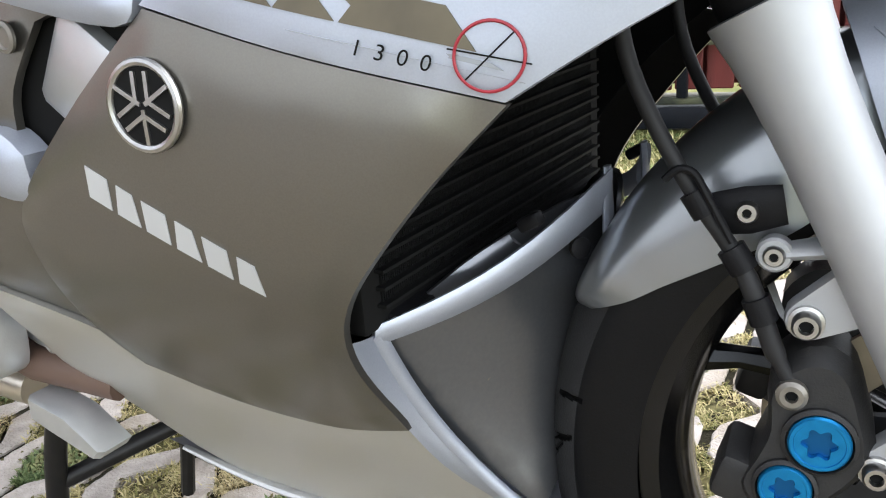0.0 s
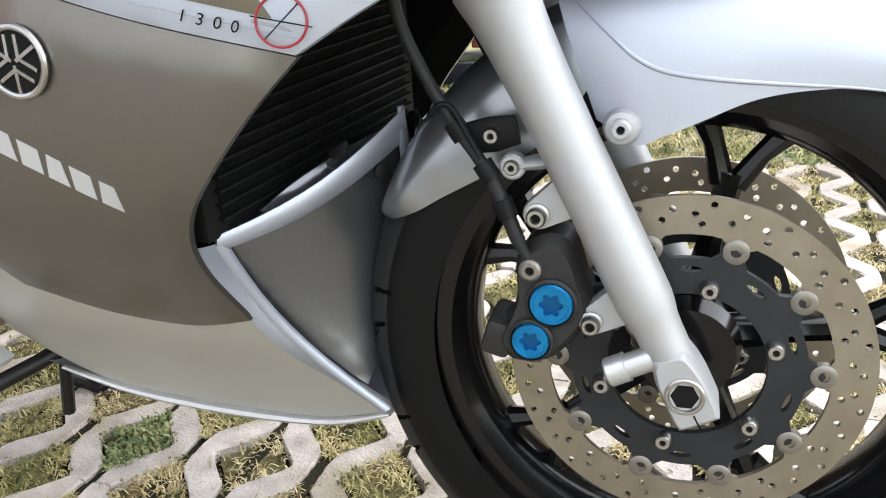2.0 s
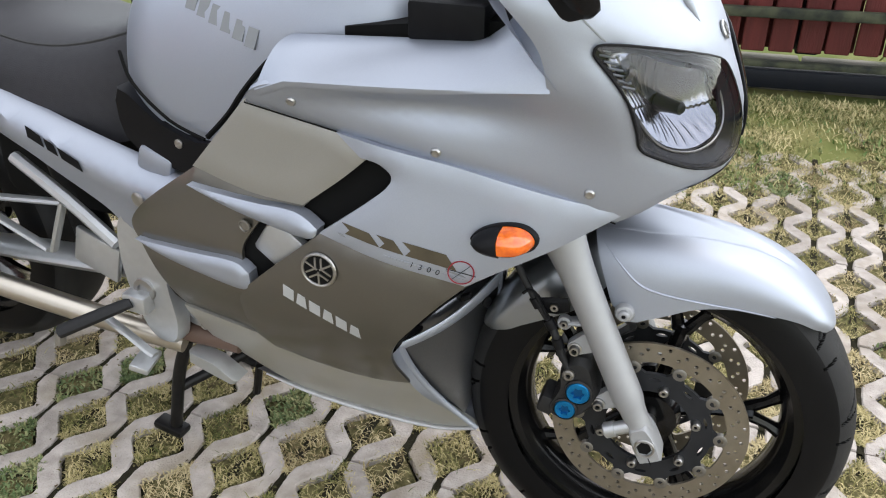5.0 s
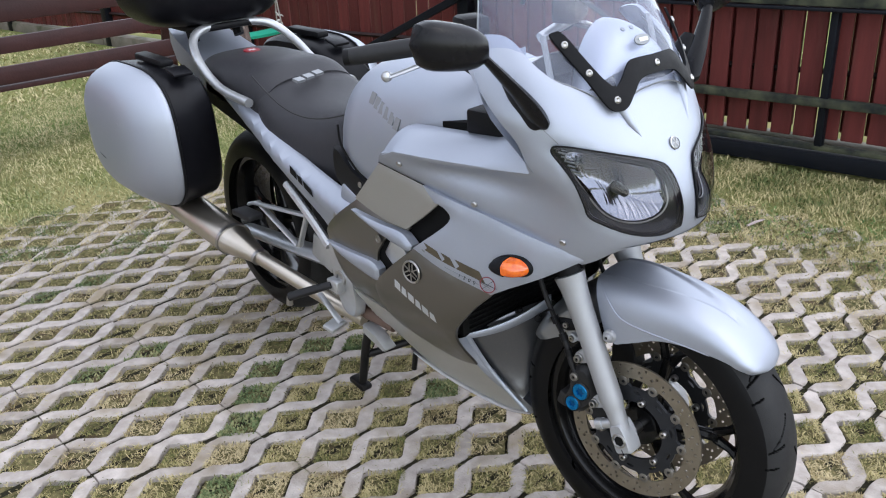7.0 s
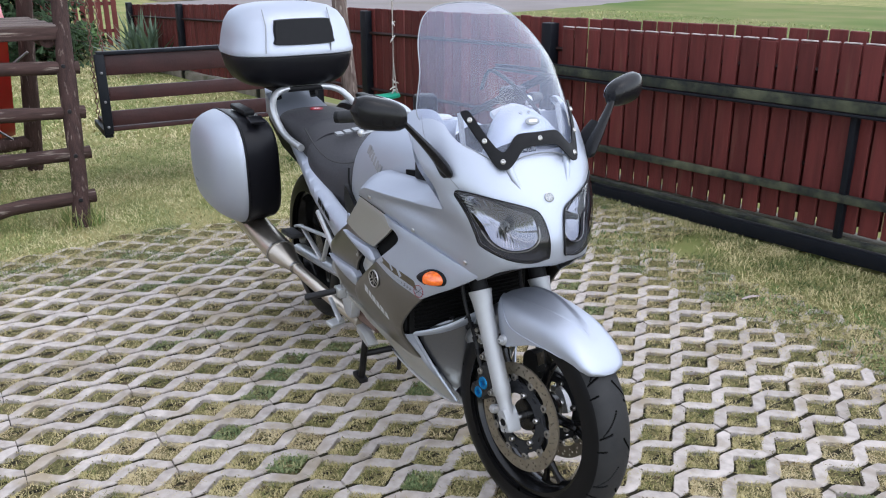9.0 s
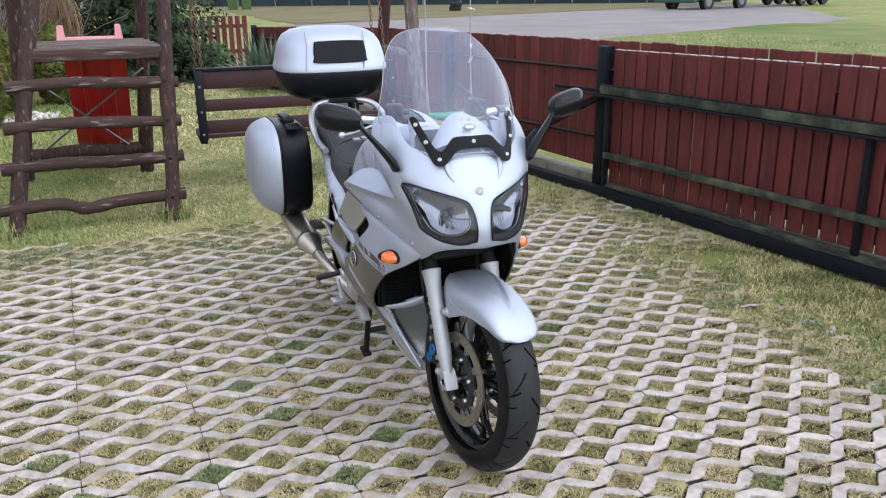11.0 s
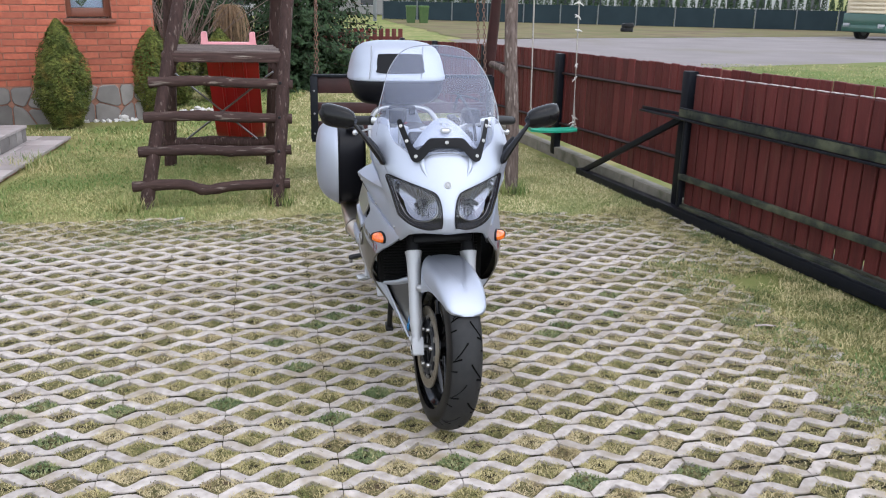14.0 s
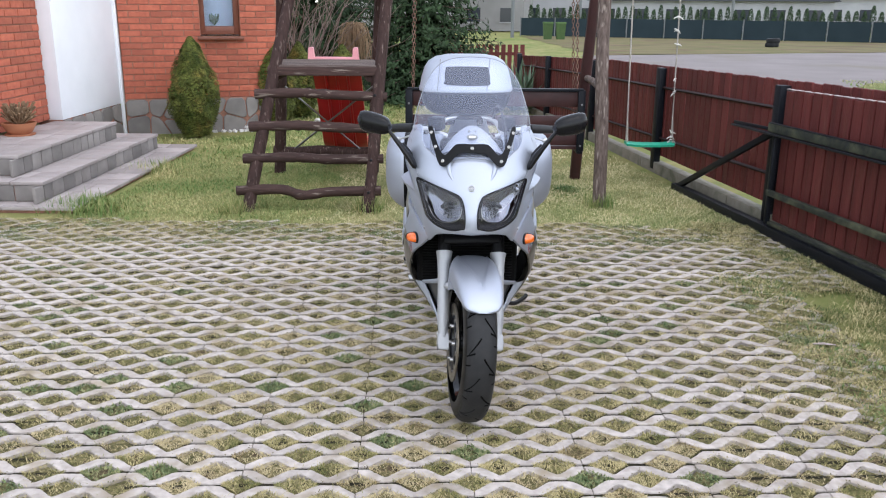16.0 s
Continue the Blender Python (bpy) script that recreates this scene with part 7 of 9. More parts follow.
# ---- windscreen and its bracket ----
def screen_x(y, z):
    dz = z - 1.044
    low = min(1.0, max(0.0, (1.20 - z) / 0.12))
    return -0.062 - 0.5 * dz - (2.2 * dz * dz if dz > 0 else 0) - 1.5 * y * y - (25 + 16 * low) * y ** 4


def build_screen():
    def pl(a, b, h):
        return Vector((screen_x(a, b) + h, a, b + 0.4 * h))
    half = [(0.0, 1.350), (.08, 1.343), (.135, 1.318), (.178, 1.262), (.204, 1.19), (.222, 1.12), (.222, 1.075), (.19, 1.045), (.15, 1.02), (.10, .99), (.05, 1.005), (0.0, 1.01)]
    out = half + [(-a, b) for a, b in half[-2:0:-1]]
    bm = bmesh.new()
    panel(bm, [(p.x, p.y) for p in spline(out, 4)], pl, 0.02, 0.0006, 0.003)
    flip_out(bm, (-0.6, 0, 1.1))
    s = part("windscreen", bm, M_SCREEN, BIKE, "tall clear touring windscreen")
    s.visible_shadow = False
    bm = bmesh.new()
    tube(bm, [pl(p.x, p.y, -0.001) for p in spline(out, 4)], 0.0016, 5, closed=True)
    part("screen_edge", bm, M_MARK_GREY, s)
    h = [(0.0, 1.026), (-.046, 1.022), (-.068, 1.004), (-.090, .982), (-.106, .976), (-.122, .984), (-.138, 1.025), (-.155, 1.07), (-.163, 1.100), (-.157, 1.107), (-.147, 1.104), (-.132, 1.062), (-.114, 1.026), (-.100, 1.016), (-.086, 1.026), (-.064, 1.050), (-.045, 1.056), (0.0, 1.056)]
    out = h + [(-a, b) for a, b in h[-2:0:-1]]
    bm = bmesh.new()
    panel(bm, [(p.x, p.y) for p in spline(out, 3)], lambda a, b, q: pl(a, b, q), 0.012, 0.002, 0.004, (), 0.014)
    flip_out(bm, (-0.3, 0, 1.02))
    br = part("screen_bracket", bm, M_PLASTIC, BIKE, "black screen bracket with bright screws")
    for y, z in ((0, 1.041), (-.107, .994), (.107, .994), (-.135, 1.040), (.135, 1.040), (-.152, 1.086), (.152, 1.086)):
        p = pl(y, z, 0.0135)
        n = Vector((1, 3 * y, 0.5)).normalized()
        bm = bmesh.new()
        lathe(bm, [(0.0065, -0.001), (0.0065, 0.0015), (0.004, 0.003), (0.002, 0.0015), (0, 0.001)], Matrix.Translation(p) @ n.to_track_quat("Z", "Y").to_matrix().to_4x4(), 12)
        part("bracket_screw", bm, M_CHROME, br)
    # dome of the inner screen mount, seen through the screen
    bm = bmesh.new()
    rings = []
    for k in range(15):
        q = math.pi * k / 14
        row = []
        for j in range(9):
            e = (math.pi / 2) * j / 8
            row.append((-.175 + .10 * math.sin(e) * (0.55 + 0.45 * math.sin(q)), .135 * math.cos(q) * (0.6 + 0.4 * math.sin(e)), .985 + .128 * math.sin(q) * (1 - 0.55 * math.sin(e) ** 3)))
        rings.append(row)
    loft(bm, rings, False, False)
    flip_out(bm, (-.2, 0, .95))
    part("instrument_hood", bm, M_SILVER, BIKE)
    bm = bmesh.new()
    lathe(bm, [(0.021, 0), (0.021, 0.002), (0.019, 0.003), (0, 0.003)], Matrix.Translation(pl(0, 1.082, 0.001)) @ Vector((1, 0, 0.55)).to_track_quat("Z", "Y").to_matrix().to_4x4() @ Matrix.Diagonal((1, 0.5, 1, 1)), 24)
    bd = part("screen_badge", bm, M_MARK_GREY, BIKE, "small oval grey badge on the screen")
    bm = bmesh.new()
    box(bm, pl(0, 1.082, 0.0045), (0.002, 0.024, 0.007), Euler((0, -0.5, 0)))
    part("badge_bar", bm, M_MARK_WHITE, bd)
    for y in (-.012, .012):
        bm = bmesh.new()
        lathe(bm, [(0.005, 0), (0.005, 0.002), (0, 0.002)], Matrix.Translation((-.118, y, 1.098)) @ Vector((0.7, 0, 1)).to_track_quat("Z", "Y").to_matrix().to_4x4(), 10)
        part("hood_plug", bm, M_MARK_GREY, BIKE)
    # inner side stays of the screen and a loose cable
    for y in (-.135, .135):
        bm = bmesh.new()
        tube(bm, [(-.16, y * 1.12, 1.02), (-.185, y * 1.10, 1.10)], 0.008, 8, flat=0.4)
        part("screen_stay", bm, M_MARK_GREY, BIKE)
    bm = bmesh.new()
    tube(bm, spline([(-.225, .132, 1.02), (-.25, .130, 1.072), (-.33, .124, 1.115), (-.40, .114, 1.145), (-.45, .10, 1.155), (-.475, .09, 1.10)], 4, False), 0.0055, 8)
    part("cable", bm, M_HOSE, BIKE)


build_screen()


# ---- mirrors, indicators, bars ----
def build_controls():
    for sgn in (-1, 1):
        c = Vector((-.185, sgn * .368, 1.117))
        bm = bmesh.new()
        rings = []
        for k in range(11):
            t = -1 + 2 * k / 10
            s = (1 - abs(t) ** 3.2) ** (1 / 2.4) if abs(t) < 1 else 0.0
            s = max(s, 0.05)
            hz, hx = 0.040 * s * (1 + 0.12 * t), 0.040 * s
            yy = c.y + sgn * 0.068 * t
            row = []
            for j in range(16):
                a = 2 * math.pi * j / 16
                dx = math.copysign(abs(math.cos(a)) ** 0.8, math.cos(a))
                dz = math.copysign(abs(math.sin(a)) ** 0.8, math.sin(a))
                row.append((c.x + hx * dx * (1.0 if dx > 0 else 0.45) - 0.012 * t, yy, c.z + hz * dz + 0.012 * t))
            rings.append(row)
        loft(bm, rings)
        mir = part("mirror", bm, M_MIRROR, BIKE, "black mirror housing on a slim arm")
        bm = bmesh.new()
        prism(bm, [(0.055 * math.cos(q), 0.031 * math.sin(q)) for q in [2 * math.pi * k / 24 for k in range(24)]], lambda a, b, h: Vector((c.x - 0.0185 - h - 0.17 * a, c.y + sgn * a, c.z + b + 0.16 * a)), 0.002)
        part("mirror_glass", bm, M_REFLECTOR, mir)
        bm = bmesh.new()
        pts = spline([(-.160, sgn * .312, 1.092), (-.150, sgn * .292, 1.068), (-.135, sgn * .252, 1.02), (-.128, sgn * .226, .985), (-.116, sgn * .211, .958)], 4, False)
        tube(bm, pts, [0.012 + 0.012 * math.sin(math.pi * min(1, k / 16) ** 2) if k < 16 else 0.006 for k in range(len(pts))], 10, flat=0.55, up=(1, 0, 0))
        part("mirror_arm", bm, M_MIRROR, mir)
        bm = bmesh.new()
        tube(bm, spline([(-.165, sgn * .262, 1.045), (-.165, sgn * .240, 1.015), (-.158, sgn * .224, .985), (-.150, sgn * .216, .963), (-.148, sgn * .212, .957)], 3, False), [.012, .016, .02, .023, .026, .028, .031, .033, .035, .036, .036, .035, .034], 12, flat=0.28, up=(1, 0, -.15))
        part("mirror_foot", bm, M_PLASTIC, mir)
        # indicator
        tear = [(-.243, .670), (-.228, .684), (-.203, .692), (-.177, .691), (-.160, .680), (-.155, .666), (-.163, .653), (-.188, .647), (-.218, .651), (-.238, .660)]
        tear = [(-.196 + (p.x + .196) * 0.88, .669 + (p.y - .669) * 0.86) for p in spline(tear, 3)]
        pl = on_side(sgn, 0.009)
        cx, cz = -.196, .669

        def dome(keep, scale):
            rr = []
            for h, q in ((0, 1), (0.008, 1.0), (0.020, .93), (0.030, .76), (0.036, .5), (0.037, .2)):
                row = []
                for a, b in tear:
                    x, z = cx + (a - cx) * q * scale, cz + (b - cz) * q * scale
                    cut = -.199 - 0.12 * (z - cz)
                    row.append(pl(min(x, cut) if keep < 0 else max(x, cut + .0006), z, h * scale))
                rr.append(row)
            d = bmesh.new()
            return loft(d, rr)
        ind = part("indicator", dome(-1, 1.0), M_PLASTIC, BIKE, "black indicator with amber lens")
        part("amber_lens", dome(1, 0.96), M_AMBER, ind, "amber plastic lens")
        bm = bmesh.new()
        prism(bm, [(cx + (a - cx) * 1.06, cz + (b - cz) * 1.08) for a, b in tear], pl, 0.008, 0.002)
        part("indicator_gasket", bm, M_PLASTIC, ind)
        # grip, lever, reservoir
        bm = bmesh.new()
        tube(bm, [(-.530, sgn * .328, 1.050), (-.49, sgn * .295, 1.057), (-.44, sgn * .235, 1.065)], [0.017, 0.0185, 0.0185], 14)
        part("grip", bm, M_HOSE, BIKE)
        bm = bmesh.new()
        tube(bm, [(-.540, sgn * .337, 1.049), (-.530, sgn * .328, 1.050)], 0.0165, 14)
        part("bar_end", bm, M_PLASTIC, BIKE)
        bm = bmesh.new()
        tube(bm, [(-.44, sgn * .235, 1.065), (-.42, sgn * .18, 1.06), (-.43, sgn * .10, 1.03)], 0.013, 10)
        part("handlebar", bm, M_ALU, BIKE)
        bm = bmesh.new()
        tube(bm, spline([(-.395, sgn * .20, 1.055), (-.405, sgn * .240, 1.040), (-.442, sgn * .286, 1.020), (-.455, sgn * .298, 1.016)], 4, False), [0.008] * 12 + [0.010], 8, flat=0.5)
        part("lever", bm, M_ALU, BIKE)
        bm = bmesh.new()
        bmesh.ops.create_uvsphere(bm, u_segments=10, v_segments=8, radius=0.011, matrix=Matrix.Translation((-.456, sgn * .299, 1.016)))
        part("lever_ball", bm, M_ALU, BIKE)
        bm = bmesh.new()
        box(bm, (-.385, sgn * .14, 1.09), (.06, .06, .055), Euler((0, 0, 0.3 * sgn)), 0.010)
        part("fluid_reservoir", bm, M_PLASTIC, BIKE)
        bm = bmesh.new()
        tube(bm, [(-.46, sgn * .215, 1.055), (-.44, sgn * .19, 1.055)], 0.024, 10)
        part("switch_block", bm, M_PLASTIC, BIKE)
        bm = bmesh.new()
        tube(bm, spline([(-.41, sgn * .19, 1.05), (-.33, sgn * .20, 1.03), (-.28, sgn * .13, .96), (-.25, sgn * .08, .86)], 4, False), 0.006, 6)
        part("brake_hose", bm, M_HOSE, BIKE)
    bm = bmesh.new()
    box(bm, (-.26, 0, 1.005), (.16, .24, .05), Euler((0, -0.5, 0)), 0.015)
    part("instrument_panel", bm, M_PLASTIC, BIKE)
    bm = bmesh.new()
    box(bm, (-.40, 0, .98), (.09, .20, .04), Euler((0, -0.3, 0)), 0.012)
    part("top_yoke", bm, M_ALU, BIKE)


build_controls()


# ---- tank, seat, side covers ----
def body_ring(x, w, top, bot, nseg=24, power=2.6, yc=0.0):
    row = []
    for k in range(nseg + 1):
        a = math.pi * k / nseg
        y = w * math.copysign(abs(math.cos(a)) ** (2 / power), math.cos(a))
        z = bot + (top - bot) * abs(math.sin(a)) ** (2 / power)
        row.append((x, y + yc, z))
    return row


def build_tank_seat():
    def lofted(stations, power, n=24):
        cols = list(zip(*stations))
        xs = cols[0]
        f = [curve1(xs, c) for c in cols[1:]]
        k = 34
        rings = []
        for i in range(k + 1):
            x = xs[0] + (xs[-1] - xs[0]) * i / k
            rings.append(body_ring(x, f[0](x), f[1](x), f[2](x), n, power))
        bm = bmesh.new()
        loft(bm, rings, True, False)
        flip_out(bm, ((xs[0] + xs[-1]) / 2, 0, (cols[2][2] + cols[3][2]) / 2 - 0.05))
        return bm
    tank = lofted(((-.34, .09, .955, .90), (-.38, .135, .985, .88), (-.45, .170, 1.005, .85), (-.55, .190, 1.012, .80), (-.65, .198, 1.00, .75), (-.74, .196, .985, .73), (-.80, .190, .962, .725), (-.845, .165, .93, .735), (-.875, .12, .90, .75), (-.895, .06, .87, .77)), 2.7)
    part("fuel_tank", tank, M_SILVER, BIKE)
    knee = lofted(((-.56, .184, .80, .735), (-.62, .197, .80, .715), (-.70, .196, .80, .712), (-.78, .190, .795, .725), (-.835, .174, .79, .755)), 4.0)
    part("tank_side_cover", knee, M_SILVER, BIKE)
    bm = bmesh.new()
    lathe(bm, [(0.038, 0), (0.038, 0.006), (0.034, 0.010), (0.0, 0.011)], Matrix.Translation((-.56, 0, 1.008)), 28)
    part("filler_cap", bm, M_CHROME, BIKE)
    rider = lofted(((-.82, .10, .83, .70), (-.87, .128, .850, .66), (-.95, .160, .825, .645), (-1.05, .178, .812, .665), (-1.15, .182, .818, .70), (-1.24, .175, .845, .73), (-1.29, .160, .862, .76)), 3.0)
    part("rider_seat", rider, M_SEAT, BIKE, "charcoal vinyl rider seat")
    pill = lofted(((-1.25, .160, .855, .75), (-1.30, .162, .882, .76), (-1.40, .155, .888, .775), (-1.52, .155, .885, .80), (-1.62, .148, .880, .815), (-1.69, .125, .872, .825), (-1.74, .07, .858, .835)), 3.0)
    part("pillion_seat", pill, M_SEAT, BIKE, "charcoal vinyl pillion seat")
    for sgn in (-1, 1):
        bm = bmesh.new()
        rings = []
        pts = []
        for k in range(19):
            x = -.83 - .44 * k / 18
            pts.append((x, sgn * (0.120 + 0.052 * math.sin(math.pi * min(1, (k + 2) / 16) * 0.5)), 0.845 - 0.05 * math.sin(math.pi * k / 18) + 0.03 * (k / 18) ** 2))
        tube(bm, pts, 0.0025, 5)
        part("seat_seam", bm, M_SEAM, BIKE)
    bm = bmesh.new()
    lathe(bm, [(0.026, -0.004), (0.026, 0.0015), (0, 0.0018)], Matrix.Translation((-1.565, -.012, .8845)) @ Matrix.Rotation(radians(4), 4, "Y"), 24)
    lg = part("seat_badge", bm, M_RED_MARK, BIKE, "round red seat badge")
    bm = bmesh.new()
    for k in range(3):
        box(bm, (-1.565, -.012, .8867), (0.028, 0.0035, 0.001), Euler((0, 0, k * math.pi / 3)))
    part("badge_bars", bm, M_MARK_WHITE, lg)
    for k in range(3):
        bm = bmesh.new()
        box(bm, (-1.225 + .012 * k, .010 - .038 * k, .8585 - .0015 * k), (0.022, 0.030, 0.007), Euler((0, 0.28, 0.25)))
        part("seat_mark", bm, M_MARK_GREY, BIKE, "grey printed seat mark")
    for sgn in (-1, 1):
        bm = bmesh.new()
        low = [(p.x, p.y) for p in spline([(-.84, .77), (-.765, .728), (-.69, .708), (-.645, .715), (-.672, .655), (-.76, .655), (-.84, .69)], 3)]
        prism(bm, low, lambda a_, b_, h: Vector((a_, sgn * (.165 + h + .05 * (a_ + .84)), b_)), 0.035, 0.004)
        under = part("under_tank_panel", bm, M_CASE, BIKE)
        bm = bmesh.new()
        lathe(bm, [(0.0075, -0.002), (0.0075, 0.0015), (0.005, 0.0028), (0.0025, 0.0024), (0, 0.0012)], Matrix.Translation((-.727, sgn * .2065, .700)) @ Matrix.Rotation(radians(90 if sgn < 0 else -90), 4, "X"), 14)
        part("panel_screw", bm, M_CHROME, under)
        bm = bmesh.new()
        rounded(bm, (-.784, sgn * .199, .655), (.066, .020, .044), Euler((0, 0.32, 0)), 0.009)
        part("cover_pad", bm, M_SILVER, under, "rounded silver pad")
        # dark joints round the tank's flank
        bm = bmesh.new()
        tube(bm, spline([(-.835, sgn * .184, .822), (-.808, sgn * .196, .779), (-.742, sgn * .203, .734), (-.676, sgn * .207, .716)], 4, False), 0.0028, 6)
        part("tank_seam", bm, M_INNER, BIKE)
        bm = bmesh.new()
        tube(bm, spline([(-.668, sgn * .209, .722), (-.625, sgn * .209, .764), (-.597, sgn * .207, .800), (-.555, sgn * .202, .846), (-.525, sgn * .197, .868)], 4, False), 0.0042, 6)
        part("tank_gasket", bm, M_INNER, BIKE)
    # word mark on the tank: six plain blocks on each flank
    for sgn in (-1, 1):
        a, b = Vector((-.702, sgn * .1690, .911)), Vector((-.572, sgn * .1905, .868))
        d = (b - a)
        for k in range(6):
            p = a + d * ((k + 0.4) / 6)
            bm = bmesh.new()
            ang = math.atan2(-d.z, d.x)
            box(bm, p + Vector((0, 0, 0.0)), (0.0165, 0.005, 0.027), Euler((sgn * 0.33, ang - 0.1, 0)))
            part("word_mark", bm, M_MARK_GREY, BIKE)
        # side cover
        top = curve1([-1.62, -1.45, -1.3, -1.1, -.95, -.80, -.69], [.845, .808, .772, .715, .678, .648, .640])
        cover_y = curve1([-1.62, -1.3, -1.1, -.95, -.80, -.69], [.13, .175, .205, .213, .222, .235])
        pl = lambda q, z, h: Vector((q, sgn * (cover_y(q) + h + 0.012 * math.sin(min(1, max(0, (top(q) - z) / 0.08)) * math.pi) - 0.02 * max(0, 1 - (top(q) - z) / 0.02)), z))
        out = rep((-1.60, .842)) + [(-1.45, .808), (-1.3, .772), (-1.1, .715), (-.95, .678), (-.80, .650)] + rep((-.690, .640)) + [(-.735, .59), (-.775, .555)] + rep((-.80, .520)) + rep((-.868, .535)) + [(-.90, .56), (-1.0, .60), (-1.1, .640), (-1.3, .705)] + rep((-1.60, .80))
        bm = bmesh.new()
        panel(bm, [(p.x, p.y) for p in spline(out, 4)], pl, 0.018, 0.004, 0.012)
        flip_out(bm, (-1.1, 0, .66))
        part("side_cover", bm, M_SILVER, BIKE)
        for k, (t0, t1) in enumerate(((0, .3), (.36, .55), (.62, 1))):
            p, q = Vector((-1.03, .664)).lerp(Vector((-.915, .626)), t0), Vector((-1.03, .664)).lerp(Vector((-.915, .626)), t1)
            u = Vector((-.008, .017))
            bm = bmesh.new()
            prism(bm, [(v.x, v.y) for v in (p, q, q + u, p + u)], lambda a_, b_, h: pl(a_, b_, h + 0.002), 0.0008)
            part("model_mark", bm, M_INNER, BIKE)
        bm = bmesh.new()
        lathe(bm, [(0.012, 0), (0.012, 0.003), (0.008, 0.005), (0, 0.004)], Matrix.Translation(pl(-.80, .605, 0.001)) @ Matrix.Rotation(radians(90 if sgn < 0 else -90), 4, "X"), 14)
        part("side_cover_bolt", bm, M_CHROME, BIKE)
        # frame plate under the cover
        bm = bmesh.new()
        fr = [(p.x, p.y) for p in spline([(-.795, .555), (-.872, .555), (-.890, .47), (-.875, .38), (-.845, .318), (-.80, .315), (-.785, .36), (-.793, .44), (-.775, .50)], 4)]
        prism(bm, fr, lambda a_, b_, h: Vector((a_, sgn * (.185 + h), b_)), 0.03, 0.006)
        part("frame_plate", bm, M_ALU, BIKE)
        bm = bmesh.new()
        lathe(bm, [(0.022, 0), (0.022, 0.006), (0.013, 0.007), (0.012, 0.002), (0, 0.002)], Matrix.Translation((-.845, sgn * .214, .415)) @ Matrix.Rotation(radians(90 if sgn < 0 else -90), 4, "X"), 18)
        part("pivot_bolt", bm, M_CHROME, BIKE)
    bm = bmesh.new()
    tube(bm, spline([(-1.30, -.178, .795), (-1.48, -.18, .815), (-1.62, -.172, .885), (-1.70, -.125, .938), (-1.735, 0, .950), (-1.70, .125, .938), (-1.62, .172, .885), (-1.48, .18, .815), (-1.30, .178, .795)], 6, False), 0.0135, 12)
    part("grab_rail", bm, M_ALU, BIKE, "silver grab rail round the pillion seat")
    bm = bmesh.new()
    box(bm, (-1.86, -.02, .945), (.30, .22, .022), None, 0.008)
    part("luggage_rack", bm, M_PLASTIC, BIKE)
    bm = bmesh.new()
    loft(bm, [[(x, sx * w, z) for sx, z in ((-1, zt), (1, zt), (1, zb), (-1, zb))] for x, w, zt, zb in ((-1.58, .12, .80, .74), (-1.75, .12, .842, .77), (-1.95, .10, .90, .82), (-2.05, .07, .91, .86))])
    part("tail_cowl", bm, M_SILVER, BIKE)
    for y in (-.1, .06):
        bm = bmesh.new()
        tube(bm, [(-1.78, y, .90), (-1.80, y, .94)], 0.018, 8)
        part("rack_support", bm, M_PLASTIC, BIKE)


build_tank_seat()


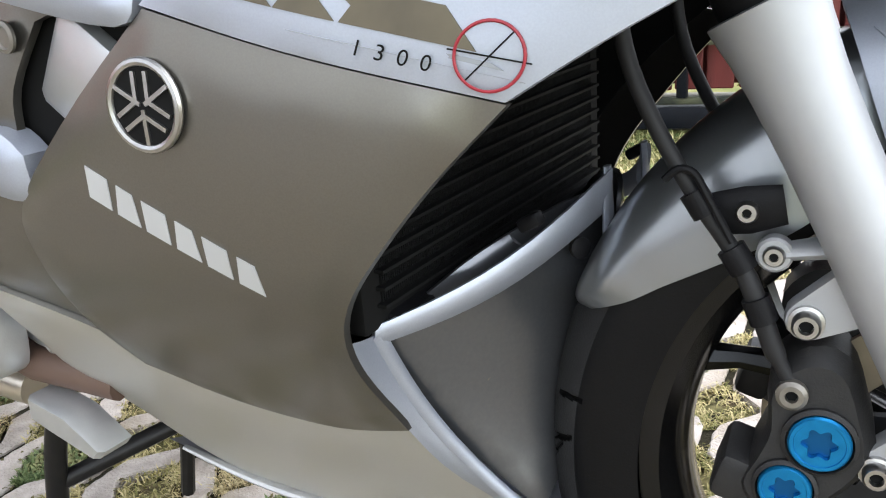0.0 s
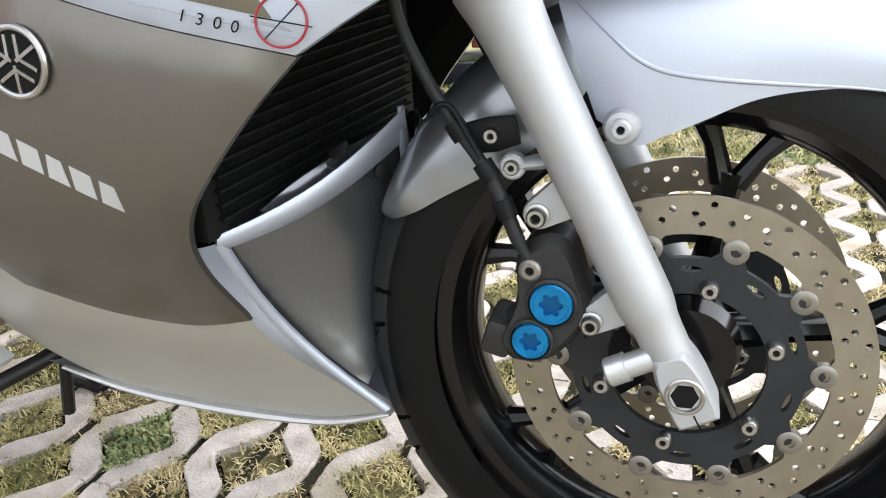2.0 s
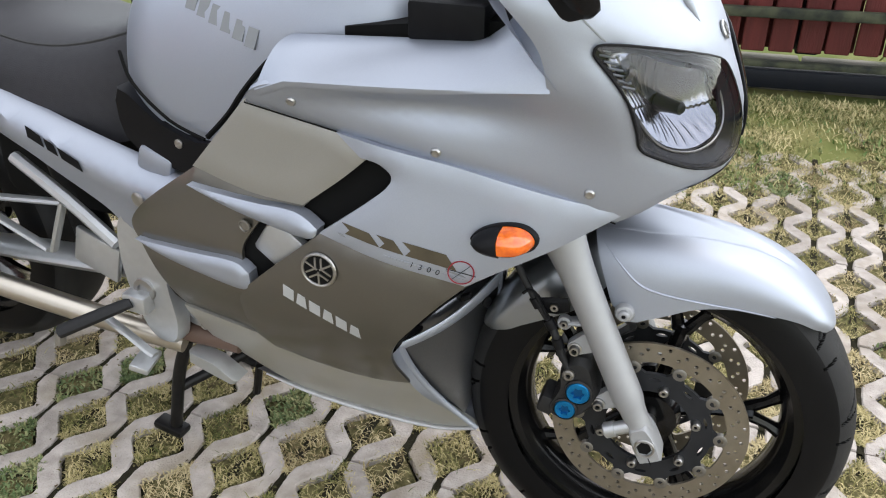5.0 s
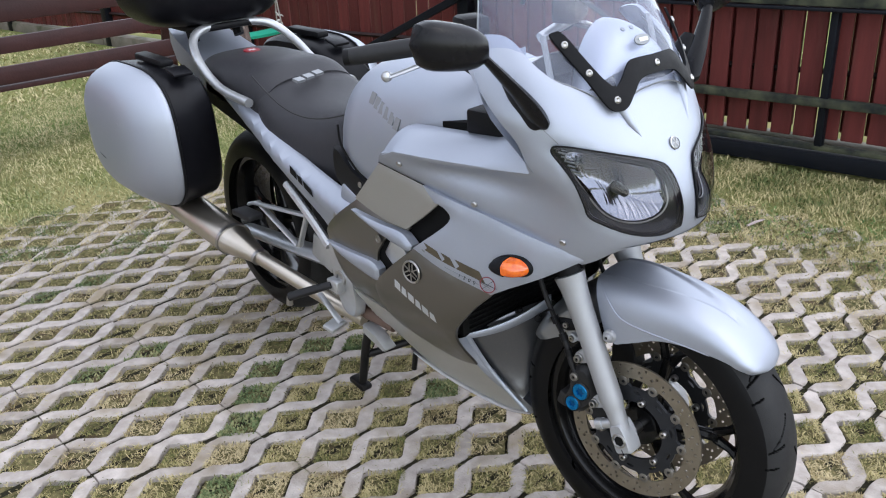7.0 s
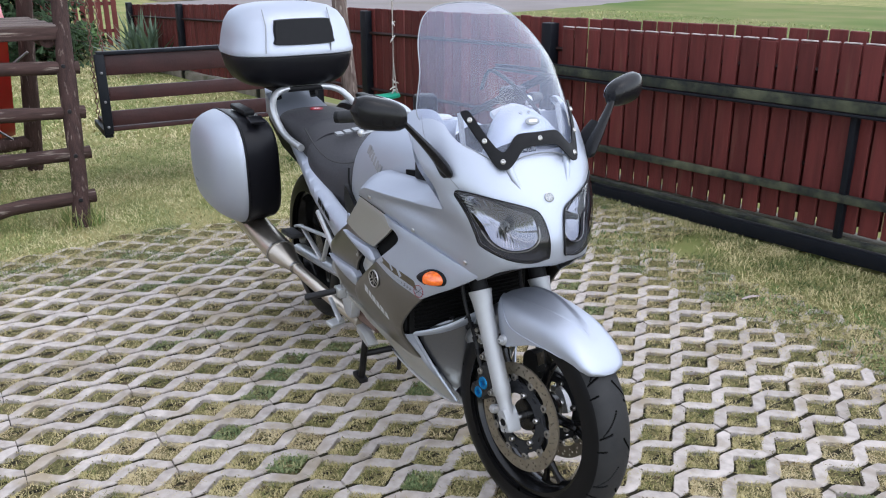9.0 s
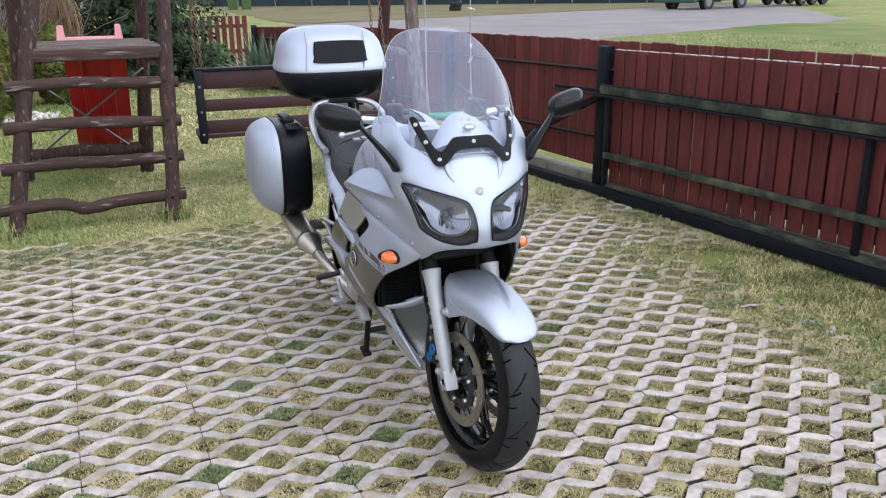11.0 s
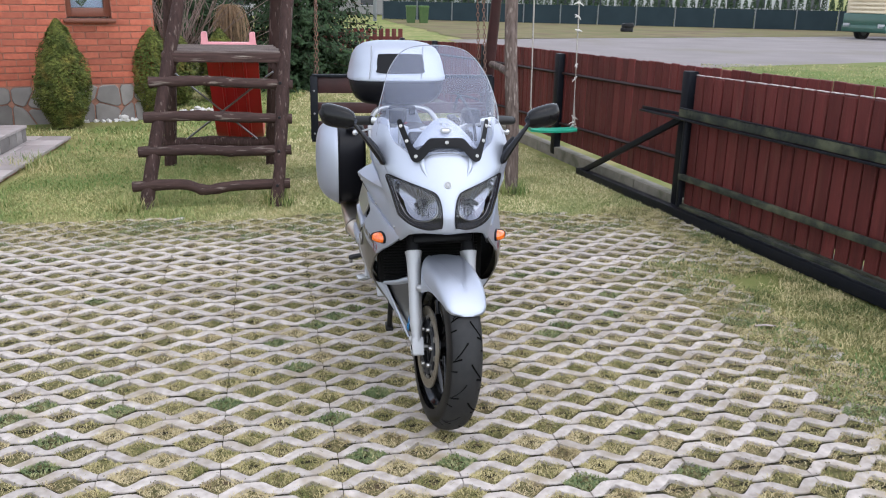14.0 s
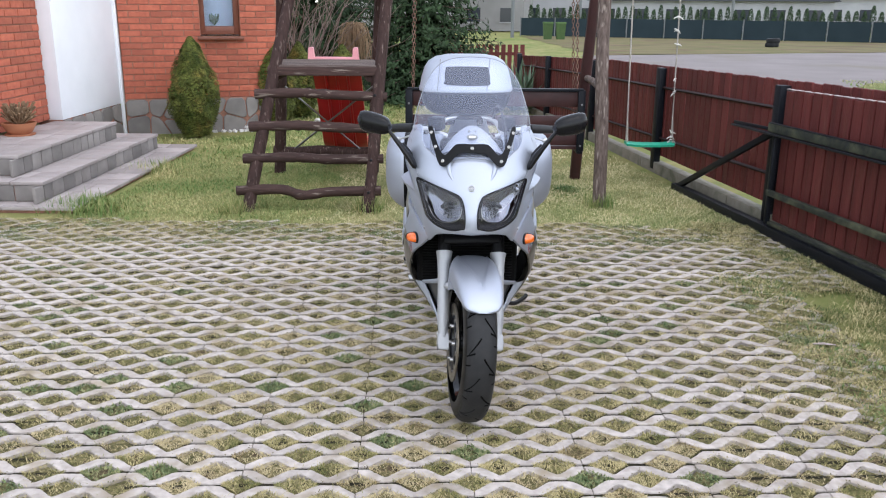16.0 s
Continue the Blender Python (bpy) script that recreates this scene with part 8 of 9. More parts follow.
# ---- engine, exhaust, stand, rear wheel ----
def wheel(S, tyre_r, half, name, seg=1040, spokes=5, ang0=7.0, grooves=True):
    """Tyre with cut tread, rim, spokes and hub, round the local y axis."""
    Q = S @ Matrix.Rotation(radians(90), 4, "X")
    w = bmesh.new()
    rr = 0.2159
    lathe(w, [(rr + .010, -half * .78), (rr + .010, -half * .68), (rr, -half * .64), (rr - .006, -half * .5), (rr - .014, -half * .3), (rr - .016, 0), (rr - .014, half * .3), (rr - .006, half * .5), (rr, half * .64), (rr + .010, half * .68), (rr + .010, half * .78), (rr - .004, half * .74), (rr - .012, half * .55), (rr - .020, half * .36), (rr - .022, 0), (rr - .020, -half * .36), (rr - .012, -half * .55), (rr - .004, -half * .74)], Q, 96, closed=True)
    rim = part(name, w, M_RIM, BIKE, "gloss black cast wheel")
    prof = []
    steps = 92
    for k in range(steps + 1):
        a = math.pi * (k / steps) * 0.99 + 0.005 * math.pi
        y = -half * math.copysign(abs(math.cos(a)) ** 0.75, math.cos(a))
        r = (rr + 0.002) + (tyre_r - rr - 0.002) * abs(math.sin(a)) ** 0.62
        prof.append((r, y, k / steps * 2 - 1))
    bm = bmesh.new()
    rings, cut = [], []
    for i in range(seg):
        th = 2 * math.pi * i / seg
        row = []
        for r, y, s in prof:
            dep = 0.0
            if grooves and 0.03 < abs(s) < 0.68:
                e = abs(s)
                side = 0.5 if s > 0 else 0
                turn = i / seg * 13 + side
                sweep = (turn + 0.75 * e ** 0.6) % 1
                hook = (turn + 0.42 + 0.22 * e) % 1
                short = (turn + 0.74 + 0.10 * e) % 1
                if (abs(sweep - 0.5) < 0.017 and e < 0.52) or (abs(hook - 0.5) < 0.015 and 0.22 < e < 0.62) or (abs(short - 0.5) < 0.013 and 0.40 < e < 0.68):
                    dep = 0.004
            cut.append(dep > 0)
            row.append(bm.verts.new(Q @ Vector(((r - dep) * math.cos(th), (r - dep) * math.sin(th), y))))
        rings.append(row)
    for i in range(seg):
        r0, r1 = rings[i], rings[(i + 1) % seg]
        for k in range(steps):
            f = bm.faces.new((r0[k], r1[k], r1[k + 1], r0[k + 1]))
            deep = cut[i * (steps + 1) + k] or cut[i * (steps + 1) + k + 1] or cut[(i + 1) % seg * (steps + 1) + k]
            f.material_index = 2 if deep else 1 if abs(prof[k][2]) < 0.64 else 0
    bmesh.ops.recalc_face_normals(bm, faces=bm.faces)
    tyre = part("tyre", bm, M_TYRE, rim, "worn black road tyre")
    tyre.data.materials.append(M_TREAD)
    tyre.data.materials.append(M_GROOVE)
    for k in range(spokes):
        a = radians(ang0 + k * 360 / spokes)
        d = Vector((math.cos(a), 0, math.sin(a)))
        t = Vector((-math.sin(a), 0, math.cos(a)))
        bm = bmesh.new()
        tube(bm, [S @ (d * 0.03), S @ (d * 0.10), S @ (d * 0.155)], [0.022, 0.0145, 0.015], 8, flat=0.8)
        for o in (-1, 1):
            tube(bm, [S @ (d * 0.145 + t * o * 0.006), S @ (d * 0.175 + t * o * 0.020), S @ (d * 0.196 + t * o * 0.034)], [0.011, 0.009, 0.012], 8)
        part("spoke", bm, M_RIM, rim)
    bm = bmesh.new()
    lathe(bm, [(0.02, -.052), (0.042, -.05), (0.048, -.03), (0.038, -.02), (0.038, .02), (0.048, .03), (0.042, .05), (0.02, .052)], Q, 32)
    part("hub", bm, M_RIM, rim)
    return rim


def socket(m, r, h, parent):
    """A black hexagon disc in a bolt's head, the hole's shade put into its colour."""
    bm = bmesh.new()
    lathe(bm, [(r, h - 0.002), (r, h), (0, h)], m, 6)
    part("hex_socket", bm, M_INNER, parent, "", False)


def brake_disc(S, y, seed=0):
    """A drilled floating disc with its dark carrier, round buttons and bolts."""
    Q = S @ Matrix.Translation((0, y, 0)) @ Matrix.Rotation(radians(90), 4, "X")

    def flat_ring(outer, inner, holes, t, name, mat, parent, label=""):
        verts, edges, cen = [], [], []
        for lp in [outer, inner] + holes:
            i0 = len(verts)
            verts += [Vector(p) for p in lp]
            edges += [(i0 + k, i0 + (k + 1) % len(lp)) for k in range(len(lp))]
        v, e, f, *_ = geo.delaunay_2d_cdt(verts, edges, [], 0, 1e-7)
        bm = bmesh.new()
        lo = [bm.verts.new(Q @ Vector((p.x, p.y, -t / 2))) for p in v]
        hi = [bm.verts.new(Q @ Vector((p.x, p.y, t / 2))) for p in v]
        rim = {}
        for tri in f:
            c = ((v[tri[0]].x + v[tri[1]].x + v[tri[2]].x) / 3, (v[tri[0]].y + v[tri[1]].y + v[tri[2]].y) / 3)
            if not inside(c, outer) or inside(c, inner) or any(abs(c[0] - h[0][0]) < 0.03 and abs(c[1] - h[0][1]) < 0.03 and inside(c, h) for h in holes):
                continue
            bm.faces.new([hi[i] for i in tri])
            bm.faces.new([lo[i] for i in reversed(tri)])
            for i in range(3):
                k = (tri[i], tri[(i + 1) % 3])
                if (k[1], k[0]) in rim:
                    del rim[(k[1], k[0])]
                else:
                    rim[k] = 1
        for i, j in rim:
            bm.faces.new((hi[j], hi[i], lo[i], lo[j]))
        for x in [x for x in bm.verts if not x.link_faces]:
            bm.verts.remove(x)
        return part(name, bm, mat, parent, label, False)

    def circle(r, n, cx=0.0, cy=0.0, a0=0.0):
        return [(cx + r * math.cos(a0 + 2 * math.pi * k / n), cy + r * math.sin(a0 + 2 * math.pi * k / n)) for k in range(n)]
    holes = []
    for k in range(30):
        a = 2 * math.pi * k / 30
        for r, o in ((0.142, 0.0), (0.1335, 0.10), (0.125, 0.055)) if k % 2 else ((0.138, 0.02), (0.1295, 0.09)):
            holes.append(circle(0.0031, 8, r * math.cos(a + o), r * math.sin(a + o)))
    inner = []
    for k in range(100):
        a = 2 * math.pi * k / 100
        lug = max(0.0, math.cos(10 * a)) ** 3
        inner.append(((0.1165 - 0.011 * lug) * math.cos(a), (0.1165 - 0.011 * lug) * math.sin(a)))
    disc = flat_ring(circle(0.149, 120), inner, holes, 0.005, "brake_disc", M_DISC, BIKE, "drilled bronze-tinted floating brake disc")
    outer = []
    for k in range(120):
        a = 2 * math.pi * k / 120
        lug = max(0.0, math.cos(10 * a)) ** 1.5
        outer.append(((0.0965 + 0.0135 * lug) * math.cos(a), (0.0965 + 0.0135 * lug) * math.sin(a)))
    slots = []
    for k in range(10):
        a0 = 2 * math.pi * (k + 0.5) / 10
        sl = []
        for q in range(12):
            b = 2 * math.pi * q / 12
            r, a = 0.087 + 0.0028 * math.sin(b), a0 + 0.11 * math.cos(b)
            sl.append((r * math.cos(a), r * math.sin(a)))
        slots.append(sl)
    car = flat_ring(outer, circle(0.0655, 60), slots, 0.007, "disc_carrier", M_CARRIER, disc)
    for k in range(10):
        a = 2 * math.pi * k / 10
        bm = bmesh.new()
        lathe(bm, [(0.0105, -0.004), (0.0105, 0.0038), (0.0095, 0.0045), (0.0045, 0.0045), (0.0045, 0.001), (0.0, 0.001)], Q @ Matrix.Translation((0.1085 * math.cos(a), 0.1085 * math.sin(a), 0)), 16)
        part("disc_button", bm, M_BUTTON, disc)
    for k in range(6):
        a = 2 * math.pi * (k + 0.3) / 6
        bm = bmesh.new()
        lathe(bm, [(0.008, 0), (0.008, 0.008), (0.006, 0.011), (0.003, 0.011), (0.003, 0.008), (0, 0.008)], Q @ Matrix.Translation((0.073 * math.cos(a), 0.073 * math.sin(a), 0.003)), 12)
        part("disc_bolt", bm, M_CHROME, disc)
        socket(Q @ Matrix.Translation((0.073 * math.cos(a), 0.073 * math.sin(a), 0.003)), 0.0029, 0.0092, disc)
    return disc


RAKE = radians(26)
STEER = Matrix.Translation((-.015, .004, .301)) @ Matrix.Rotation(radians(8.2), 4, Vector((-math.sin(RAKE), 0, math.cos(RAKE))))


def steer_xz(x, z, y=-0.11):
    """A place on the right fork's outer side, in the steering frame."""
    p = STEER.inverted() @ Vector((x, y, z))
    return p.x, p.z


def build_front_end():
    S = STEER
    wheel(S, 0.300, 0.060, "front_wheel")
    brake_disc(S, -0.067)
    brake_disc(S, 0.067)
    up = Vector((-math.sin(RAKE), 0, math.cos(RAKE)))
    for sgn in (-1, 1):
        c = Vector((0, sgn * .106, 0))
        bm = bmesh.new()
        pts = [c + up * s for s in (.000, .030, .052, .062, .072, .080, .10, .16, .22, .27, .305, .33, .346, .352, .353)]
        tube(bm, [S @ p for p in pts], [.0178, .0186, .0193, .0201, .0222, .0232, .0235, .0235, .0236, .0245, .0262, .0285, .0312, .0318, .0300], 32)
        leg = part("fork_leg", bm, M_FORK, BIKE, "silver fork slider")
        bm = bmesh.new()
        foot = [(.0105, .036), (-.0105, .036), (-.0155, .026), (-.0180, .010), (-.0185, -.018), (-.0175, -.027), (-.014, -.030), (.013, -.030), (.0175, -.027), (.0190, -.018), (.0190, .008), (.0160, .026)]
        foot = [(p.x, p.y) for p in spline(foot, 4)]
        fwd = Vector((math.cos(RAKE), 0, math.sin(RAKE)))
        prism(bm, foot, lambda a, b, h: S @ (c + fwd * a + up * b + Vector((0, sgn * (h - .02), 0))), 0.040, 0.006)
        part_slit = bmesh.new()
        box(part_slit, S @ (c + up * -.0245 + Vector((0, sgn * .0197, 0))), (.0012, .002, .013), Euler((0, -RAKE, radians(8.2))))
        part("axle_clamp", bm, M_FORK, leg)
        part("clamp_slit", part_slit, M_INNER, leg)
        bm = bmesh.new()
        lathe(bm, [(0.0158, -0.002), (0.0158, 0.0026), (0.0148, 0.0036), (0.0128, 0.0036), (0.0118, 0.0020), (0.0118, 0.0)], S @ Matrix.Translation(c + Vector((0, sgn * .0185, 0))) @ Matrix.Rotation(radians(90 if sgn < 0 else -90), 4, "X"), 28, cap=False)
        part("axle_end", bm, M_CHROME, leg)
        # black disc laid in to paint the dark of the axle's hexagon hole
        bm = bmesh.new()
        lathe(bm, [(0.0112, 0), (0.0112, 0.0010), (0, 0.0010)], S @ Matrix.Translation(c + Vector((0, sgn * .0192, 0))) @ Matrix.Rotation(radians(90 if sgn < 0 else -90), 4, "X"), 6)
        part("axle_socket", bm, M_INNER, leg)
        bm = bmesh.new()
        tube(bm, [S @ (c + up * .350), S @ (c + up * .56)], 0.0245, 20)
        part("fork_tube", bm, M_PLASTIC, leg, "black fork tube")
        # caliper ears, each with its bolt
        rear = -fwd
        for lx, lz, r in ((-.121, .445, .0102), (-.077, .356, .0098)):
            lx, lz = steer_xz(lx, lz)
            p = Vector((lx, sgn * .104, lz))
            root = c + up * (p - c).dot(up) + up * .006
            d = Vector((root.x - p.x, 0, root.z - p.z))
            w = Vector((-d.z, 0, d.x)).normalized()
            e = d.normalized()
            ear = [p - e * r * 1.25 * math.cos(q) + w * r * 1.25 * math.sin(q) for q in [-1.4, -1.0, -.5, 0, .5, 1.0, 1.4]] + [p + d + w * r * 2.1, p + d - w * r * 2.1]
            bm = bmesh.new()
            prism(bm, [(v.x, v.z) for v in ear], lambda a_, b_, h: S @ Vector((a_, sgn * (.088 + h), b_)), 0.015, 0.003)
            part("caliper_lug", bm, M_FORK, leg, "cast silver caliper ear")
            bm = bmesh.new()
            lathe(bm, [(r * 1.0, -.004), (r * 1.0, .0025), (r * .8, .003), (r * .8, .009), (r * .66, .011), (r * .42, .011), (r * .42, .006), (0, .006)], S @ Matrix.Translation(p) @ Matrix.Rotation(radians(90 if sgn < 0 else -90), 4, "X"), 18)
            part("lug_bolt", bm, M_CHROME, leg)
            socket(S @ Matrix.Translation(p) @ Matrix.Rotation(radians(90 if sgn < 0 else -90), 4, "X"), r * .42, .0072, leg)
        # pinch bolt that clamps the axle, lying across the foot
        q0 = c + up * .034 + Vector((0, sgn * .006, 0))
        bm = bmesh.new()
        tube(bm, [S @ (q0 + rear * s_) for s_ in (.012, .034, .0345, .050, .052)], [.0105, .0105, .0125, .0125, .0105], 14)
        part("pinch_bolt", bm, M_ALU, leg)
        # fender mount bolt
        p = STEER.inverted() @ Vector((-.057, -.109, .516))
        p = Vector((p.x, sgn * .103, p.z))
        bm = bmesh.new()
        lathe(bm, [(0.0145, -.022), (0.0145, -.004), (0.012, 0), (0.0082, .001), (0.0082, .0065), (.006, .0085), (.0034, .0085), (.0034, .005), (0, .005)], S @ Matrix.Translation(p) @ Matrix.Rotation(radians(90 if sgn < 0 else -90), 4, "X"), 20)
        part("fender_bolt", bm, M_FORK, leg)
        socket(S @ Matrix.Translation(p) @ Matrix.Rotation(radians(90 if sgn < 0 else -90), 4, "X"), .0032, .0068, leg)
        # brake caliper
        cal = [(-.139, .408), (-.118, .428), (-.096, .424), (-.084, .395), (-.078, .360), (-.098, .330), (-.116, .316), (-.144, .314), (-.156, .330), (-.147, .352), (-.139, .376)]
        cal = [(p.x, p.y) for p in spline([steer_xz(a, b) for a, b in cal], 3)]
        bm = bmesh.new()
        prism(bm, cal, lambda a, b, h: S @ Vector((a, sgn * (.058 + h), b)), 0.050, 0.010)
        body = part("brake_caliper", bm, M_CALIPER, BIKE, "black four-piston caliper with blue caps")
        for q, r in ((steer_xz(-.108, .3725, -.116), .0178), (steer_xz(-.1255, .3385, -.116), .0158)):
            bm = bmesh.new()
            lathe(bm, [(r * 1.22, 0), (r * 1.22, .006), (r * 1.08, .008), (r * 1.05, 0.003)], S @ Matrix.Translation((q[0], sgn * .105, q[1])) @ Matrix.Rotation(radians(90 if sgn < 0 else -90), 4, "X"), 26)
            part("bore_rim", bm, M_CALIPER, body)
            Qc = S @ Matrix.Translation((q[0], sgn * .105, q[1])) @ Matrix.Rotation(radians(90 if sgn < 0 else -90), 4, "X")
            bm = bmesh.new()
            m = 60
            turn = [2 * math.pi * k / m for k in range(m)]
            loft(bm, [[Qc @ Vector((rad(a) * math.cos(a), rad(a) * math.sin(a), h)) for a in turn] for rad, h in (
                (lambda a: r, 0), (lambda a: r, .0075), (lambda a: r * .93, .0090), (lambda a: r * .82, .0090), (lambda a: r * .80, .0082),
                (lambda a: r * (.50 + .085 * math.cos(6 * a)), .0082), (lambda a: r * (.48 + .085 * math.cos(6 * a)), .0045))])
            part("piston_cap", bm, M_BLUE, body, "bright blue piston cap")
            # recess floor in the darkened blue, which paints its shade
            bm = bmesh.new()
            loft(bm, [[Qc @ Vector((f * r * (.47 + .085 * math.cos(6 * a)) * math.cos(a), f * r * (.47 + .085 * math.cos(6 * a)) * math.sin(a), h)) for a in turn] for f, h in ((1.0, .0044), (1.0, .0050), (0.5, .0052))])
            part("cap_recess", bm, M_BLUE_DEEP, body, "star-shaped recess of the cap")
        bm = bmesh.new()
        lathe(bm, [(.0092, 0), (.0092, .009), (.0068, .011), (.0038, .011), (.0038, .006), (0, .006)], S @ Matrix.Translation((steer_xz(-.126, .401)[0], sgn * .104, steer_xz(-.126, .401)[1])) @ Matrix.Rotation(radians(90 if sgn < 0 else -90), 4, "X"), 16)
        part("banjo_bolt", bm, M_BUTTON, body)
        socket(S @ Matrix.Translation((steer_xz(-.126, .401)[0], sgn * .104, steer_xz(-.126, .401)[1])) @ Matrix.Rotation(radians(90 if sgn < 0 else -90), 4, "X"), .0036, .0080, body)
        bm = bmesh.new()
        box(bm, S @ Vector((steer_xz(-.156, .334)[0], sgn * .080, steer_xz(-.156, .334)[1])), (.026, .05, .034), Euler((0, 0.3, 0.12)), 0.006)
        part("pad_cover", bm, M_CALIPER, body)
        bm = bmesh.new()
        hz = [steer_xz(a, b) for a, b in ((-.126, .404), (-.137, .424), (-.147, .45), (-.158, .475), (-.171, .495), (-.184, .513), (-.210, .556), (-.230, .603), (-.237, .66), (-.23, .72))]
        pts = spline([S @ Vector((a, sgn * .105, b)) for a, b in hz], 4, False)
        tube(bm, pts, [.0048] * 4 + [.0062] * 8 + [.0052] * (len(pts) - 12), 10)
        part("brake_hose", bm, M_HOSE, BIKE)
        bm = bmesh.new()
        for s in (0.22, 0.36, 0.56):
            p = pts[int(s * len(pts))]
            d = (pts[int(s * len(pts)) + 1] - p).normalized()
            tube(bm, [p - d * .008, p + d * .008], .0085, 10)
        part("hose_clamp", bm, M_PLASTIC, BIKE)
        q0, q1 = steer_xz(-.157, .509), steer_xz(-.141, .484)
        bm = bmesh.new()
        tube(bm, [S @ Vector((q0[0] - .020, sgn * .098, q0[1] - .004)), S @ Vector((q0[0], sgn * .100, q0[1])), S @ Vector((q0[0] + .020, sgn * .098, q0[1] + .004))], [.013, .0145, .012], 10, flat=0.3, up=(0, 0, 1))
        part("hose_bracket", bm, M_PLASTIC, BIKE, "black hose bracket")
        bm = bmesh.new()
        tube(bm, [S @ Vector((q1[0], sgn * .093, q1[1])), S @ Vector((q1[0], sgn * .1035, q1[1])), S @ Vector((q1[0], sgn * .105, q1[1]))], [.0105, .0105, .009], 18)
        tube(bm, [S @ Vector((q1[0], sgn * .097, q1[1])), S @ Vector((q1[0] + .03, sgn * .092, q1[1] + .004))], [.0095, .013], 10, flat=0.5)
        part("bracket_boss", bm, M_FORK, BIKE, "cast silver boss on the fork")
        for (dx, dz), rr, hh in ((q0, .0066, .1035), (q1, .0064, .1035)):
            m = S @ Matrix.Translation((dx, sgn * hh, dz)) @ Matrix.Rotation(radians(90 if sgn < 0 else -90), 4, "X")
            bm = bmesh.new()
            lathe(bm, [(rr, 0), (rr, .004), (rr * .8, .0062), (rr * .42, .0062), (rr * .42, .003), (0, .003)], m, 16)
            part("bracket_bolt", bm, M_CHROME, BIKE)
            socket(m, rr * .42, .0042, BIKE)
        # bent wire that guides the hose
        bm = bmesh.new()
        g0, g1, g2, g3, g4 = (steer_xz(*v) for v in ((-.164, .492), (-.179, .519), (-.187, .532), (-.196, .534), (-.204, .527)))
        tube(bm, spline([S @ Vector((g[0], sgn * .112, g[1])) for g in (g0, g1, g2, g3, g4)], 4, False), .0024, 8)
        part("hose_guide", bm, M_PLASTIC, BIKE)
    bm = bmesh.new()
    tube(bm, [S @ Vector((0, -.11, 0)), S @ Vector((0, .11, 0))], 0.012, 14)
    part("axle", bm, M_CHROME, BIKE)
    for z in (.40, .52):
        bm = bmesh.new()
        box(bm, S @ (up * z), (.07, .23, .035), Euler((0, -RAKE, radians(8))), 0.012)
        part("fork_yoke", bm, M_PLASTIC, BIKE)

    # front fender: arched sections round the wheel
    def arch(stations, power_y, power_r, k=40, n=26, crest=0.0):
        cols = list(zip(*stations))
        f = [curve1(cols[0], c) for c in cols[1:]]
        rings = []
        for i in range(k + 1):
            t = i / k
            th = cols[0][0] + (cols[0][-1] - cols[0][0]) * t
            rt, rb, wd = (g(th) for g in f)
            a = radians(th)
            row = []
            for j in range(n + 1):
                q = -math.pi / 2 + math.pi * j / n
                y = wd * math.copysign(abs(math.sin(q)) ** power_y, q)
                r = rb + (rt - rb) * abs(math.cos(q)) ** power_r
                flat_y = 0.056 * min(1.0, max(0.0, (th - 57) / 40))
                r -= crest * min(1.0, max(0.0, (flat_y - abs(y)) / 0.007))
                row.append(S @ Vector((r * math.cos(a), y, r * math.sin(a))))
            rings.append(row)
        bm = bmesh.new()
        loft(bm, rings, False, False)
        bm.normal_update()
        ctr = S @ Vector((0, 0, 0))
        flip_out(bm, ctr)
        low = bmesh.ops.solidify(bm, geom=bm.faces[:], thickness=0.003)
        return bm
    FENDER = ((41.5, .312, .308, .016), (43, .315, .302, .046), (46, .318, .296, .064), (52, .320, .286, .075), (60, .321, .269, .082), (70, .320, .250, .087), (80, .318, .232, .091), (90, .321, .212, .095), (97, .328, .203, .096), (104, .336, .200, .095), (110, .342, .225, .088))
    front = arch(FENDER, 0.66, 0.5, 64, 72, 0.0055)
    fen = part("front_fender", front, M_SILVER, BIKE, "silver front fender with moulded side creases")
    rear = arch(((108, .322, .255, .062), (116, .316, .232, .066), (126, .312, .224, .069), (136, .309, .232, .070), (146, .306, .250, .069), (153, .304, .268, .064), (157.5, .302, .286, .045), (159.5, .298, .293, .02)), 0.6, 0.5)
    part("rear_fender_half", rear, M_FENDREAR, fen, "graphite fender rear half")
    f_top, f_low, f_wide = [curve1([s[0] for s in FENDER], [s[k] for s in FENDER]) for k in (1, 2, 3)]

    def skin_y(t, r):
        c = min(1.0, max(0.0, (r - f_low(t)) / (f_top(t) - f_low(t)))) ** 2
        return f_wide(t) * math.sqrt(1 - c * c) ** 0.66 + 0.0004
    for sgn in (-1, 1):
        bm = bmesh.new()
        pts = [S @ Vector((r * math.cos(radians(t)), sgn * skin_y(t, r), r * math.sin(radians(t)))) for t, r in ((108, .318), (106, .300), (103.5, .281), (100.5, .263), (96, .250), (87, .243), (76, .246), (66, .258), (58, .272))]
        tube(bm, spline(pts, 4, False), [.0006 + .0013 * math.sin(math.pi * k / 32) for k in range(33)], 8)
        part("fender_crease", bm, M_SILVER, fen)
        bm = bmesh.new()
        tube(bm, [S @ Vector((-.045, sgn * .080, .235)), S @ Vector((-.040, sgn * .072, .215))], 0.008, 8, flat=0.5)
        part("fender_stay", bm, M_PLASTIC, fen)


build_front_end()


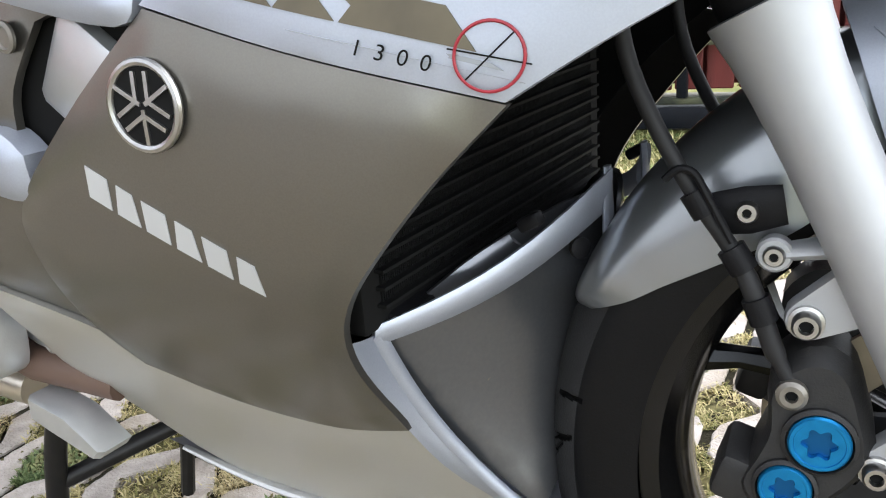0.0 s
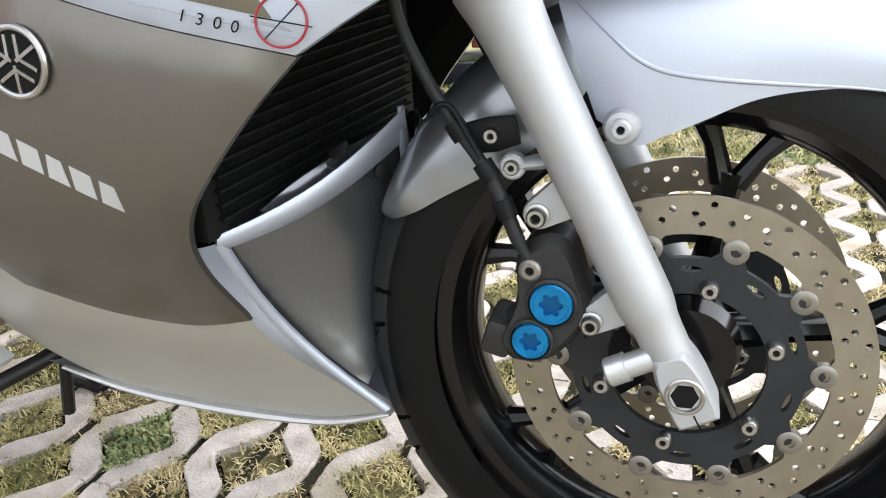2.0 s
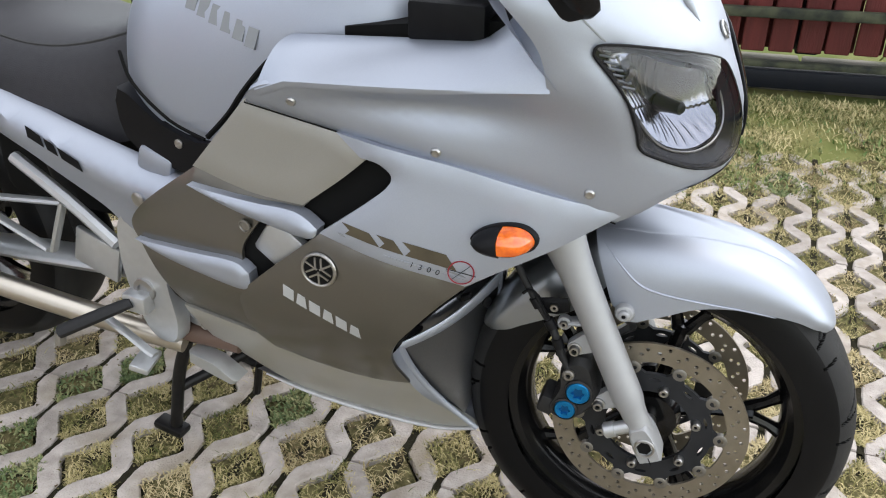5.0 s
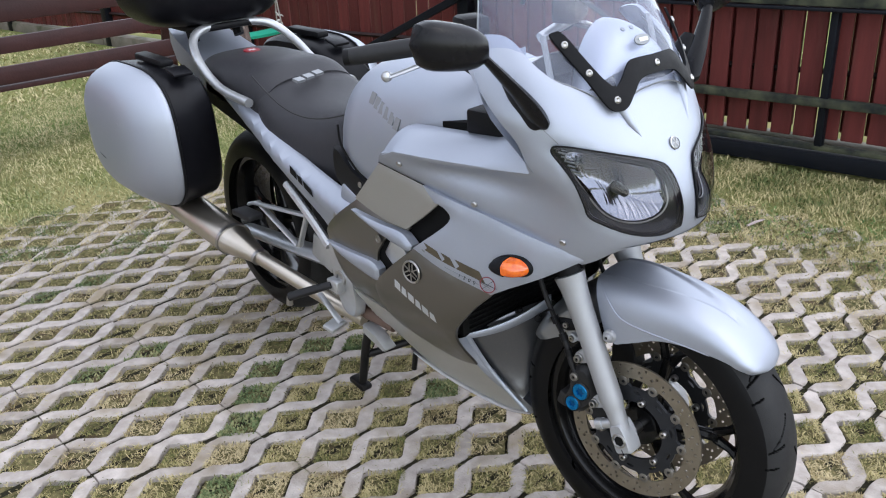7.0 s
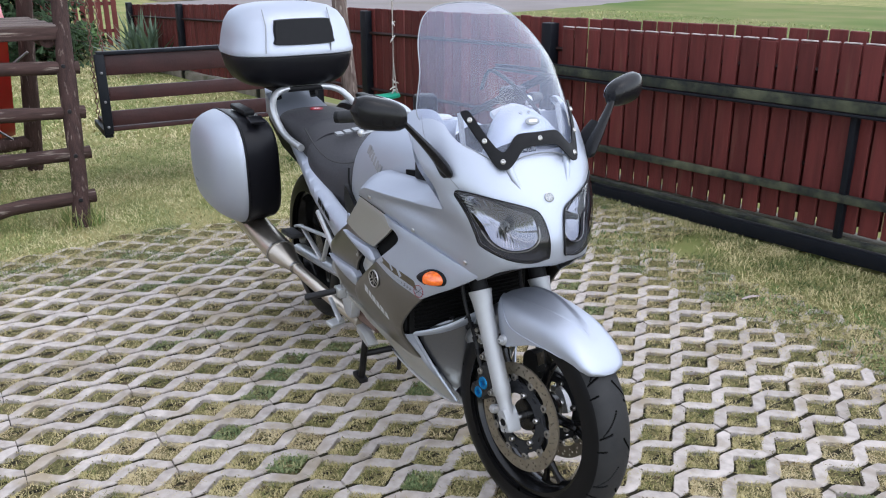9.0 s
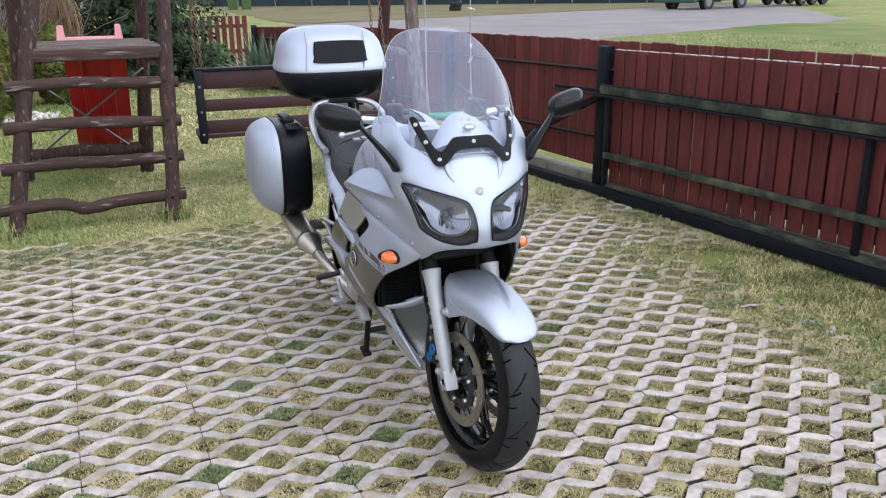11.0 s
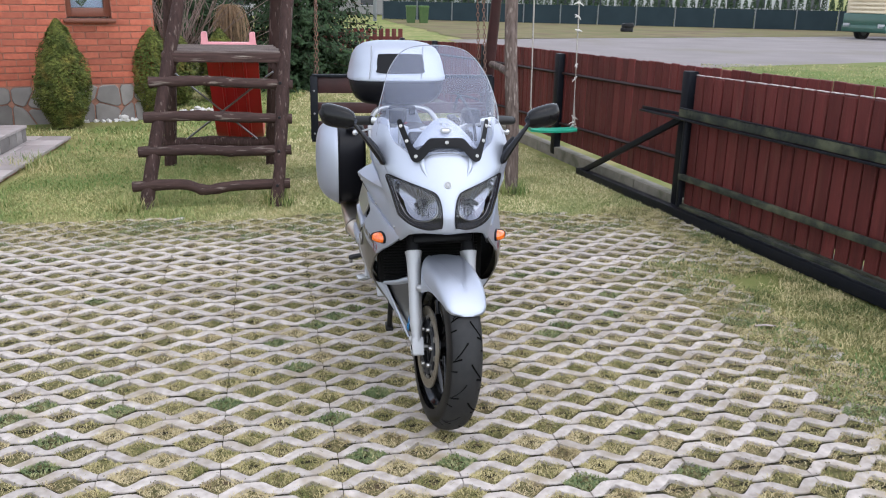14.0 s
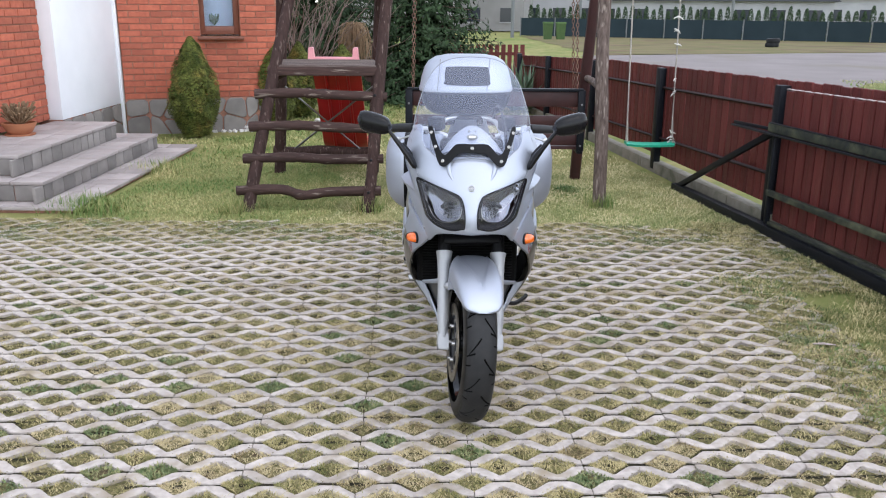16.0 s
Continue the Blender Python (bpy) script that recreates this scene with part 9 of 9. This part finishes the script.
def build_chassis():
    # radiator with horizontal tubes
    bm = bmesh.new()
    box(bm, (-.375, -.01, .585), (.022, .40, .30), None, 0.003)
    rad = part("radiator", bm, M_INNER, BIKE, "black radiator with horizontal fins")
    for k in range(24):
        bm = bmesh.new()
        box(bm, (-.362, -.01, .452 + k * .0118), (.010, .37, .0024))
        part("radiator_tube", bm, M_TUBES, rad, "", False)
    bm = bmesh.new()
    n = 150
    for k in range(n):
        box(bm, (-.3645, -.19 + .36 * k / n, .588), (.004, .0011, .28))
    part("radiator_mesh", bm, M_RAD, rad, "", False)
    for y in (-.205, .182):
        bm = bmesh.new()
        box(bm, (-.392, y, .585), (.03, .03, .30), None, 0.006)
        part("radiator_tank", bm, M_PLASTIC, rad)
    bm = bmesh.new()
    box(bm, (-.368, -.01, .437), (.03, .35, .012), None, 0.004)
    part("radiator_rail", bm, M_PLASTIC, rad)
    # plain black masses for engine and inner cowls, added to darken the fairing's inside
    bm = bmesh.new()
    loft(bm, [[(x, sy * w, z) for sy, w, z in ((-1, w * .35, z0), (-1, w, z0 + .2), (-1, w, z1), (1, w, z1), (1, w, z0 + .2), (1, w * .35, z0))] for x, w, z0, z1 in ((-.40, .15, .26, .84), (-.55, .17, .22, .84), (-.75, .15, .26, .72), (-.95, .11, .30, .66))])
    part("engine", bm, M_INNER, BIKE, "plain dark mass standing in for the engine behind the fairing")
    bm = bmesh.new()
    loft(bm, [[(x, sy * w, z) for sy, z in ((-1, z0), (-1, z1), (1, z1), (1, z0))] for x, w, z0, z1 in ((-.115, .09, .765, .84), (-.15, .14, .72, .92), (-.25, .17, .72, .93), (-.45, .17, .72, .90))])
    part("inner_cowl", bm, M_INNER, BIKE, "plain black mass darkening the nose from inside")
    for sgn in (-1, 1):
        bm = bmesh.new()
        lathe(bm, [(.055, 0), (.055, .02), (.048, .032), (.03, .036), (.028, .030), (0, .030)], Matrix.Translation((-.775, sgn * .145, .385)) @ Matrix.Rotation(radians(90 if sgn < 0 else -90), 4, "X"), 28)
        cov = part("engine_cover", bm, M_ALU, BIKE, "cast aluminium engine cover")
        for k in range(5):
            a = k * 1.256
            bm = bmesh.new()
            lathe(bm, [(.008, 0), (.008, .008), (.005, .010), (0, .008)], Matrix.Translation((-.775 + .045 * math.cos(a), sgn * .172, .385 + .045 * math.sin(a))) @ Matrix.Rotation(radians(90 if sgn < 0 else -90), 4, "X"), 10)
            part("cover_bolt", bm, M_CHROME, cov)
        # footrest, brake pedal or gear lever
        bm = bmesh.new()
        tube(bm, [(-.860, sgn * .235, .398), (-.905, sgn * .268, .378), (-.965, sgn * .305, .350)], [.012, .014, .015], 10, flat=0.8)
        peg = part("footrest", bm, M_HOSE, BIKE, "ribbed rubber footrest")
        bm = bmesh.new()
        box(bm, (-.855, sgn * .225, .395), (.05, .03, .035), None, 0.006)
        part("footrest_hanger", bm, M_ALU, peg)
        bm = bmesh.new()
        tube(bm, [(-.967, sgn * .306, .349), (-.970, sgn * .307, .325)], [.008, .010], 8)
        part("footrest_feeler", bm, M_CHROME, peg)
        bm = bmesh.new()
        tube(bm, spline([(-.93, sgn * .235, .345), (-.88, sgn * .238, .325), (-.84, sgn * .24, .305), (-.825, sgn * .24, .300)], 3, False), [.009] * 10, 8, flat=0.6)
        lev = part("foot_pedal", bm, M_ALU, BIKE, "silver foot pedal")
        bm = bmesh.new()
        box(bm, (-.835, sgn * .255, .296), (.035, .06, .012), Euler((0, 0.3, 0.3)), 0.003)
        part("pedal_pad", bm, M_ALU, lev)
        # passenger footrest hanger: open triangular bracket
        for p, q in (((-1.02, .535), (-1.30, .50)), ((-1.30, .50), (-1.07, .435)), ((-1.02, .535), (-1.06, .435)), ((-1.30, .50), (-1.34, .487))):
            bm = bmesh.new()
            tube(bm, [(p[0], sgn * .195, p[1]), (q[0], sgn * .205, q[1])], .0095, 8, flat=0.6)
            part("pillion_bracket", bm, M_ALU, BIKE)
        bm = bmesh.new()
        box(bm, (-1.30, sgn * .235, .475), (.11, .05, .018), Euler((0, -0.05, 0)), 0.006)
        part("pillion_footrest", bm, M_HOSE, BIKE)
        # exhaust
        bm = bmesh.new()
        pts = [(-.82, sgn * .17, .285), (-.95, sgn * .205, .315), (-1.10, sgn * .235, .345), (-1.22, sgn * .25, .362)]
        tube(bm, spline(pts, 4, False), .021, 16)
        pipe = part("exhaust_pipe", bm, M_EXHAUST, BIKE, "satin stainless exhaust pipe")
        bm = bmesh.new()
        pts = [(-1.22, sgn * .25, .362), (-1.235, sgn * .251, .364), (-1.36, sgn * .262, .382), (-1.37, sgn * .263, .384), (-1.55, sgn * .275, .41), (-1.95, sgn * .29, .465), (-1.97, sgn * .29, .468)]
        tube(bm, pts, [.022, .026, .053, .055, .056, .056, .050], 22, flat=0.85)
        part("silencer", bm, M_EXHAUST, BIKE, "satin stainless silencer")
        for x, y, z, r in ((-1.225, .2505, .363, .0275), (-1.365, .2625, .383, .0575)):
            bm = bmesh.new()
            tube(bm, [(x + .006, sgn * y, z - .001), (x - .006, sgn * y, z + .001)], r, 22, flat=0.87)
            part("silencer_band", bm, M_CHROME, BIKE)
        # swing arm
        bm = bmesh.new()
        tube(bm, [(-.85, sgn * .12, .40), (-1.15, sgn * .14, .375), (-1.52, sgn * .14, .335)], [.04, .035, .03], 10, flat=0.5)
        part("swing_arm", bm, M_ALU, BIKE)
        bm = bmesh.new()
        box(bm, (-.985, sgn * .175, .43), (.10, .012, .075), Euler((0, 0.3, 0)), 0.004)
        part("heel_guard", bm, M_ALU, BIKE)
        bm = bmesh.new()
        tube(bm, spline([(-1.12, sgn * .19, .60), (-1.0, sgn * .20, .545), (-.90, sgn * .205, .485)], 4, False), .012, 8)
        part("sub_frame", bm, M_ALU, BIKE)
        # centre stand
        bm = bmesh.new()
        tube(bm, spline([(-.865, sgn * .120, .245), (-.895, sgn * .125, .16), (-.915, sgn * .128, .07), (-.925, sgn * .13, .02)], 4, False), .0125, 12)
        leg = part("stand_leg", bm, M_STAND, BIKE, "black centre stand leg")
        bm = bmesh.new()
        box(bm, (-.938, sgn * .13, .010), (.07, .036, .018), Euler((0, 0.12, 0)), 0.006)
        part("stand_foot", bm, M_STAND, leg)
    bm = bmesh.new()
    tube(bm, [(-.905, -.12, .115), (-.80, 0, .165), (-.905, .12, .115)], .011, 10)
    part("stand_brace", bm, M_STAND, BIKE)
    bm = bmesh.new()
    tube(bm, [(-.755, -.055, .17), (-.770, -.055, .10)], .008, 8)
    part("stand_tang", bm, M_STAND, BIKE)
    bm = bmesh.new()
    tube(bm, spline([(-.80, .15, .20), (-.84, .22, .17), (-.90, .27, .175), (-.93, .285, .18)], 4, False), .011, 8)
    part("side_stand", bm, M_STAND, BIKE)
    # rear wheel and shock parts
    R = Matrix.Translation((-1.515, 0, .335))
    wheel(R, 0.312, 0.088, "rear_wheel", 240, 5, 30, False)
    bm = bmesh.new()
    box(bm, (-1.13, 0, .57), (.30, .22, .22), None, 0.03)
    part("air_box", bm, M_INNER, BIKE)
    bm = bmesh.new()
    loft(bm, [[(x, sy * w, z) for sy, z in ((-1, z0), (-1, z1), (1, z1), (1, z0))] for x, w, z0, z1 in ((-1.1, .11, .62, .70), (-1.4, .12, .66, .78), (-1.7, .12, .72, .82), (-1.95, .09, .78, .85))])
    part("rear_mudguard", bm, M_PLASTIC, BIKE)
    bm = bmesh.new()
    tube(bm, [(-1.08, -.09, .40), (-1.14, -.08, .60)], .035, 12)
    part("rear_shock", bm, M_PLASTIC, BIKE)


build_chassis()


# ---- luggage ----
def soft_ring(cx, cz, hx, hz, n=32, p=3.4):
    row = []
    for k in range(n):
        a = 2 * math.pi * k / n
        row.append((cx + hx * math.copysign(abs(math.cos(a)) ** (2 / p), math.cos(a)), cz + hz * math.copysign(abs(math.sin(a)) ** (2 / p), math.sin(a))))
    return row


def build_luggage():
    for sgn in (-1, 1):
        t = thing("pannier", (-1.7, sgn * .34, .5), "silver-lidded hard pannier on the motorcycle's flank", "pannier", "panniers")
        cx, cz, hx, hz = -1.715, .664, .272, .212
        bm = bmesh.new()
        rings = []
        for y, s in ((.205, .80), (.21, .90), (.225, .95), (.30, .985), (.338, 1.0), (.342, .99)):
            rings.append([(a, sgn * y, b) for a, b in soft_ring(cx, cz, hx * s, hz * s)])
        loft(bm, rings)
        part("case_shell", bm, M_CASE, t, "black lower shell")
        bm = bmesh.new()
        rings = []
        for y, s in ((.343, .985), (.346, 1.0), (.352, 1.003), (.370, .975), (.392, .93), (.413, .87), (.432, .79), (.446, .69), (.455, .54), (.460, .36), (.462, .18), (.463, .05)):
            sh = (y - .343) * 0.25
            rings.append([(a - sh * 0.5, sgn * y, b + sh * 0.4) for a, b in soft_ring(cx, cz, hx * s, hz * s, 32, 3.2 - (1 - s) * 1.2)])
        loft(bm, rings)
        part("case_lid", bm, M_SILVER, t, "silver outer lid")
        bm = bmesh.new()
        tube(bm, [(a, sgn * .344, b) for a, b in soft_ring(cx, cz, hx * 1.003, hz * 1.003)], .004, 6, closed=True)
        part("lid_seal", bm, M_PLASTIC, t)
        bm = bmesh.new()
        tube(bm, spline([(-1.60, sgn * .455, .735), (-1.66, sgn * .447, .77), (-1.75, sgn * .432, .80), (-1.85, sgn * .405, .815)], 4, False), [.002 + .003 * math.sin(math.pi * k / 12) for k in range(13)], 6)
        part("lid_crease", bm, M_SILVER, t)
        bm = bmesh.new()
        tube(bm, spline([(-1.76, sgn * .458, .60), (-1.84, sgn * .445, .617), (-1.92, sgn * .41, .645)], 4, False), [.003, .005, .007, .008, .008, .007, .006, .004, .002], 6, flat=0.6)
        part("lid_reflector", bm, M_INNER, t)
        bm = bmesh.new()
        box(bm, (-1.70, sgn * .275, .885), (.20, .045, .022), None, 0.008)
        part("carry_handle", bm, M_PLASTIC, t)
        bm = bmesh.new()
        box(bm, (-1.52, sgn * .275, .872), (.06, .06, .010), Euler((0, 0.25, 0)), 0.004)
        part("latch", bm, M_CASE, t)
    c = thing("top_case", (-1.86, -.022, .955), "silver and black hard top case behind the seat", "top case")
    X, Y = -1.865, -.022

    def rings(levels):
        out = []
        for z, hx, hy, dx in levels:
            out.append([(X + dx + a, Y + b, z) for a, b in soft_ring(0, 0, hx, hy, 40, 3.2)])
        return out
    bm = bmesh.new()
    loft(bm, rings(((.957, .13, .15, 0), (.962, .165, .19, 0), (.985, .19, .222, 0), (1.02, .207, .243, 0), (1.075, .216, .256, 0), (1.083, .214, .254, 0))))
    part("case_shell", bm, M_CASE, c, "black lower shell")
    bm = bmesh.new()
    loft(bm, rings(((1.084, .214, .254, 0), (1.088, .221, .262, 0), (1.105, .222, .263, 0), (1.112, .219, .259, 0), (1.16, .213, .250, -.003), (1.21, .200, .235, -.008), (1.245, .178, .212, -.012), (1.267, .14, .175, -.016), (1.279, .085, .115, -.02), (1.282, .02, .03, -.02))))
    part("case_lid", bm, M_SILVER, c, "silver domed lid")
    bm = bmesh.new()
    pad = [(p.x, p.y) for p in spline([(-.122, 1.130), (.090, 1.130), (.108, 1.155), (.100, 1.212), (.078, 1.226), (-.108, 1.226), (-.132, 1.212), (-.136, 1.155)], 4)]
    prism(bm, pad, lambda a, b, h: Vector((X + .205 + h - (b - 1.13) * .17, a, b)), 0.018, 0.005)
    part("backrest_pad", bm, M_CASE, c, "black backrest pad")
    for y in (-.155, .115):
        bm = bmesh.new()
        tube(bm, [(X + .218, Y + y, 1.10), (X + .205, Y + y + .01, 1.20), (X + .15, Y + y + .015, 1.262)], .0025, 6)
        part("lid_groove", bm, M_MARK_GREY, c)


build_luggage()


# ---- single pavers of the yard nearest the motorcycle ----
for me, m in PAVERS:
    set_piece("paver", me, m, pave)
